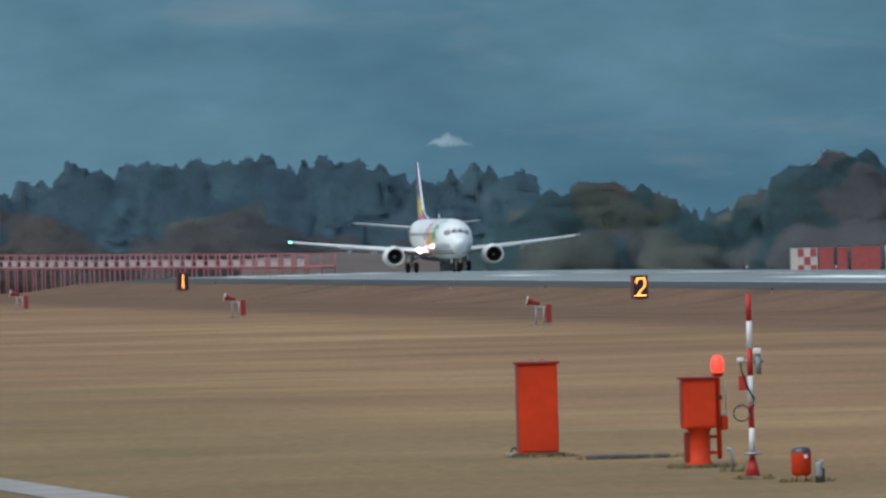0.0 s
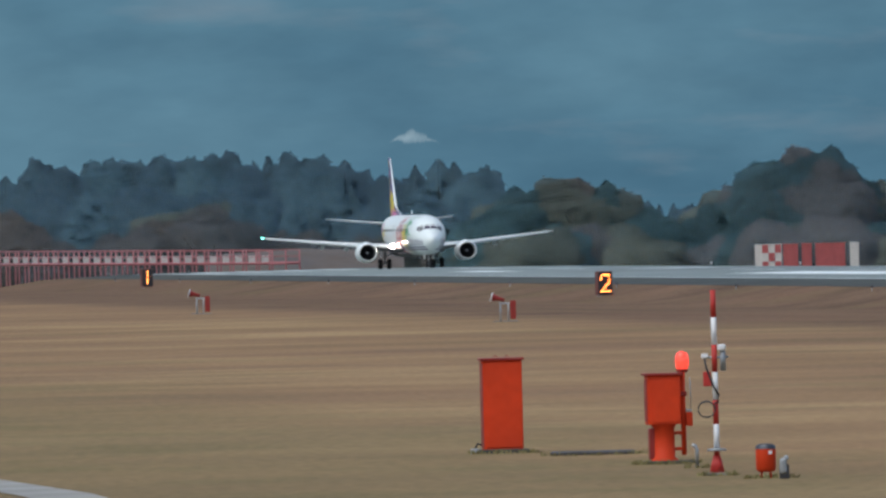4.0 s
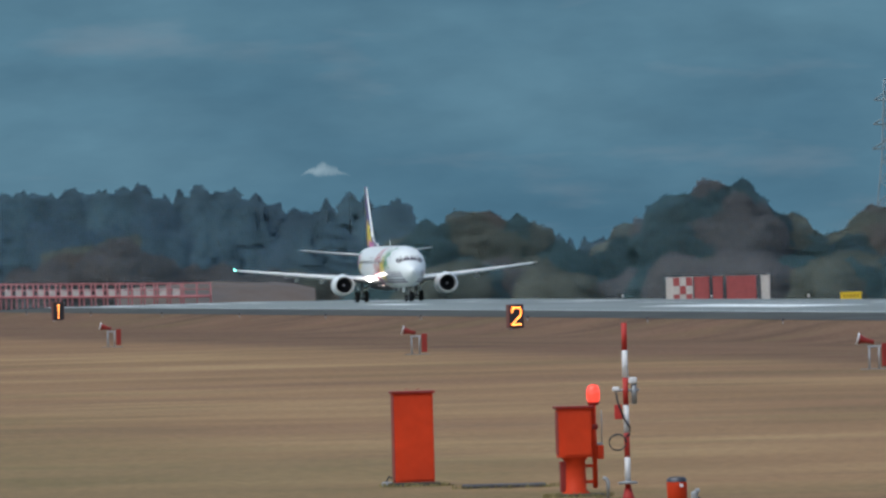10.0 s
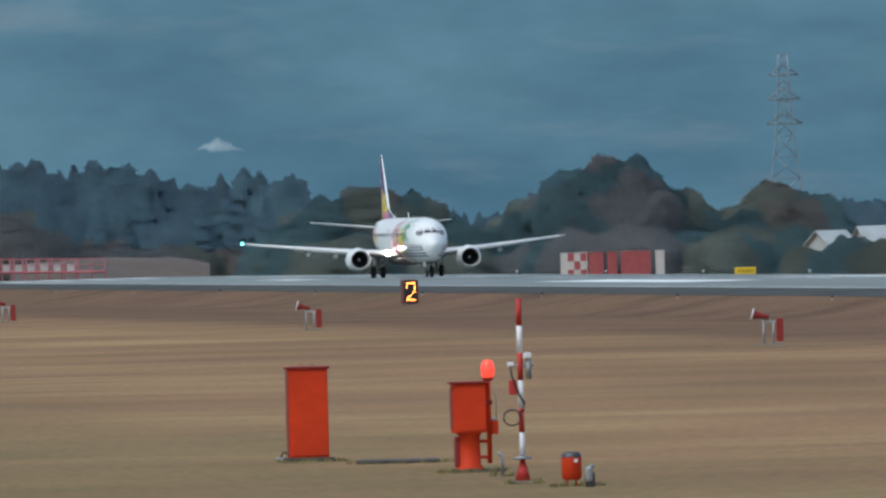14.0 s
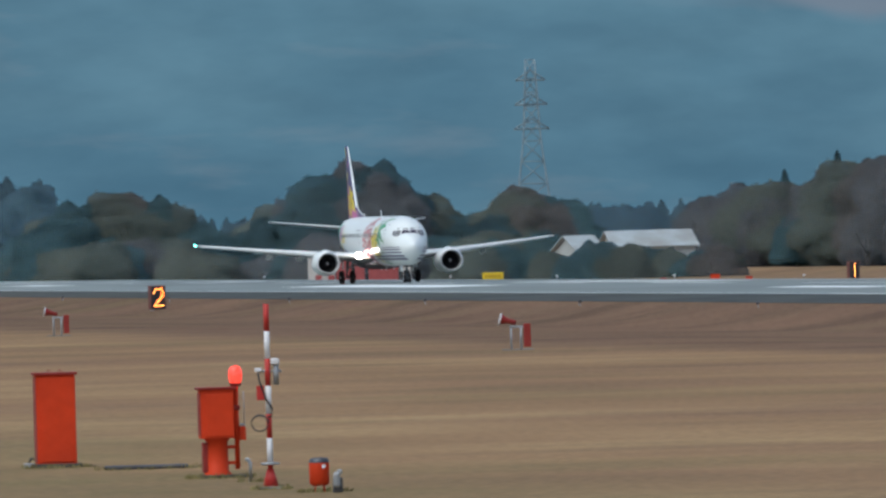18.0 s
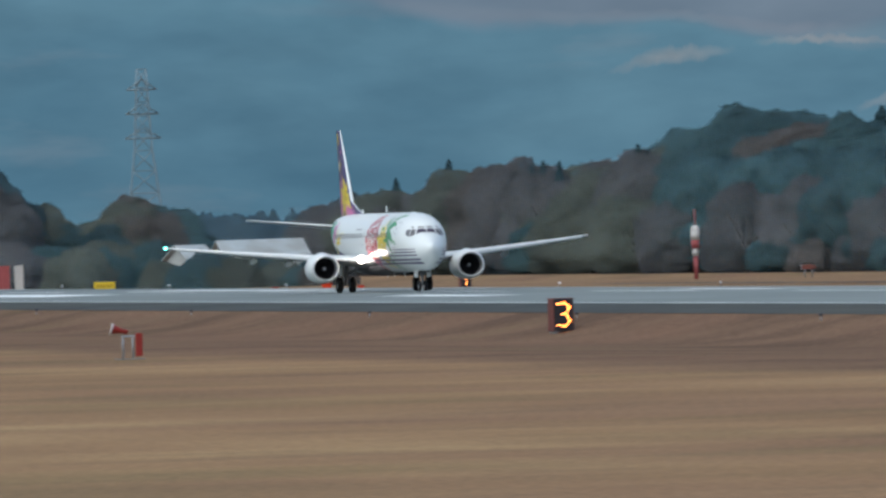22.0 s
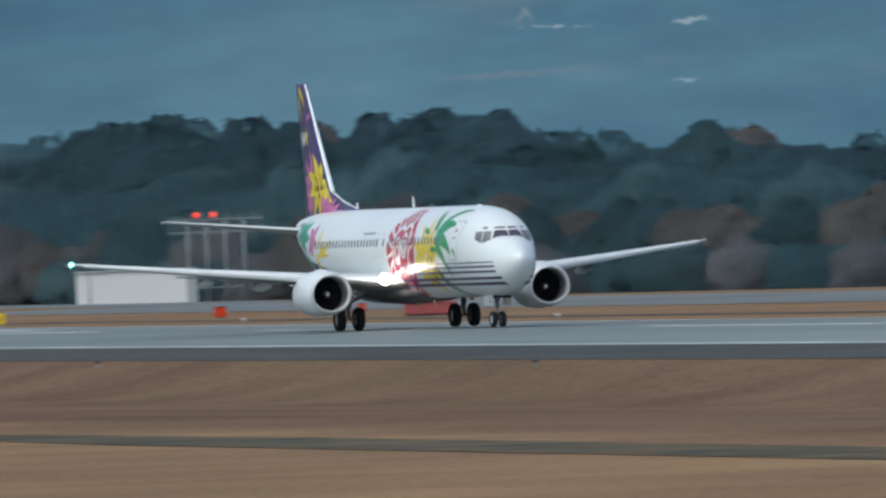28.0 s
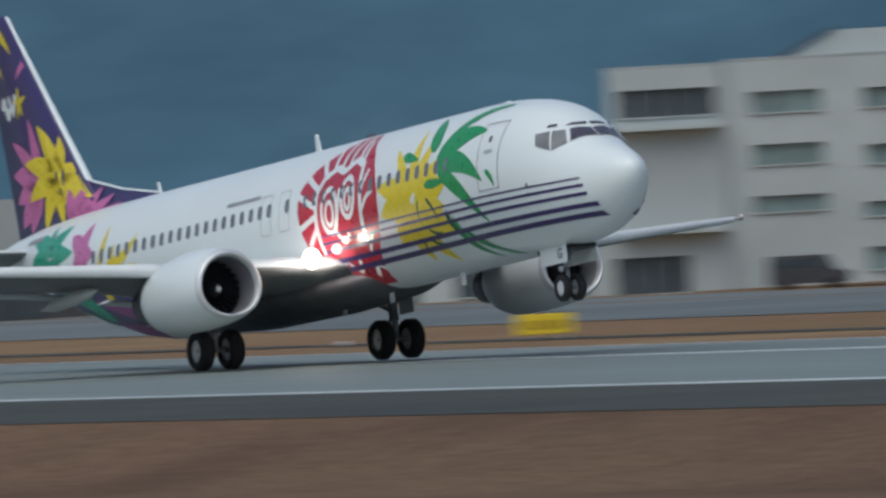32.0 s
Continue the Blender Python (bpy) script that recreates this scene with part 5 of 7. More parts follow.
# red approach-light bridge running out from the runway's start
def light_bridge():
    t = thing("approach_light_bridge", "long red steel approach-light bridge on legs beyond the runway", "bridge", pose(0, 0, 0))
    x0, x1 = -1500.0, -2020.0
    for y in (-1.6, 1.6):
        part("lower_rail", rod((x0, y, 0.55), (x1, y, 0.30), 0.13, sides=6), RED_STEEL, t)
        part("upper_rail", rod((x0, y, 1.9), (x1, y, 2.15), 0.045, sides=6), RED_STEEL, t)
        part("middle_rail", rod((x0, y, 1.25), (x1, y, 1.3), 0.04, sides=6), RED_STEEL, t)
    x, k = x0, 0
    while x >= x1:
        q = (x - x0) / (x1 - x0)
        for y in (-1.6, 1.6):
            part("leg", rod((x, y, ground_z(x, y) - 0.1), (x, y, 2.0 + 0.2 * q), 0.085, sides=6), RED_STEEL, t)
        part("cross_beam", rod((x, -1.7, 0.5 - 0.2 * q), (x, 1.7, 0.5 - 0.2 * q), 0.1, sides=6), RED_STEEL, t)
        part("light_panel", slab((0.3, 0.7, 0.75), (x - 6, -1.4, 1.0), 0.03), CONT_WHITE, t, "pale light box")
        x -= 13.0
        k += 1
    return t


light_bridge()


# a banded radio mast
mast = thing("banded_mast", "short red and white mast with a pale dome", "mast", toward(11.45, 1150))
for a, b, r, m in ((0, 1.9, 0.16, CONT_RED), (1.9, 2.5, 0.24, CONT_WHITE), (2.5, 3.2, 0.32, CONT_RED), (3.2, 3.9, 0.36, CONT_WHITE)):
    part("mast_band", rod((0, 0, a), (0, 0, b), r, sides=14), m, mast)
part("dome", turned([(0.36, 3.9), (0.34, 4.15), (0.2, 4.35), (0.0, 4.4)], 16), CONT_WHITE, mast, "pale dome")
part("top_rod", rod((0, 0, 4.4), (0, 0, 5.7), 0.05), CONT_RED, mast)


# low white building and the antenna rack behind it
WALL_WHITE = material("white_rendered_wall", (0.72, 0.72, 0.70), 0.8, vary=0.05, scale=0.3)
hall = thing("low_building", "low plain white flat-roofed building beyond the taxiway", "building", toward(14.71, 1085))
hw = span(14.471, 14.948, 1085)
part("wall", slab((hw, 5.0, 2.55), (0, 2.5, 1.2), 0.02), WALL_WHITE, hall)
part("roof_edge", slab((hw + 0.3, 5.3, 0.14), (0, 2.5, 2.53), 0.02), WALL_GREY, hall)
part("side_annex", slab((0.8, 3.0, 2.5), (hw / 2 - 0.2, 1.4, 1.2), 0.02), WALL_GREY, hall)
part("downpipe", rod((-hw / 2 + 1.0, -0.06, 0), (-hw / 2 + 1.0, -0.06, 2.45), 0.05), WALL_GREY, hall)
RACK_STEEL = material("weathered_grey_steel", (0.20, 0.24, 0.26), 0.6, vary=0.12)
rack = thing("antenna_rack", "steel antenna rack on four posts with two red lamps", "antenna", toward(15.04, 1180))
rw = span(14.929, 15.155, 1180)
rb = rack.matrix_basis.translation.z
top = height(0.012, 1180) - rb
for k in range(4):
    x = -rw / 2 + rw * k / 3
    part("post", rod((x, 0, 0), (x, 0, top + 0.2), 0.12, sides=8), RACK_STEEL, rack)
part("rail", slab((rw + 3.2, 0.2, 0.12), (0, 0, top - 0.7), 0.02), RACK_STEEL, rack)
part("rail", slab((rw + 3.2, 0.2, 0.12), (0, 0, top + 0.35), 0.02), RACK_STEEL, rack)
part("brace_bar", slab((rw, 0.1, 0.1), (0, 0, 1.3), 0.02), RACK_STEEL, rack)
for k in range(15):
    x = -rw / 2 - 1.5 + (rw + 3.0) * k / 14
    part("element", slab((0.10, 0.1, 1.5 + 0.3 * (k % 2)), (x, -0.1, top - 0.1), 0.03), RACK_STEEL, rack)
for x in (span(15.04, 14.965, 1180), span(15.04, 15.033, 1180)):
    part("red_lamp", turned([(0.0, -0.24), (0.2, -0.18), (0.24, 0.0), (0.2, 0.18), (0.0, 0.24)], 14, "z", (x, -0.2, top + 0.75)), BEACON, rack, "glowing red lamp")
    part("lamp_stem", rod((x, -0.2, top + 0.3), (x, -0.2, top + 0.5), 0.05), RACK_STEEL, rack)

# small red boxes and lights along the far verge
def verge_box(turn, d, w, h, label):
    t = thing("verge_box", label, "box", toward(turn, d), "verge boxes")
    part("body", slab((w, w * 0.8, h), (0, 0, h / 2 + 0.06), 0.03), ORANGE, t)
    part("lid", slab((w * 1.08, w * 0.88, 0.05), (0, 0, h + 0.07), 0.01), ORANGE_DARK, t)
    part("foot", slab((w * 0.8, w * 0.6, 0.1), (0, 0, 0.04), 0.01), CONCRETE, t)


for turn, d, w, h in ((15.048, 850, 0.7, 0.6), (15.62, 850, 0.4, 0.5), (9.958, 1335, 0.85, 0.7), (10.095, 1310, 0.6, 0.5), (9.75, 1300, 0.6, 0.6)):
    verge_box(turn, d, w, h, "small red equipment box on the far verge")


def edge_light(at, mat, label):
    t = thing("edge_light", label, "light", at, "edge lights")
    part("stem", rod((0, 0, 0), (0, 0, 0.28), 0.03, sides=6), STEEL, t)
    part("head", turned([(0.0, 0.42), (0.08, 0.4), (0.1, 0.3), (0.06, 0.26), (0.0, 0.25)], 10), mat, t)
    return t


first_light = edge_light(on_ground(-1400, 31.5), POLE_WHITE, "small white runway edge light on a stem")
for k in range(1, 34):
    copy_thing(first_light, on_ground(-1400 + 60 * k, 31.5))
first_near = edge_light(on_ground(-1370, -31.2), DARK_METAL, "small dark runway edge light on a stem")
for k in range(1, 20):
    copy_thing(first_near, on_ground(-1370 + 60 * k, -31.2))


# lattice pylons
def pylon(turn, d, tall, wide):
    t = thing("power_pylon", "tall pale steel lattice power pylon in the distance", "pylon", toward(turn, d), "pylons")

    def half(z):
        return float(np.interp(z / tall, (0, 0.3, 0.62, 1.0), (0.5, 0.33, 0.17, 0.09))) * wide
    corners = ((-1, -1), (1, -1), (1, 1), (-1, 1))
    levels = [tall * q for q in (0, 0.14, 0.27, 0.39, 0.5, 0.6, 0.69, 0.77, 0.84, 0.91, 1.0)]
    for sx, sy in corners:
        part("leg", curve_tube([(sx * half(z), sy * half(z), z) for z in levels], 0.2, 5), LATTICE, t)
    for a, b in zip(levels, levels[1:]):
        bars = []
        for k in range(4):
            (x0, y0), (x1, y1) = corners[k], corners[(k + 1) % 4]
            bars += [rod((x0 * half(a), y0 * half(a), a), (x1 * half(b), y1 * half(b), b), 0.11, sides=4), rod((x1 * half(a), y1 * half(a), a), (x0 * half(b), y0 * half(b), b), 0.11, sides=4),
                     rod((x0 * half(b), y0 * half(b), b), (x1 * half(b), y1 * half(b), b), 0.10, sides=4)]
        part("lattice_panel", join(*bars), LATTICE, t)
    for q, reach in ((0.66, 0.36), (0.78, 0.33), (0.9, 0.30)):
        for s in (-1, 1):
            part("cross_arm", join(rod((0, 0, tall * q), (s * wide * reach, 0, tall * q), 0.2, sides=4), rod((0, 0, tall * (q + 0.05)), (s * wide * reach, 0, tall * q), 0.16, sides=4)), LATTICE, t)
    return t


pd = 3300
p0 = bearing(9.235, pd)
pylon(9.235, pd, height(0.64, pd) - ground_z(p0.x, p0.y), 11.5)


# pale-roofed halls among the trees
def gabled_hall(turn, d, wide, deep, eave, ridge_h, wall_mat, roof_mat, label, turned_by=0.0):
    t = thing("shed", label, "building", toward(turn, d) @ pose(0, 0, 0, 0, 0, turned_by))
    base = t.matrix_basis.translation.z
    e, r = eave - base, ridge_h - base
    part("wall", loft([[(-wide / 2, y, 0), (-wide / 2, y, e), (0, y, r - 0.2), (wide / 2, y, e), (wide / 2, y, 0)] for y in (0, deep)], smooth=False), wall_mat, t)
    for s in (-1, 1):
        part("roof_slope", loft([[(0, y, r), (s * (wide / 2 + 0.5), y, e - 0.1), (s * (wide / 2 + 0.5), y, e + 0.1), (0, y, r + 0.2)][::s] for y in (-0.6, deep + 0.6)], smooth=False), roof_mat, t)
    part("door", slab((wide * 0.3, 0.1, e * 0.7), (0, -0.06, e * 0.35), 0.02), WALL_GREY, t)
    return t


ROOF_PALE = material("pale_metal_roof", (0.38, 0.43, 0.45), 0.6, vary=0.15, scale=0.25, second=(0.28, 0.29, 0.28), second_scale=0.2)
gabled_hall(9.53, 2010, 9.5, 11.5, height(-0.128, 2010), height(-0.066, 2010), WALL_PALE, ROOF_PALE, "pale-roofed gabled shed among the trees", -78)
gabled_hall(9.36, 2030, 6, 4, height(-0.135, 2030), height(-0.08, 2030), WALL_PALE, ROOF_PALE, "small pale-roofed shed among the trees", -60)
BARE_EARTH = material("bare_earth", (0.12, 0.092, 0.075), 0.95, vary=0.2, scale=0.3, bump=0.3, second=(0.10, 0.085, 0.08), second_scale=0.15)
bank = single("earth_bank", loft([[bearing(6.1 + 0.08 * k, d, z) for d, z in ((1990, -6), (2010, height(-0.155 + 0.025 * max(0.0, math.sin(math.pi * k / 10)) ** 0.5, 2010)), (2030, height(-0.14 + 0.032 * max(0.0, math.sin(math.pi * k / 10)) ** 0.5, 2030) + 0.2 * math.sin(k * 1.7)), (2060, height(-0.14 + 0.032 * max(0.0, math.sin(math.pi * k / 10)) ** 0.5, 2060)), (2090, -7))] for k in range(11)], closed=False, caps=False),
              BARE_EARTH, "low pinkish bare-earth bank beyond the runway's start", "bank")


# hangars and the terminal office block beyond the apron
def block(t, x0, x1, z0, z1, deep, holes, y0=0.0, name="wall"):
    """A wall block with real window openings: piers and spandrels round the holes (x, z, w, h)."""
    holes = sorted(holes)
    xs = sorted({x0, x1, *[h[0] - h[2] / 2 for h in holes], *[h[0] + h[2] / 2 for h in holes]})
    for a, b in zip(xs, xs[1:]):
        mid = (a + b) / 2
        zs = [z0]
        for hx, hz_, w, h in sorted(holes, key=lambda q: q[1]):
            if hx - w / 2 < mid < hx + w / 2:
                zs += [hz_ - h / 2, hz_ + h / 2]
        zs.append(z1)
        for lo, hi in zip(zs[::2], zs[1::2]):
            if hi - lo > 0.02:
                part("wall_panel", slab((b - a, 0.35, hi - lo), (mid, y0 + 0.175, (lo + hi) / 2)), WALL_PALE, t)
    part("core", slab((x1 - x0 - 0.1, deep, z1 - z0 - 0.1), ((x0 + x1) / 2, y0 + 0.62 + deep / 2, (z0 + z1) / 2)), WALL_PALE, t)


D_B = 860
office = thing("office_block", "pale four-storey airport office block with ribbon windows", "building", toward(28.85, D_B))
ob_z = office.matrix_basis.translation.z


def ox(turn):
    return span(28.85, turn, D_B)


def oz(el):
    return height(el, D_B) - ob_z


low_holes = [(ox(28.33), oz(-0.01), 1.5, 1.5), (ox(28.52), oz(-0.01), 1.5, 1.5), (ox(28.57), oz(-0.225), 7.0, 1.5), (ox(28.52), oz(-0.44), 8.0, 2.4)]
block(office, ox(28.10), ox(28.91), 0, oz(0.14), 9, low_holes)
tall_holes = [(ox(29.14), oz(0.222), 5.9, 1.65), (ox(29.05), oz(-0.47), 4.4, 2.2)]
block(office, ox(28.91), ox(29.36), 0, oz(0.36), 12, tall_holes, -1.2)
main_holes = [(ox(29.62), oz(0.202), 4.3, 1.3), (ox(29.62), oz(-0.01), 4.3, 1.25), (ox(29.62), oz(-0.21), 4.5, 1.0), (ox(30.05), oz(0.20), 3.4, 1.2), (ox(30.05), oz(-0.03), 3.4, 1.2), (ox(30.05), oz(-0.25), 3.8, 0.9),
              (ox(30.05), oz(-0.45), 3.8, 1.4)]
block(office, ox(29.36), ox(31.6), 0, oz(0.37), 14, main_holes, -0.6)
for holes, y0, m in ((low_holes, 0.0, WINDOW_DARK), (tall_holes, -1.2, WINDOW_DARK), (main_holes, -0.6, WINDOW_TEAL)):
    for x, z, w, h in holes:
        win = part("window", slab((w + 0.05, 0.08, h + 0.05), (x, y0 + 0.40, z)), m if h < 1.6 else WINDOW_DARK, office, "dark recessed window")
        for k in range(1, max(2, round(w / 1.2))):
            part("mullion", slab((0.07, 0.08, h), (x - w / 2 + w * k / max(2, round(w / 1.2)), y0 + 0.33, z)), WALL_GREY, win)
        part("sill", slab((w + 0.2, 0.2, 0.08), (x, y0 - 0.06, z - h / 2 - 0.04), 0.01), WALL_PALE, win)
part("balcony", slab((6.6, 1.4, 0.25), (ox(29.135), -1.9, oz(0.12)), 0.02), WALL_PALE, office)
part("balcony", slab((6.6, 1.4, 0.25), (ox(29.135), -1.9, oz(-0.30)), 0.02), WALL_PALE, office)
part("parapet", slab((ox(29.36) - ox(28.91) + 0.3, 12.3, 0.25), (ox(29.135), 5.0, oz(0.365)), 0.02), WALL_GREY, office)
part("parapet", slab((ox(28.91) - ox(28.10) - 0.4, 9.3, 0.2), (ox(28.49), 4.6, oz(0.145)), 0.02), WALL_GREY, office)
part("parapet", slab((ox(31.6) - ox(29.36) - 0.4, 14.0, 0.25), (ox(30.5), 6.4, oz(0.375)), 0.02), WALL_GREY, office)
part("penthouse", loft([[(ox(29.62), y, oz(0.37)), (ox(29.84), y, oz(0.48)), (ox(30.6), y, oz(0.48)), (ox(30.6), y, oz(0.37))] for y in (1.5, 9)], smooth=False), WALL_PALE, office, "sloped rooftop penthouse")
part("penthouse_roof", loft([[(ox(29.61), y, oz(0.375)), (ox(29.83), y, oz(0.485)), (ox(29.84), y, oz(0.50)), (ox(29.60), y, oz(0.385))] for y in (1.2, 9.3)], smooth=False), DARK_METAL, office, "dark sloped roof")

D_H = 800
hangar = thing("hip_roof_hangar", "long pale hangar under an orange hipped roof", "building", toward(27.0, D_H))
hb = hangar.matrix_basis.translation.z


def hx(turn):
    return span(27.0, turn, D_H)


e_h, r_h = height(-0.18, D_H) - hb, height(-0.035, D_H) - hb
x0, x1, deep = hx(26.22), hx(27.70), 16.0
hang_holes = [(hx(26.62), e_h * 0.5, 1.6, 0.9), (hx(26.85), e_h * 0.5, 1.6, 0.9), (hx(27.15), e_h * 0.52, 2.4, 0.8), (hx(27.42), e_h * 0.52, 2.4, 0.8)]
block(hangar, x0, x1, 0, e_h - 0.7, deep - 2, hang_holes)
for x, z, w, h in hang_holes:
    part("window", slab((w, 0.08, h), (x, 0.40, z)), WINDOW_TEAL, hangar)
part("fascia", slab((x1 - x0 + 0.6, deep + 0.4, 0.72), ((x0 + x1) / 2, deep / 2 - 0.2, e_h - 0.36), 0.02), DARK_METAL, hangar, "dark band under the eave")
rv = [(x0 - 1, -1, e_h), (x1 + 1, -1, e_h), (x1 + 1, deep + 1, e_h), (x0 - 1, deep + 1, e_h), (x0 + 3, deep / 2, r_h), (x1 - 4.6, deep / 2, r_h), (x0 - 1, -1, e_h - 0.15), (x1 + 1, -1, e_h - 0.15), (x1 + 1, deep + 1, e_h - 0.15), (x0 - 1, deep + 1, e_h - 0.15)]
part("roof", mesh_from("roof", rv, [(0, 1, 5, 4), (1, 2, 5), (2, 3, 4, 5), (3, 0, 4), (6, 7, 1, 0), (7, 8, 2, 1), (8, 9, 3, 2), (9, 6, 0, 3), (6, 9, 8, 7)]), ROOF_ORANGE, hangar, "orange hipped metal roof")
part("ridge_cap", rod((x0 + 3, deep / 2, r_h), (x1 - 4.6, deep / 2, r_h), 0.12, sides=6), ROOF_ORANGE, hangar)
arch = thing("arched_hangar", "grey barrel-roofed hangar with dark sliding doors", "building", toward(26.4, 760))
ab = arch.matrix_basis.translation.z
aw, ah, ae = span(25.9, 26.9, 760), height(-0.02, 760) - ab, height(-0.24, 760) - ab
part("barrel_roof", loft([[(-aw / 2 * math.cos(math.pi * k / 20), y, ae + (ah - ae) * math.sin(math.pi * k / 20)) for k in range(21)] for y in (0, 14)], smooth=False), WALL_GREY, arch, "grey arched gable and roof")
part("lintel", slab((aw, 0.5, 0.7), (0, -0.15, ae - 0.35), 0.02), ROOF_PALE, arch, "pale door lintel")
part("side_wall", slab((1.3, 14, ae - 0.02), (-aw / 2 + 0.65, 7, ae / 2), 0.02), WALL_PALE, arch)
part("side_wall", slab((1.3, 14, ae - 0.02), (aw / 2 - 0.65, 7, ae / 2), 0.02), WALL_PALE, arch)
for k in range(4):
    part("sliding_door", slab(((aw - 2.7) / 4, 0.15, ae - 0.75), (-aw / 2 + 1.35 + (aw - 2.7) * (k + 0.5) / 4, 0.2 + 0.12 * (k % 2), (ae - 0.75) / 2), 0.02), DARK_METAL if k % 2 else WINDOW_DARK, arch)
part("back_wall", slab((aw - 2.7, 0.2, ae), (0, 13.8, ae / 2)), WALL_GREY, arch)


# parked light aircraft
def light_plane(at, mat, label):
    t = thing("light_aircraft", label, "aeroplane", at, "parked light aircraft")
    part("fuselage", loft([[(x, w * math.cos(2 * math.pi * k / 12), z + h * math.sin(2 * math.pi * k / 12)) for k in range(12)] for x, w, h, z in
                           ((3.4, 0.1, 0.1, 1.0), (3.0, 0.42, 0.4, 1.0), (1.6, 0.55, 0.6, 1.1), (0.0, 0.55, 0.65, 1.2), (-1.6, 0.32, 0.34, 1.25), (-3.6, 0.1, 0.12, 1.35))]), mat, t)
    part("wing", loft([[(1.1, y, z), (0.3, y, z + 0.16), (-0.4, y, z + 0.02), (0.3, y, z - 0.04)] for y, z in ((-5.0, 1.95), (0, 1.8), (5.0, 1.95))], smooth=False), mat, t)
    part("fin", loft([[(-2.7 - 0.5 * q, -0.06, 1.3 + 1.2 * q), (-3.7, 0, 1.3 + 1.2 * q), (-2.7 - 0.5 * q, 0.06, 1.3 + 1.2 * q)] for q in (0, 1)], smooth=False), mat, t)
    part("tailplane", slab((0.7, 3.2, 0.07), (-3.4, 0, 1.4), 0.02), mat, t)
    part("canopy", slab((1.2, 0.9, 0.45), (0.6, 0, 1.55), 0.12), WINDOW_DARK, t)
    for x, y in ((2.4, 0), (0.2, 1.1), (0.2, -1.1)):
        part("wheel", turned([(0.0, -0.08), (0.2, -0.08), (0.22, 0), (0.2, 0.08), (0.0, 0.08)], 12, "y", (x, y, 0.22)), TYRE, t)
        part("strut", rod((x, y, 0.22), (x, y * 0.4, 0.9), 0.04), STEEL, t)
    t.scale = (0.72, 0.85, 0.64)
    return t


LP = bearing(24.45, 592)
light_plane(pose(LP.x, LP.y, ground_z(LP.x, LP.y) - 0.0, 0, 0, 30), CONT_WHITE, "white high-wing light aircraft parked on the apron")
LP = bearing(24.95, 604)
light_plane(pose(LP.x, LP.y, ground_z(LP.x, LP.y) - 0.0, 0, 0, 15), CONT_WHITE, "dull white light aircraft parked on the apron")
LP = bearing(25.3, 596)
light_plane(pose(LP.x, LP.y, ground_z(LP.x, LP.y) - 0.0, 0, 0, 40), CONT_WHITE, "second white light aircraft parked on the apron")


def van(at, mat, label):
    t = thing("parked_van", label, "van", at, "parked vehicles")
    part("body", loft([[(x, -0.9, 0.35), (x, -0.9, h), (x, 0.9, h), (x, 0.9, 0.35)] for x, h in ((-2.2, 1.5), (-2.1, 1.95), (0.9, 1.95), (1.4, 1.15), (2.2, 0.95))], smooth=False), mat, t)
    for s in (-1, 1):
        part("side_window", slab((2.4, 0.03, 0.5), (-0.7, s * 0.905, 1.5), 0.01), WINDOW_DARK, t)
        for x in (-1.4, 1.4):
            part("wheel", turned([(0.0, -0.1), (0.33, -0.1), (0.35, 0), (0.33, 0.1), (0.0, 0.1)], 14, "y", (x, s * 0.8, 0.34)), TYRE, t)
    return t


for turn, d, m, lb in ((29.68, 800, DARK_METAL, "dark van parked before the office block"), (30.2, 805, GREY_PAINT, "grey van parked before the office block")):
    p = bearing(turn, d)
    van(pose(p.x, p.y, ground_z(p.x, p.y) - 0.05, 0, 0, 70), m, lb)


# low pale store huts at the wood's edge
for turn, d, w in ((21.10, 1028, 1.5), (21.53, 1040, 1.7)):
    hut_ = thing("store_hut", "small pale flat-roofed store hut at the wood's edge", "hut", toward(turn, d), "store huts")
    part("wall", slab((w, 1.2, 0.85), (0, 0.6, 0.42), 0.02), WALL_GREY, hut_)
    part("roof", slab((w + 0.16, 1.4, 0.08), (0, 0.6, 0.88), 0.02), WALL_GREY, hut_)


# markers on the far verge
p = bearing(12.848, 985)
marker = thing("verge_marker", "small yellow marker board with a brown pointer on one post", "sign", on_ground(p.x, p.y, 78))
part("post", rod((0, 0, 0), (0, 0, 0.6), 0.07, sides=8), SIGN_SIDE, marker)
part("board", slab((0.62, 0.12, 0.55), (-0.2, 0, 0.82), 0.02), SIGN_YELLOW, marker)
part("pointer", loft([[(x, -r, 0.78), (x, 0, 0.78 + r), (x, r, 0.78), (x, 0, 0.78 - r)] for x, r in ((0.1, 0.24), (0.5, 0.2), (1.15, 0.08))], smooth=False), SIGN_SIDE, marker, "brown pointer")
def instrument_stand(turn, d):
    t = thing("instrument_stand", "low brown instrument box on two thin posts", "instrument", toward(turn, d), "instrument stands")
    part("box", loft([[(x, -0.3, z), (x, -0.3, z + h), (x, 0.3, z + h), (x, 0.3, z)] for x, z, h in ((-0.5, 0.62, 0.3), (0.1, 0.6, 0.42), (0.55, 0.66, 0.2))], smooth=False), SIGN_SIDE, t)
    part("white_end", slab((0.05, 0.5, 0.3), (-0.53, 0, 0.77), 0.01), POLE_WHITE, t, "white end plate")
    for x in (-0.3, 0.3):
        part("post", rod((x, 0, 0), (x, 0, 0.65), 0.045, sides=8), STEEL, t)


for turn, d in ((11.903, 1125), (12.398, 1065), (13.384, 978)):
    instrument_stand(turn, d)
verge_box(13.571, 941, 0.6, 0.78, "small red equipment box on the far verge")


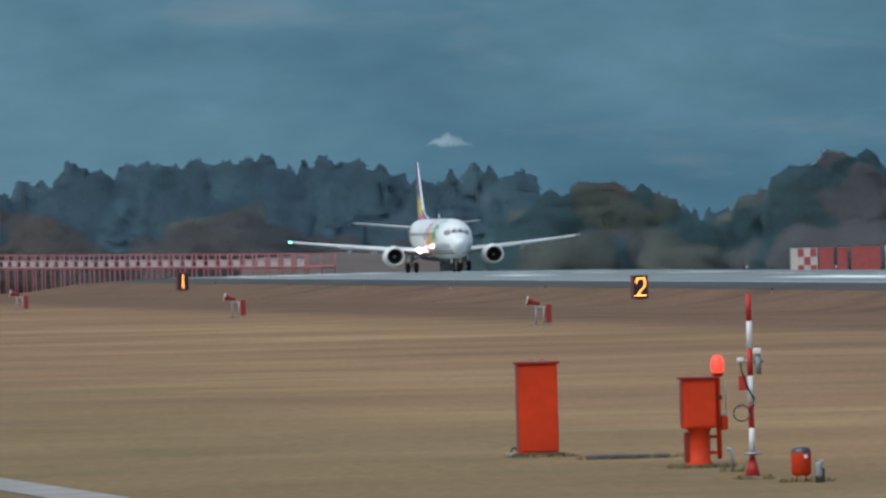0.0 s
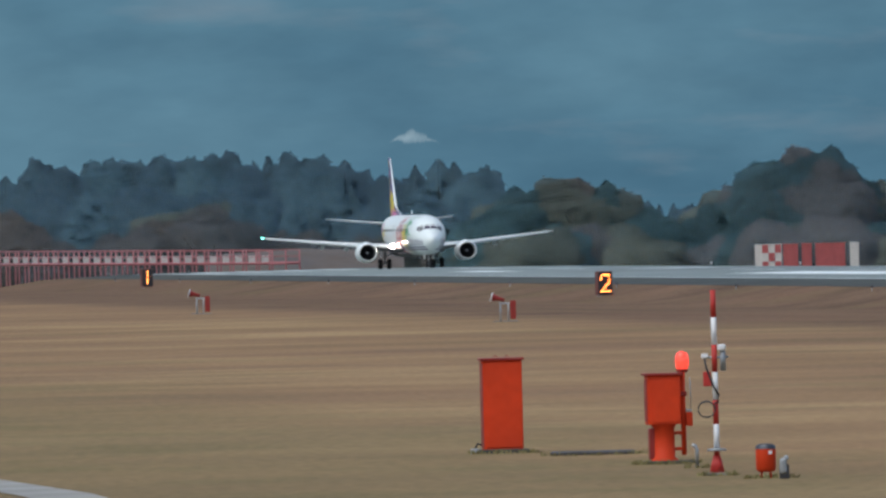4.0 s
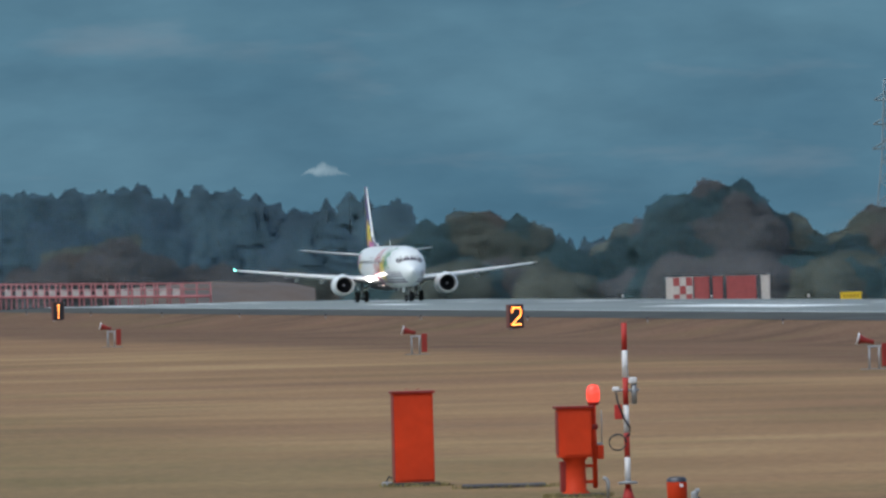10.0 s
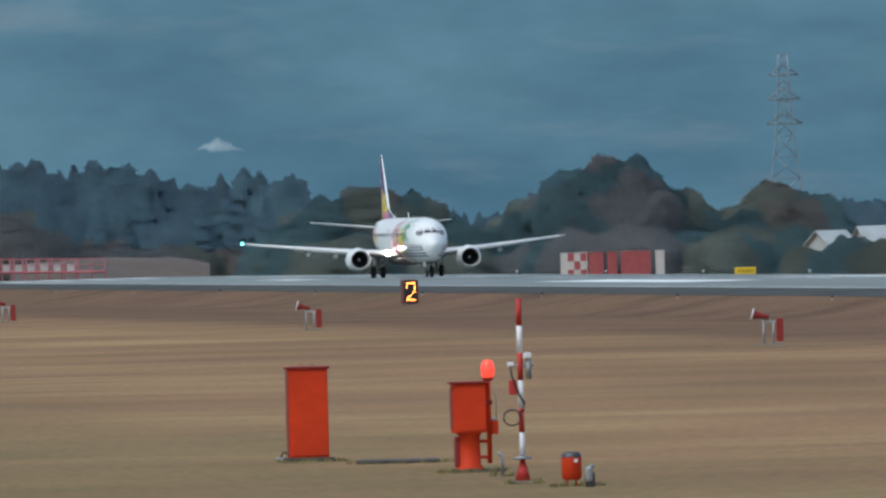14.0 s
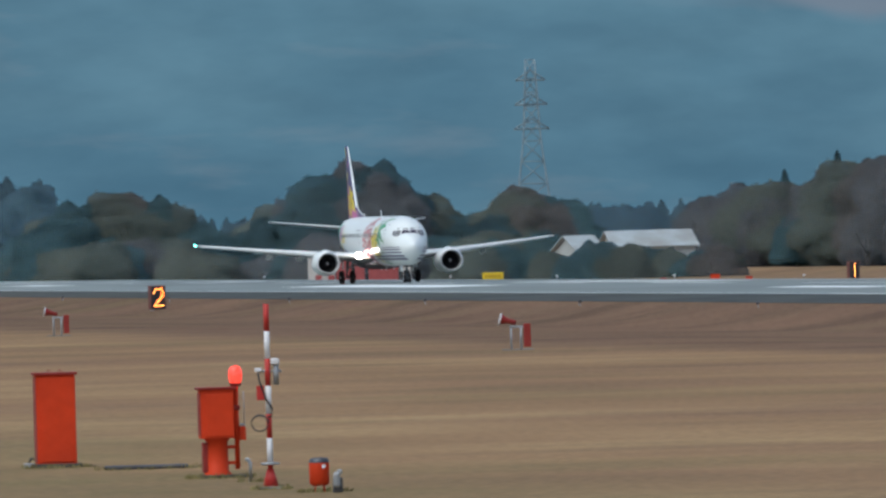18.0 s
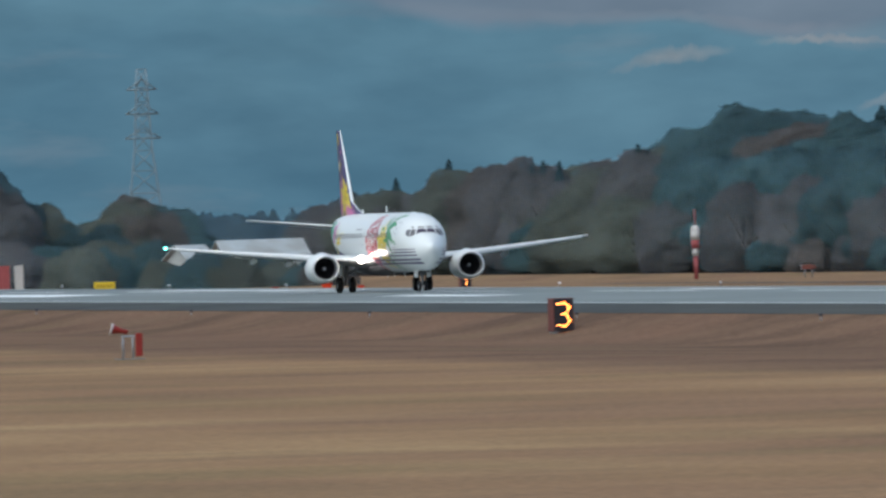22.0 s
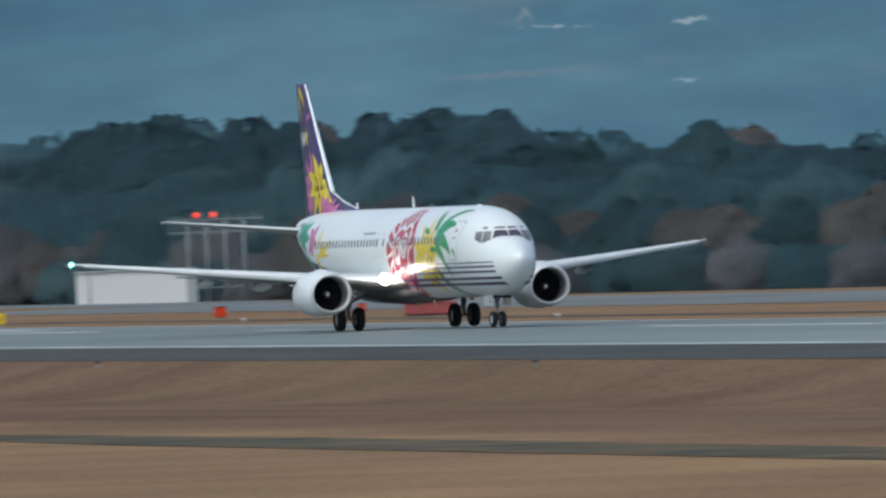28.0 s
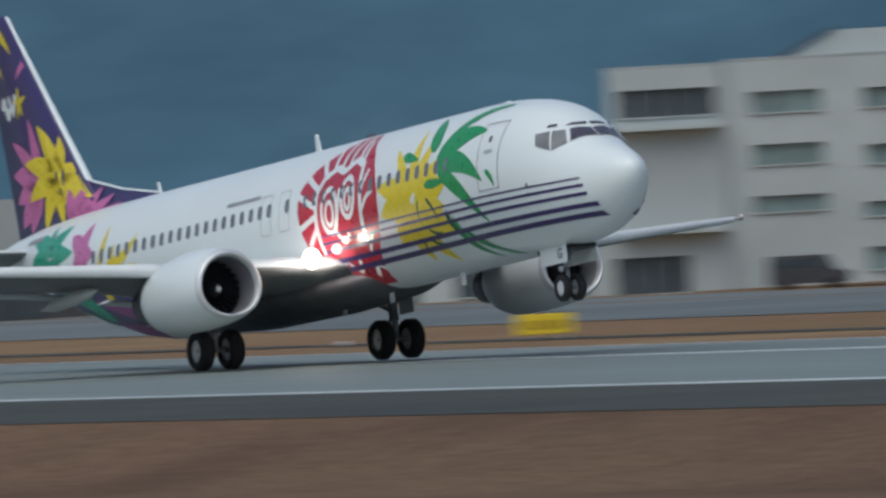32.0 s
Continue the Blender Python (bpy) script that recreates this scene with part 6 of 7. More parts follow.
# ---------------------------------------------------------------- woods and distance
def leaf_material(name, colour, vary=0.22, spread=0.10, through_leaf=0.42, gap=0.42):
    """Matt foliage: each clump and each tree a little different, with some light coming through."""
    m = material(name, colour, 0.9, vary=vary, scale=0.16, random=0.12, spec=0.03)
    nt = m.node_tree
    geo = nt.nodes.new("ShaderNodeNewGeometry")
    hsv = nt.nodes.new("ShaderNodeHueSaturation")
    rng = nt.nodes.new("ShaderNodeMapRange")
    rng.inputs["To Min"].default_value, rng.inputs["To Max"].default_value = 0.90, 1.10
    nt.links.new(geo.outputs["Random Per Island"], rng.inputs["Value"])
    p = nt.nodes["Principled BSDF"]
    src = p.inputs["Base Color"].links[0].from_socket
    nt.links.new(src, hsv.inputs["Color"])
    nt.links.new(hsv.outputs["Color"], p.inputs["Base Color"])
    # sprays of leaf and the gaps between them, at the size of a branch
    spot = nt.nodes.new("ShaderNodeTexNoise")
    spot.inputs["Scale"].default_value, spot.inputs["Detail"].default_value, spot.inputs["Roughness"].default_value = 0.75, 7, 0.65
    where = nt.nodes.new("ShaderNodeTexCoord")
    nt.links.new(where.outputs["Object"], spot.inputs["Vector"])
    tone = nt.nodes.new("ShaderNodeMapRange")
    tone.inputs["From Min"].default_value, tone.inputs["From Max"].default_value = 0.34, 0.66
    tone.inputs["To Min"].default_value, tone.inputs["To Max"].default_value = 0.98 - spread, 0.98 + spread
    nt.links.new(spot.outputs["Fac"], tone.inputs["Value"])
    both = nt.nodes.new("ShaderNodeMath")
    both.operation = "MULTIPLY"
    nt.links.new(rng.outputs["Result"], both.inputs[0])
    nt.links.new(tone.outputs["Result"], both.inputs[1])
    nt.links.new(both.outputs[0], hsv.inputs["Value"])
    glow = nt.nodes.new("ShaderNodeBsdfTranslucent")
    nt.links.new(hsv.outputs["Color"], glow.inputs["Color"])
    mixed = nt.nodes.new("ShaderNodeMixShader")
    mixed.inputs["Fac"].default_value = through_leaf
    out = nt.nodes["Material Output"]
    nt.links.new(p.outputs["BSDF"], mixed.inputs[1])
    nt.links.new(glow.outputs["BSDF"], mixed.inputs[2])
    # the many small gaps between leaves let part of the light and of what lies behind through
    gaps = nt.nodes.new("ShaderNodeBsdfTransparent")
    open_ = nt.nodes.new("ShaderNodeMixShader")
    open_.inputs["Fac"].default_value = gap
    nt.links.new(mixed.outputs["Shader"], open_.inputs[1])
    nt.links.new(gaps.outputs["BSDF"], open_.inputs[2])
    nt.links.new(open_.outputs["Shader"], out.inputs["Surface"])
    return m


# distance haze is mixed into these leaf colours, most in the cedars
CEDAR = leaf_material("hazed_cedar_foliage", (0.112, 0.190, 0.240), 0.14, 0.06)
FIR = leaf_material("hazed_fir_foliage", (0.058, 0.113, 0.135))
EVERGREEN = leaf_material("hazed_evergreen_foliage", (0.082, 0.150, 0.170))
AUTUMN = leaf_material("hazed_autumn_foliage", (0.166, 0.160, 0.157))
OLIVE = leaf_material("hazed_olive_foliage", (0.150, 0.176, 0.158))
TWIGS = leaf_material("hazed_bare_twigs", (0.166, 0.176, 0.188), gap=0.5)
CROWNS = {}


def crown_mesh(skin, sides, count, size, rng, middle, flat=0.7):
    """Foliage as one ragged mass: a skin of rings, and leaf clumps hugging it, all lit softly as a rounded head."""
    rings = len(skin) // sides
    faces = [(i * sides + j, (i + 1) * sides + j, (i + 1) * sides + (j + 1) % sides, i * sides + (j + 1) % sides) for i in range(rings - 1) for j in range(sides)]
    base = mesh_from("skin", skin, faces, True)
    lift = Vector((0, 0, 0.3))
    own = [Vector(n.vector) for n in base.vertex_normals]
    bpy.data.meshes.remove(base)
    turns = [(n * 0.14 + (Vector(p) - middle).normalized() * 0.6 + lift).normalized() for n, p in zip(own, skin)]
    verts, leafy = [], []
    soft = []
    for k in range(count):
        i, j, q, w = rng.randrange(rings - 1), rng.randrange(sides), rng.random(), rng.random()
        a, b, c, d = i * sides + j, i * sides + (j + 1) % sides, (i + 1) * sides + (j + 1) % sides, (i + 1) * sides + j
        p = (skin[a] * (1 - q) + skin[b] * q) * (1 - w) + (skin[d] * (1 - q) + skin[c] * q) * w
        out = (own[a] + own[c]).normalized()
        n = (out + Vector((rng.uniform(-0.4, 0.4), rng.uniform(-0.4, 0.4), rng.uniform(-0.4, 0.3)))).normalized()
        turn, s = rng.uniform(0, math.tau), size * rng.uniform(0.5, 1.5)
        u = n.orthogonal().normalized()
        u = u * math.cos(turn) + n.cross(u) * math.sin(turn)
        v = n.cross(u)
        p = p + out * rng.uniform(0.0, 0.6) * s
        o = len(verts)
        for x, y, z in ((-1, 0, 0), (0.1, -0.9, -0.2), (1, 0.1, 0), (-0.1, 1, -0.15)):
            verts.append(p + u * x * s + v * y * s * flat + n * z * s)
            soft.append((out * 0.12 + (p - middle).normalized() * 0.6 + lift).normalized())
        leafy += [(o, o + 1, o + 2), (o, o + 2, o + 3)]
    o = len(verts)
    me = mesh_from("crown", verts + skin, leafy + [tuple(i + o for i in f) for f in faces], True)
    turns = soft + turns
    me.normals_split_custom_set_from_vertices([tuple(t) for t in turns])
    CROWNS[me.name] = (count, sides, np.array([tuple(v) for v in verts + skin]), np.array([tuple(t) for t in turns]))
    return me


def rough_field(d, seed, bold):
    """How far the foliage stands out in a direction: boughs, branches and sprays."""
    o = Vector((seed * 7.3, seed * 3.1, 0))
    return 1 + bold * (0.36 * noise.noise(d * 1.7 + o) + 0.15 * noise.noise(d * 3.9 + o) + 0.08 * noise.noise(d * 9.5 + o))


def broadleaf(seed, tall, mat, label, spread=0.40, count=2400, size=0.33, bold=1.0):
    """A round-headed tree: an uneven head of boughs that comes down low, on a short trunk with limbs."""
    rng = random.Random(seed)
    t = thing("tree", label, "tree", group="woodland trees")
    limbs = [rod((0, 0, -0.5), (0.1, 0, tall * 0.32), 0.035 * tall, 0.025 * tall, 8)]
    for k in range(6):
        a = k * 1.05 + rng.random()
        limbs.append(rod((0.1, 0, tall * rng.uniform(0.2, 0.32)), (math.cos(a) * tall * spread * 0.5, math.sin(a) * tall * spread * 0.5, tall * rng.uniform(0.5, 0.75)), 0.014 * tall, 0.004 * tall, 5))
    part("trunk", join(*limbs), TRUNK, t)
    skin, rings, sides = [], 22, 34
    for i in range(rings):
        e = math.pi * (0.02 + 0.96 * i / (rings - 1))
        for j in range(sides):
            a = math.tau * (j + 0.5 * (i % 2)) / sides
            d = Vector((math.cos(a) * math.sin(e), math.sin(a) * math.sin(e), math.cos(e)))
            r = rough_field(d, seed, bold)
            low = max(0.0, -d.z)
            skin.append(Vector((d.x * tall * spread * r * (1 + 0.5 * low), d.y * tall * spread * r * (1 + 0.5 * low), max(0.0, tall * 0.47 + d.z * tall * 0.47 * r))))
    part("crown", crown_mesh(skin, sides, count, size, rng, Vector((0, 0, tall * 0.35))), mat, t)
    return t


def conifer(seed, tall, mat, label, wide=0.22, count=1900, size=0.28, point=0.8):
    """A cedar or fir: tiers of drooping boughs that narrow to a ragged point."""
    rng = random.Random(seed)
    t = thing("tree", label, "tree", group="woodland trees")
    part("trunk", rod((0, 0, -0.5), (0, 0, tall * 0.97), 0.02 * tall, 0.002 * tall, 7), TRUNK, t)
    skin, rings, sides = [], 34, 20
    for i in range(rings):
        q = 1 - i / (rings - 1)
        for j in range(sides):
            a = math.tau * (j + 0.5 * (i % 2)) / sides
            d = Vector((math.cos(a), math.sin(a), q * 5.0))
            tier = 0.78 + 0.34 * ((1 - q) * 7.5 + 0.8 * noise.noise(Vector((d.x, d.y, seed)))) % 0.34
            r = tall * wide * (1 - q) ** point * (tier + 0.42 * noise.noise(d * 1.6 + Vector((seed * 5.0, 0, 0))) + 0.2 * noise.noise(d * 4.1 + Vector((0, seed * 5.0, 0))))
            skin.append(Vector((d.x * r, d.y * r, tall * q)))
    part("crown", crown_mesh(skin, sides, count, size, rng, Vector((0, 0, tall * 0.2)), 0.6), mat, t)
    return t


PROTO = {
    "cedar": [conifer(s, 20, CEDAR, "tall cedar in the far wood, hazed blue-grey", w, point=q) for s, w, q in ((1, 0.24, 0.8), (2, 0.20, 0.7), (3, 0.27, 0.65))],
    "pine": [broadleaf(s, 18, CEDAR, "round-headed pine in the far wood, hazed blue-grey", 0.27, size=0.32) for s in (4, 5)],
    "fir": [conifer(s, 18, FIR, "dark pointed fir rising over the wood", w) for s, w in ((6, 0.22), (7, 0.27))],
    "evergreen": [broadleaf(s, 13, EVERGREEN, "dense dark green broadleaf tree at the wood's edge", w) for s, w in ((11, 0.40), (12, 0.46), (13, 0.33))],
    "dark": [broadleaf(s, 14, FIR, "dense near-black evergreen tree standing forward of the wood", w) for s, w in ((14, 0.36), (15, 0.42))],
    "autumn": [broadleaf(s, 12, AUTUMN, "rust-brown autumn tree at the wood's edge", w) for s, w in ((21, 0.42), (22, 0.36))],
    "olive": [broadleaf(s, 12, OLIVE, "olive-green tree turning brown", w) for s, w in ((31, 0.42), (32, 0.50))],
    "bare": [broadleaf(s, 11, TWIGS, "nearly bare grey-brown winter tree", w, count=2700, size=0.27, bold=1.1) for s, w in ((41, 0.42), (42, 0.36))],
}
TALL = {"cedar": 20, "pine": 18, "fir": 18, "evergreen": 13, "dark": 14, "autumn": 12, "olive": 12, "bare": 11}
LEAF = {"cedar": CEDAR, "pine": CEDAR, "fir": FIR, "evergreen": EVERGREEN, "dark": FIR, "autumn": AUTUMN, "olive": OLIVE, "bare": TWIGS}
USED = set()
WOODS = {}
tree_rng = random.Random(7)


def plant(kind, turn, el, distance, wide=1.0, joined=False):
    """A tree whose top stands at an elevation seen from the tripod; a joined one becomes part of the wood behind."""
    p = bearing(turn, distance)
    base = ground_z(p.x, p.y) - 0.2
    k = tree_rng.randrange(len(PROTO[kind]))
    src = PROTO[kind][k]
    scale = max(3.0, height(el, distance) - base) / TALL[kind]
    spin = tree_rng.uniform(0, 360)
    s = max(scale * tree_rng.uniform(0.9, 1.12) * wide, 0.5)
    if joined:
        WOODS.setdefault(kind, []).append((k, p.x, p.y, base, radians(spin), s, scale))
        return
    m = pose(p.x, p.y, base, 0, 0, spin)
    if (kind, k) in USED:
        ob = copy_thing(src, m)
    else:
        USED.add((kind, k))
        ob = src
        ob.matrix_basis = m
    ob.scale = (s, s, scale)


def close_woods():
    """The joined trees: crowns of the same growth, thinned, as one sheet of foliage a kind."""
    for kind, rows in WOODS.items():
        verts, turns, faces, count = [], [], [], 0
        for k, x, y, z, a, s, tall in rows:
            crown = [o for o in PROTO[kind][k].children if o.name.startswith("crown")][0].data
            leafy, sides, co, nm = CROWNS[crown.name]
            leafy *= 4
            tuft = co[:leafy].reshape(-1, 4, 3)[:: 5]
            mid = tuft.mean(axis=1, keepdims=True)
            tuft = (mid + (tuft - mid) * 1.4).reshape(-1, 3)
            shape = np.concatenate([tuft, co[leafy:]])
            way = np.concatenate([nm[:leafy].reshape(-1, 4, 3)[:: 5].reshape(-1, 3), nm[leafy:]])
            c, q = math.cos(a), math.sin(a)
            verts.append(np.stack([x + s * (shape[:, 0] * c - shape[:, 1] * q), y + s * (shape[:, 0] * q + shape[:, 1] * c), z + tall * shape[:, 2]], 1))
            turns.append(np.stack([way[:, 0] * c - way[:, 1] * q, way[:, 0] * q + way[:, 1] * c, way[:, 2]], 1))
            for o in range(count, count + len(tuft), 4):
                faces += [(o, o + 1, o + 2), (o, o + 2, o + 3)]
            o = count + len(tuft)
            faces += [(o + i * sides + j, o + (i + 1) * sides + j, o + (i + 1) * sides + (j + 1) % sides, o + i * sides + (j + 1) % sides) for i in range((len(shape) - len(tuft)) // sides - 1) for j in range(sides)]
            count += len(shape)
        me = mesh_from("wood", np.concatenate(verts).tolist(), faces, True)
        me.normals_split_custom_set_from_vertices(np.concatenate(turns).tolist())
        single("woodland_" + kind, me, LEAF[kind], f"dense {kind} foliage of the wood behind the airfield", "woodland", kind="stuff")


def skyline(pairs, distance, kinds, step, jitter=0.02, rows=1, deep=60.0, wide=1.0, joined=False):
    """A belt of trees whose tops follow an outline of (bearing, elevation), some of them lower."""
    az = [p[0] for p in pairs]
    el = [p[1] for p in pairs]
    for row in range(rows):
        a = az[0] + tree_rng.uniform(0, step)
        while a < az[-1]:
            d = (distance(a) if callable(distance) else distance) + row * deep + tree_rng.uniform(-deep, deep) * 0.35
            e = float(np.interp(a, az, el)) - tree_rng.random() ** 1.5 * jitter * 3
            plant(tree_rng.choice(kinds(a) if callable(kinds) else kinds), a, e, d, wide, joined or row > 0)
            a += step * tree_rng.uniform(0.6, 1.4)


def belt(a):
    """Distance of the wood's edge, which runs along the airfield."""
    return (250 + 168.7) / math.sin(radians(a))


# cedars and pines far off beyond the runway's start, with brown trees before them
CEDARS = [(4.6, 0.15), (5.13, 0.18), (5.43, 0.27), (5.9, 0.28), (6.26, 0.30), (6.6, 0.27), (6.73, 0.23), (7.03, 0.24), (7.19, 0.23), (7.26, 0.12)]
skyline([(a, e + 0.005) for a, e in CEDARS], 2750, ["cedar", "pine", "pine", "cedar"], 0.085, 0.026, wide=1.25)
skyline([(a, e - 0.018) for a, e in CEDARS], 2800, ["pine", "cedar"], 0.07, 0.02, wide=1.4, joined=True)
skyline([(a, e - 0.11) for a, e in CEDARS], 2700, ["pine", "cedar"], 0.08, 0.02, wide=1.4, joined=True)
skyline([(4.6, 0.02), (5.2, 0.12), (5.35, 0.04), (5.6, -0.02), (5.8, 0.06), (6.0, 0.12), (6.3, 0.10), (6.45, 0.0), (6.6, -0.06), (7.2, -0.06)], 2350, ["autumn", "bare", "bare", "pine", "olive"], 0.11, 0.03, wide=1.3)
# broadleaf clumps in the middle
CLUMPS = [(7.2, 0.07), (7.4, 0.13), (7.55, 0.155), (7.66, 0.15), (7.76, 0.12), (7.86, 0.02), (8.03, 0.01), (8.19, 0.05), (8.28, 0.10), (8.44, 0.19), (8.57, 0.215), (8.68, 0.18), (8.8, 0.10), (8.92, 0.05), (9.12, 0.10), (9.3, 0.10), (9.4, 0.05)]
skyline(CLUMPS, 2250, ["olive", "evergreen", "autumn", "evergreen", "bare"], 0.075, 0.022, wide=1.1)
skyline([(a, e - 0.03) for a, e in CLUMPS], 2300, ["evergreen", "olive"], 0.07, 0.02, wide=1.3, joined=True)
skyline([(a, min(e - 0.1, -0.03)) for a, e in CLUMPS], 2200, ["evergreen", "olive", "evergreen", "bare"], 0.10, 0.02, wide=1.4, joined=True)
for a, e, kind in ((8.50, 0.235, "bare"), (8.58, 0.228, "evergreen"), (7.58, 0.17, "autumn"), (9.22, 0.13, "autumn"), (9.13, 0.11, "olive")):
    plant(kind, a, e, 2240)
skyline([(7.78, 0.055), (8.2, 0.05)], 2900, ["pine", "cedar"], 0.06, 0.01, wide=1.5, joined=True)
skyline([(9.3, 0.055), (9.6, 0.06), (9.95, 0.065)], 2950, ["pine", "cedar"], 0.06, 0.01, wide=1.5, joined=True)
skyline([(9.3, -0.10), (9.6, -0.105), (10.0, -0.10)], 1940, ["evergreen", "autumn", "olive"], 0.06, 0.014, wide=1.1)
# where the long wood begins: bare brown heads, with firs rising out of them
skyline([(9.86, 0.03), (10.05, 0.11), (10.23, 0.15), (10.41, 0.17), (10.55, 0.19), (10.7, 0.25), (10.85, 0.19), (10.97, 0.20), (11.2, 0.25), (11.42, 0.25)], belt, ["bare", "autumn", "bare", "olive"], 0.075, 0.016, wide=1.2)
skyline([(9.86, -0.03), (10.3, 0.08), (10.7, 0.14), (11.42, 0.18)], lambda a: belt(a) + 45, ["bare", "evergreen", "evergreen"], 0.07, 0.015, wide=1.3, joined=True)
for a, e in ((10.25, 0.165), (10.465, 0.235), (10.80, 0.205), (10.845, 0.215), (10.91, 0.215), (11.18, 0.25), (11.23, 0.27)):
    plant("fir", a, e, belt(a) - 12, 0.85)
skyline([(9.86, -0.10), (10.3, -0.02), (10.5, 0.0), (10.85, -0.02)], lambda a: belt(a) - 40, ["bare", "evergreen", "bare", "olive"], 0.12, 0.02, wide=1.4)
skyline([(10.82, -0.01), (10.95, 0.06), (11.15, 0.08), (11.3, 0.06), (11.46, 0.0)], lambda a: belt(a) - 55, ["olive"], 0.10, 0.008, wide=1.25)
# the long wood along the airfield
WOOD = [(11.43, 0.28), (11.46, 0.36), (11.64, 0.41), (11.95, 0.41), (12.3, 0.395), (12.73, 0.43), (13.25, 0.42), (13.57, 0.35), (13.87, 0.38), (14.1, 0.38), (14.49, 0.385), (14.94, 0.43), (15.17, 0.385), (15.46, 0.36), (15.78, 0.39),
        (16.07, 0.41), (16.5, 0.31), (16.98, 0.33), (17.33, 0.33), (17.78, 0.26), (18.37, 0.21), (18.92, 0.19), (19.02, 0.28), (19.15, 0.30), (19.31, 0.28), (19.37, 0.19), (19.88, 0.15), (20.1, 0.16), (20.38, 0.10),
        (20.55, 0.16), (20.9, 0.16), (21.21, 0.16), (21.6, 0.08), (21.8, 0.03), (22.4, 0.0), (23.0, -0.06), (23.9, -0.05), (24.3, -0.10), (25.1, -0.18)]
skyline([(p, e - 0.004) for p, e in WOOD], lambda a: belt(a) + 40, lambda a: (["evergreen"] if a < 14.3 else ["dark"]) * 14 + ["fir", "fir", "autumn"], 0.14, 0.016, wide=1.2)
skyline([(p, e - 0.035) for p, e in WOOD], lambda a: belt(a) + 85, lambda a: ["evergreen"] if a < 14.3 else ["dark"], 0.15, 0.01, wide=1.4, joined=True)
skyline([(p, e - 0.12) for p, e in WOOD if p < 21.5], lambda a: belt(a) - 15, lambda a: ["evergreen", "evergreen", "evergreen", "dark"] if a < 14.3 else ["dark", "dark", "dark", "dark", "evergreen"], 0.13, 0.03, wide=1.3, joined=True)
# the growth along its foot: brown stretches, a dark stand that comes forward, single tan and rust heads
for a0, a1, up, kinds in ((11.44, 12.70, 0.12, ["bare", "autumn", "bare"]), (12.74, 13.40, 0.33, ["dark"]), (13.42, 14.45, 0.05, ["bare", "autumn", "bare"]), (14.45, 15.40, 0.02, ["bare", "dark", "dark"]),
                          (15.42, 16.20, 0.10, ["autumn", "bare", "dark"]), (16.20, 17.60, 0.03, ["dark", "autumn", "dark", "dark"]), (17.66, 18.20, 0.10, ["bare", "autumn"]), (18.20, 20.0, 0.0, ["dark", "dark", "dark", "autumn"]),
                          (20.0, 20.85, 0.06, ["bare", "autumn"]), (20.85, 23.0, -0.08, ["evergreen", "olive", "bare"]), (23.0, 25.1, -0.16, ["evergreen", "olive"])):
    skyline([(a0, up - 0.02), ((a0 + a1) / 2, up + 0.01), (a1, up - 0.02)], lambda a: belt(a) - 60, kinds, 0.17, 0.022, wide=1.3)
skyline([(p, min(e * 0.15 - 0.16, -0.1)) for p, e in WOOD], lambda a: belt(a) - 80, lambda a: ["evergreen", "autumn", "bare", "bare"] if a < 14.4 else ["dark", "dark", "evergreen", "bare"], 0.16, 0.012, wide=1.5, joined=True)
for a, e, kind in ((15.30, 0.40, "autumn"), (15.36, 0.395, "autumn"), (16.1, 0.24, "autumn"), (17.42, 0.18, "autumn"), (18.8, 0.13, "autumn"), (19.7, 0.10, "autumn"), (19.78, 0.09, "autumn"), (17.05, 0.335, "autumn")):
    plant(kind, a, e, belt(a) + (62 if e > 0.3 else 10))


# single brown trees and a hedge before the hangars, and a dark tree beside the office block
skyline([(23.6, -0.20), (24.2, -0.16), (24.9, -0.19), (25.3, -0.22), (26.2, -0.24)], lambda a: belt(a) - 10, ["autumn", "evergreen", "bare"], 0.12, 0.01, wide=1.3, joined=True)
skyline([(27.7, -0.25), (28.2, -0.22)], 980, ["evergreen", "autumn"], 0.1, 0.01, wide=1.2, joined=True)
for a, e, kind, w in ((24.26, -0.09, "autumn", 0.9), (24.40, -0.10, "autumn", 1.0), (24.53, -0.085, "autumn", 0.9), (24.68, -0.13, "bare", 0.9), (25.13, -0.17, "autumn", 0.8), (25.31, -0.06, "autumn", 0.72), (25.62, -0.03, "autumn", 0.55),
                      (25.68, 0.045, "autumn", 0.55), (25.76, -0.02, "autumn", 0.6), (25.85, -0.145, "olive", 0.95), (28.06, 0.0, "evergreen", 0.5), (28.0, -0.12, "evergreen", 0.7)):
    plant(kind, a, e, 940 if a < 27 else 885, w)


close_woods()


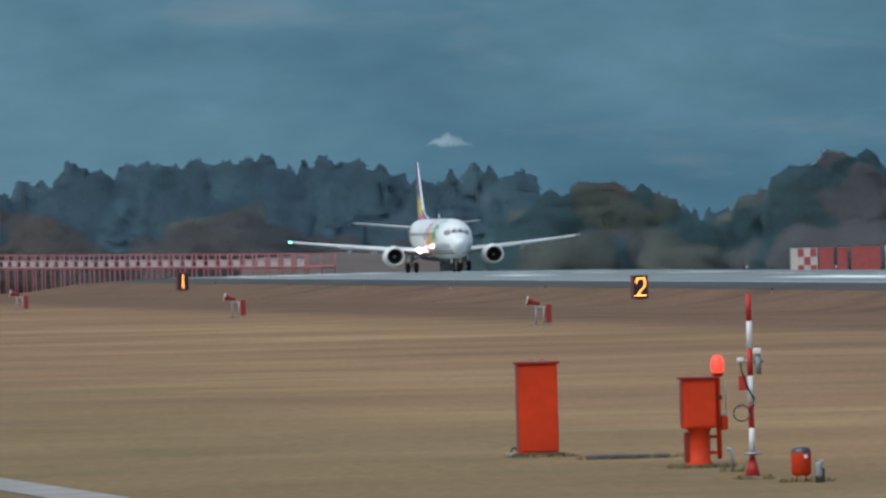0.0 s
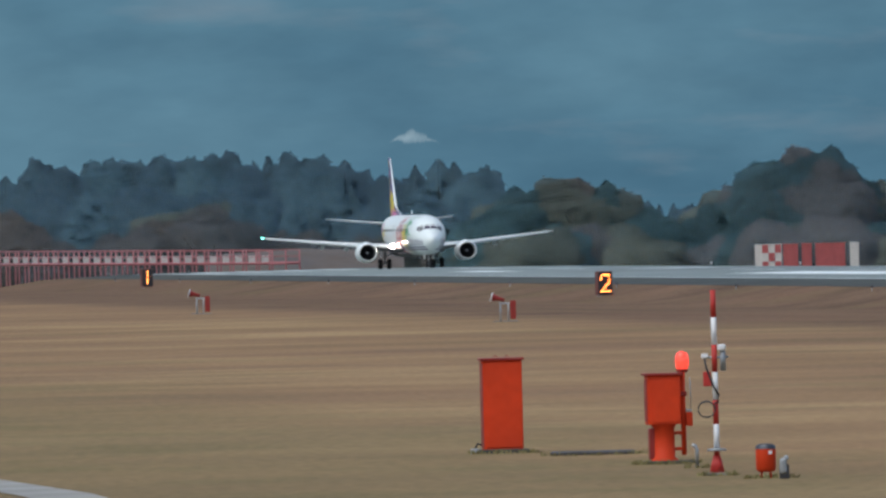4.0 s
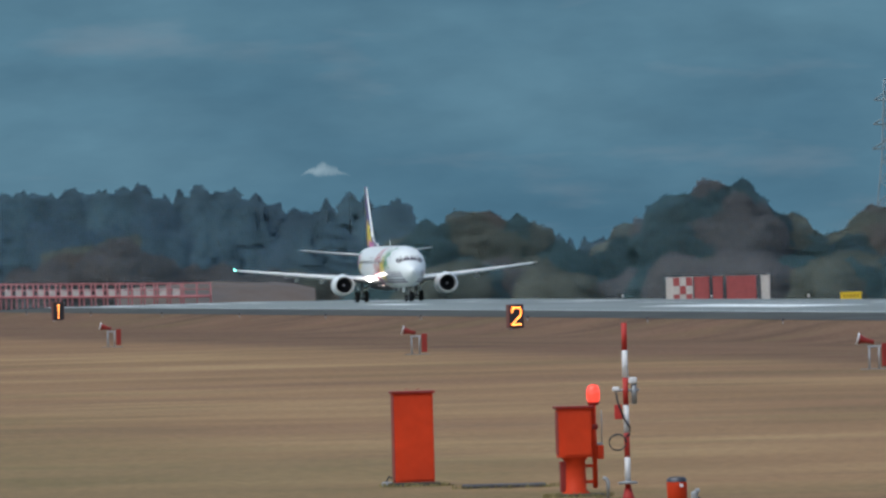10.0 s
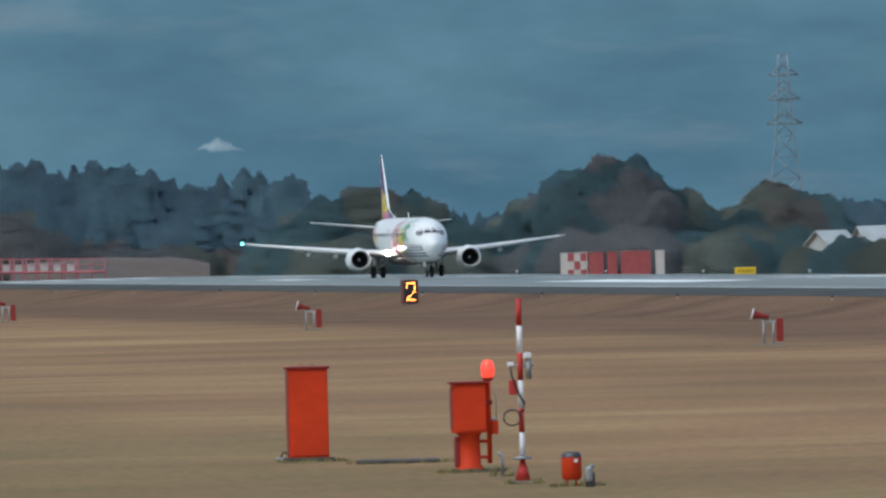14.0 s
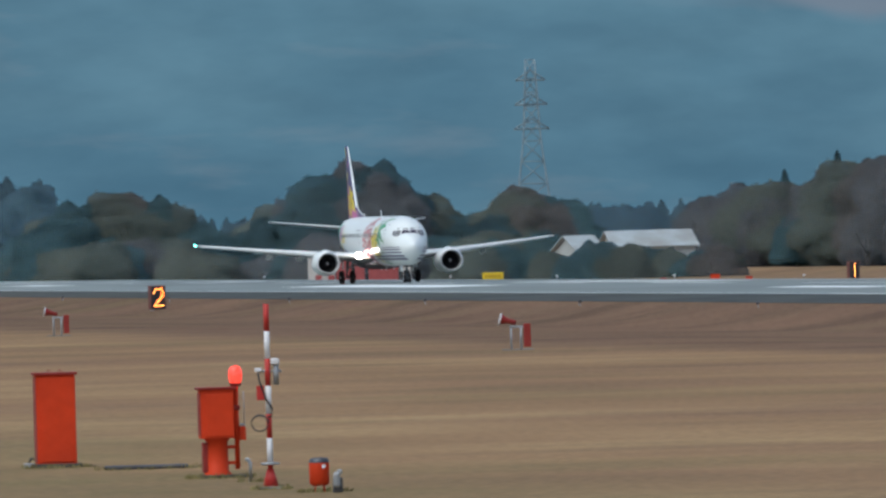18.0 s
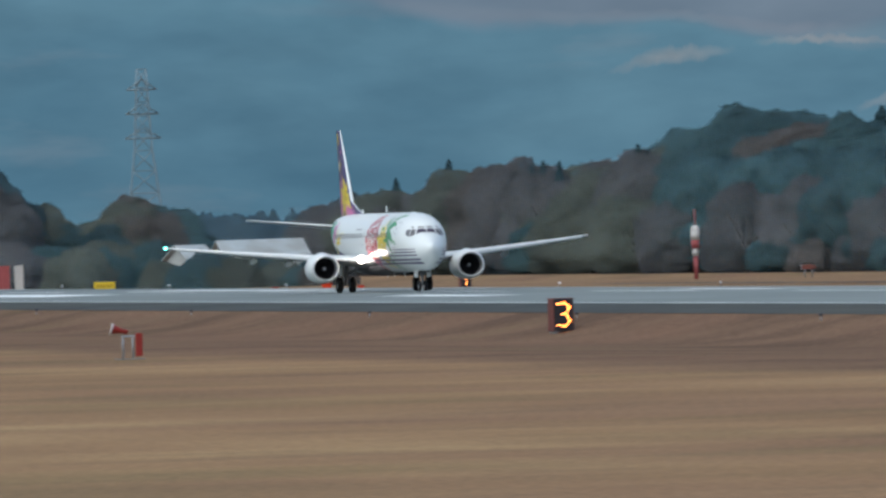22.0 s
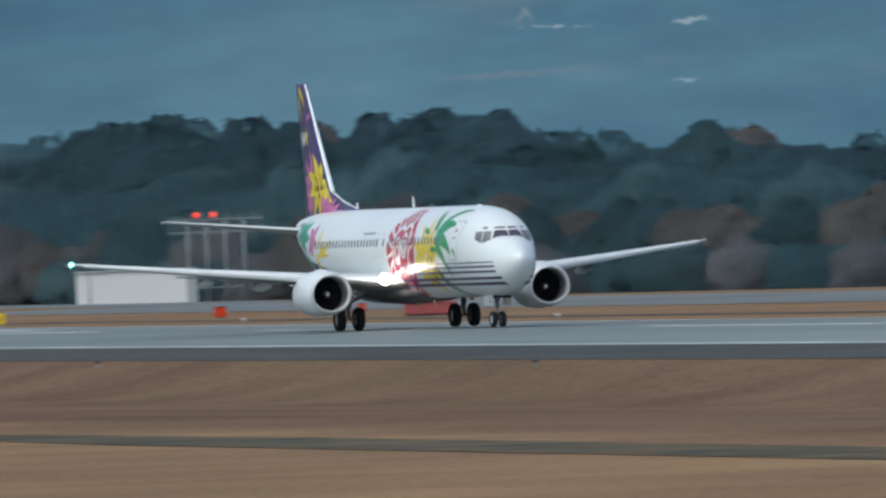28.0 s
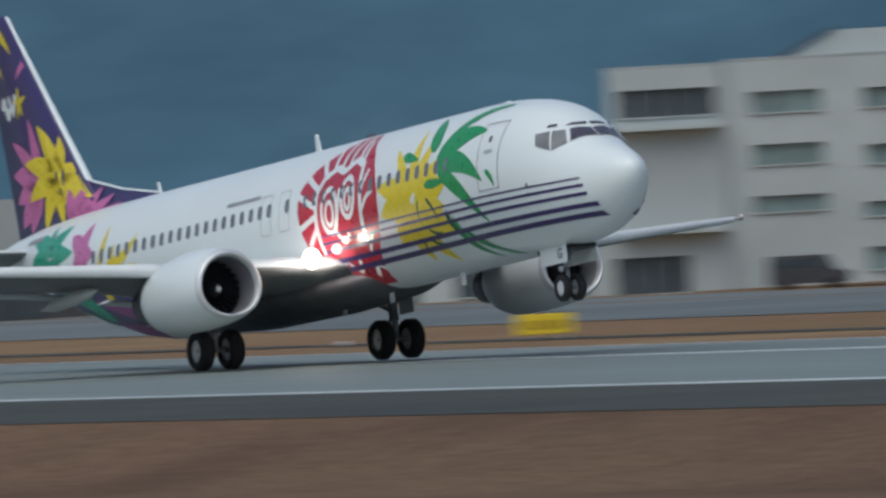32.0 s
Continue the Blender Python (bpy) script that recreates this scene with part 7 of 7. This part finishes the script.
# mountains: a far hazy wall of ridges and the cloud behind them, all glowing by emission
def far_glow_material(name, a, b, patch, scale, warm=None):
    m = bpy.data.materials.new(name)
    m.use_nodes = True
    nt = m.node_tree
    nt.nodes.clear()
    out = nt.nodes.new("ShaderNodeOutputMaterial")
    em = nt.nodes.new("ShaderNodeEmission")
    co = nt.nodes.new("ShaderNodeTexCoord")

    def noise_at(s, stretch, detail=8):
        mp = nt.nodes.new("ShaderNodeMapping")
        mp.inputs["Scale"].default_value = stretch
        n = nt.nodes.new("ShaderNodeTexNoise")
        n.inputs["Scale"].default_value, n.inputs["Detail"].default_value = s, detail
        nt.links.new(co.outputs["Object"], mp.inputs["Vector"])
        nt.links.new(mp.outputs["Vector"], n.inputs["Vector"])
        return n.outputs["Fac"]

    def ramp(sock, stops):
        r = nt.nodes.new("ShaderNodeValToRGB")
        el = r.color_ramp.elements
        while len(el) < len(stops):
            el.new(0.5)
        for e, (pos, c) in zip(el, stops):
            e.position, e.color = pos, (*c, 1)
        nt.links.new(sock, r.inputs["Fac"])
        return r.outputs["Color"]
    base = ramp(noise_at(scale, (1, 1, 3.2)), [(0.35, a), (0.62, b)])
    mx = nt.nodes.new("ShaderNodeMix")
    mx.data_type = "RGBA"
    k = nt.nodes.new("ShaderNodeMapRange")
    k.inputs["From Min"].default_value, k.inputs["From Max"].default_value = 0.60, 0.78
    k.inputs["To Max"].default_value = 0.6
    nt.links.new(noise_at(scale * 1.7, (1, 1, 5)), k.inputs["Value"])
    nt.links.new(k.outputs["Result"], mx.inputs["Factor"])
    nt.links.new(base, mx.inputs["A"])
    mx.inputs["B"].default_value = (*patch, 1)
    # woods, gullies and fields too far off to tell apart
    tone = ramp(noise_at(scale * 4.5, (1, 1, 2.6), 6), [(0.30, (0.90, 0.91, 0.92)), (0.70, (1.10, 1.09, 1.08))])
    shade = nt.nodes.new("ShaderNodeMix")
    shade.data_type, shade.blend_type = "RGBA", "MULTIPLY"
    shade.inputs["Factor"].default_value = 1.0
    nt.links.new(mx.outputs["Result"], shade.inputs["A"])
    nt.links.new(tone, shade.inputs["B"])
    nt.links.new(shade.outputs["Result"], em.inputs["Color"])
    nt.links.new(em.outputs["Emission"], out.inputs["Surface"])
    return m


def melt(m):
    """Lets the crest of a far slope melt into the cloud behind it."""
    nt = m.node_tree
    out = [n for n in nt.nodes if n.bl_idname == "ShaderNodeOutputMaterial"][0]
    em = [n for n in nt.nodes if n.bl_idname == "ShaderNodeEmission"][0]
    co = nt.nodes.new("ShaderNodeTexCoord")
    uv = nt.nodes.new("ShaderNodeSeparateXYZ")
    nt.links.new(co.outputs["UV"], uv.inputs["Vector"])
    fade = nt.nodes.new("ShaderNodeMapRange")
    fade.interpolation_type = "SMOOTHSTEP"
    nt.links.new(uv.outputs["Y"], fade.inputs["Value"])
    clear = nt.nodes.new("ShaderNodeBsdfTransparent")
    mx = nt.nodes.new("ShaderNodeMixShader")
    nt.links.new(fade.outputs["Result"], mx.inputs["Fac"])
    nt.links.new(em.outputs["Emission"], mx.inputs[1])
    nt.links.new(clear.outputs["BSDF"], mx.inputs[2])
    nt.links.new(mx.outputs["Shader"], out.inputs["Surface"])


def ridge(name, pairs, distance, mat, label, base=-0.6, step=0.04, rough=0.02, soft=0.05):
    """A far slope up to a crest of (bearing, elevation), which fades over a narrow band."""
    az = [p[0] for p in pairs]
    el = [p[1] for p in pairs]
    verts, faces, a, n = [], [], az[0], 0
    while a <= az[-1] + 1e-6:
        e = float(np.interp(a, az, el)) + rough * (noise.noise((a * 3.1, 0, distance)) + 0.5 * noise.noise((a * 9.7, 1, distance)))
        w = soft * (1.0 + 0.8 * noise.noise((a * 1.9, 5, distance)))
        for lo, q in ((base, 0), ((base + e) / 2, 0.5), (e - w, 0.9), (e + w * 0.6, 1)):
            d = distance + 150 * q
            verts.append(bearing(a, d, height(lo, d)))
        n += 1
        a += step
    for i in range(n - 1):
        for j in range(3):
            k = i * 4 + j
            faces.append((k, k + 4, k + 5, k + 1))
    me = mesh_from(name, verts, faces, True)
    uvs = me.uv_layers.new(name="UVMap")
    for loop in me.loops:
        uvs.data[loop.index].uv = (0.5, 1.0 if loop.vertex_index % 4 == 3 else 0.0)
    return single(name, me, mat, label, kind="structure")


# the slopes' blue is haze, painted into colours that glow on their own
HILL = far_glow_material("hazed_blue_mountain", srgb(74, 112, 134), srgb(92, 130, 150), srgb(120, 138, 152), 0.006)
HILL_DARK = far_glow_material("hazed_dark_mountain", srgb(71, 102, 125), srgb(82, 117, 140), srgb(92, 121, 142), 0.006)
CLOUD = far_glow_material("grey_cloud", srgb(96, 117, 136), srgb(112, 129, 146), srgb(126, 138, 150), 0.004)
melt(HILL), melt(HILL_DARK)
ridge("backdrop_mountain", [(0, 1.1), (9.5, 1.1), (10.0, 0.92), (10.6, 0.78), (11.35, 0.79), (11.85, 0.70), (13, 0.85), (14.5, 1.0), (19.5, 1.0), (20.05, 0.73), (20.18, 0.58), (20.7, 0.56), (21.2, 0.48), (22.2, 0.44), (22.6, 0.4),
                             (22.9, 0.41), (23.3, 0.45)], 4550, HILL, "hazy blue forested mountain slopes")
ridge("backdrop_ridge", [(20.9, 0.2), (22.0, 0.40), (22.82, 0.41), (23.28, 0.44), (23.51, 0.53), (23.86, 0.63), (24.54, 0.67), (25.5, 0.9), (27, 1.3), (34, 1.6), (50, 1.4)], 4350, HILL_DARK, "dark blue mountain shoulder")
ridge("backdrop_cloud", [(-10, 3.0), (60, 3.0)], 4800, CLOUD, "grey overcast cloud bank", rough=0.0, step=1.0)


# pale clearings, a snowy summit and cloud streaks on the far slopes
def feather(m, scale, amount):
    """Lets the ragged border of a far patch melt into the slope behind it."""
    nt = m.node_tree
    out = [n for n in nt.nodes if n.bl_idname == "ShaderNodeOutputMaterial"][0]
    em = [n for n in nt.nodes if n.bl_idname == "ShaderNodeEmission"][0]
    co = nt.nodes.new("ShaderNodeTexCoord")
    uv = nt.nodes.new("ShaderNodeSeparateXYZ")
    nt.links.new(co.outputs["UV"], uv.inputs["Vector"])

    def op(kind, a, b=None):
        n = nt.nodes.new("ShaderNodeMath")
        n.operation = kind
        for s, v in zip(n.inputs, (a, b)):
            if isinstance(v, bpy.types.NodeSocket):
                nt.links.new(v, s)
            elif v is not None:
                s.default_value = v
        return n.outputs[0]
    e = op("MULTIPLY", op("MULTIPLY", uv.outputs["X"], op("SUBTRACT", 1.0, uv.outputs["X"])), op("MULTIPLY", uv.outputs["Y"], op("SUBTRACT", 1.0, uv.outputs["Y"])))
    nz = nt.nodes.new("ShaderNodeTexNoise")
    nz.inputs["Scale"].default_value, nz.inputs["Detail"].default_value = scale, 8
    nt.links.new(co.outputs["Object"], nz.inputs["Vector"])
    f = op("MULTIPLY", op("MINIMUM", op("MULTIPLY", e, 15.0), 1.0), op("MULTIPLY", nz.outputs["Fac"], amount))
    clear = nt.nodes.new("ShaderNodeBsdfTransparent")
    mx = nt.nodes.new("ShaderNodeMixShader")
    nt.links.new(op("MINIMUM", f, 1.0), mx.inputs["Fac"])
    nt.links.new(clear.outputs["BSDF"], mx.inputs[1])
    nt.links.new(em.outputs["Emission"], mx.inputs[2])
    nt.links.new(mx.outputs["Shader"], out.inputs["Surface"])


CLEARING = far_glow_material("pale_clearing", srgb(116, 134, 146), srgb(140, 150, 158), srgb(150, 156, 162), 0.02)
SNOW = far_glow_material("distant_snow", srgb(124, 152, 168), srgb(150, 170, 182), srgb(160, 176, 186), 0.03)

feather(CLEARING, 0.07, 1.7)
feather(SNOW, 0.03, 2.2)


def patch(name, outline, mat, label, distance=4520, seed=0):
    """A ragged patch on the far slope: (bearing, lower elevation, upper elevation) along it."""
    rng = random.Random(seed)
    az = [p[0] for p in outline]
    verts, faces, n = [], [], 80
    for k in range(n + 1):
        a = az[0] + (az[-1] - az[0]) * k / n
        lo = float(np.interp(a, az, [p[1] for p in outline])) + 0.02 * noise.noise((a * 19, seed, 0)) + rng.uniform(-0.004, 0.004)
        hi = float(np.interp(a, az, [p[2] for p in outline])) + 0.02 * noise.noise((a * 23, seed, 9)) + rng.uniform(-0.004, 0.004)
        verts += [bearing(a, distance, height(lo, distance)), bearing(a, distance, height(max(hi, lo), distance))]
    for k in range(n):
        faces.append((2 * k, 2 * k + 2, 2 * k + 3, 2 * k + 1))
    me = mesh_from(name, verts, faces)
    uvs = me.uv_layers.new(name="UVMap")
    for loop in me.loops:
        uvs.data[loop.index].uv = (loop.vertex_index // 2 / n, loop.vertex_index % 2)
    single(name, me, mat, label, kind="structure")


patch("backdrop_summit", [(6.835, 0.310, 0.312), (6.90, 0.318, 0.345), (6.953, 0.305, 0.366), (7.0, 0.312, 0.345), (7.06, 0.305, 0.307)], SNOW, "distant snowy summit", seed=1)
patch("backdrop_clearing", [(11.11, 0.555, 0.575), (11.2, 0.565, 0.62), (11.3, 0.585, 0.665), (11.48, 0.60, 0.675), (11.64, 0.63, 0.66)], CLEARING, "pale clearing on the mountain slope", seed=2)
patch("backdrop_clearing", [(12.11, 0.37, 0.40), (12.2, 0.395, 0.445), (12.32, 0.435, 0.485), (12.53, 0.505, 0.54)], CLEARING, "pale clearing on the mountain slope", seed=3)
patch("backdrop_clearing", [(12.56, 0.39, 0.42), (12.7, 0.41, 0.45), (12.86, 0.42, 0.475)], CLEARING, "pale clearing on the mountain slope", seed=4)
patch("backdrop_clearing", [(12.83, 0.62, 0.63), (13.0, 0.625, 0.66), (13.3, 0.60, 0.645), (13.6, 0.62, 0.655), (13.8, 0.64, 0.65)], CLEARING, "pale clearing on the mountain slope", seed=5)
patch("backdrop_clearing", [(13.01, 0.38, 0.56), (13.09, 0.39, 0.57), (13.13, 0.48, 0.57), (13.27, 0.53, 0.57)], CLEARING, "pale clearing on the mountain slope", seed=6)
patch("backdrop_clearing", [(11.7, 0.66, 0.69), (12.0, 0.66, 0.70), (12.4, 0.64, 0.66)], CLEARING, "pale streak of cloud on the slope", seed=7)
patch("backdrop_field", [(16.28, 0.756, 0.762), (16.6, 0.745, 0.753)], SNOW, "pale works on the mountain slope", seed=8)
patch("backdrop_field", [(16.28, 0.76, 0.77), (16.32, 0.80, 0.85), (16.37, 0.76, 0.77)], CLEARING, "pale works on the mountain slope", seed=9)
patch("backdrop_field", [(16.9, 0.745, 0.755), (17.03, 0.75, 0.78), (17.08, 0.755, 0.765)], SNOW, "pale works on the mountain slope", seed=10)
patch("backdrop_field", [(16.9, 0.518, 0.524), (17.01, 0.516, 0.53)], SNOW, "pale works on the mountain slope", seed=11)
patch("backdrop_town", [(21.85, 0.27, 0.28), (21.93, 0.275, 0.305), (22.1, 0.28, 0.295), (22.7, 0.285, 0.295)], CLEARING, "pale far town on the slope", 4300, seed=12)
patch("backdrop_cloud_streak", [(21.72, 0.255, 0.262), (21.85, 0.262, 0.295), (21.95, 0.262, 0.29), (22.3, 0.258, 0.278), (22.75, 0.27, 0.29)], SNOW, "pale streak of low cloud on the slope", 4300, seed=13)
patch("backdrop_field", [(19.62, 0.60, 0.605), (19.7, 0.605, 0.635), (19.84, 0.605, 0.612)], SNOW, "pale works on the mountain slope", seed=14)
patch("backdrop_field", [(19.8, 0.228, 0.232), (19.86, 0.228, 0.245), (19.95, 0.226, 0.235)], SNOW, "pale works on the mountain slope", seed=15)
CLOUD_PALE = far_glow_material("pale_low_cloud", srgb(112, 128, 144), srgb(132, 140, 152), srgb(140, 144, 154), 0.01)
feather(CLOUD_PALE, 0.012, 0.9)
patch("backdrop_cloud_streak", [(9.6, 0.84, 0.90), (10.4, 0.80, 0.88), (11.0, 0.76, 0.82), (11.4, 0.77, 0.82), (11.8, 0.68, 0.76), (12.15, 0.62, 0.74), (12.45, 0.63, 0.78), (12.8, 0.72, 0.82), (13.5, 0.83, 0.90)], CLOUD_PALE, "pale low cloud along the ridge", 4500, seed=16)
patch("backdrop_cloud_streak", [(15.9, 0.55, 0.56), (16.3, 0.55, 0.59), (16.6, 0.56, 0.60)], CLOUD_PALE, "pale low cloud along the slope", 4500, seed=17)

motions()
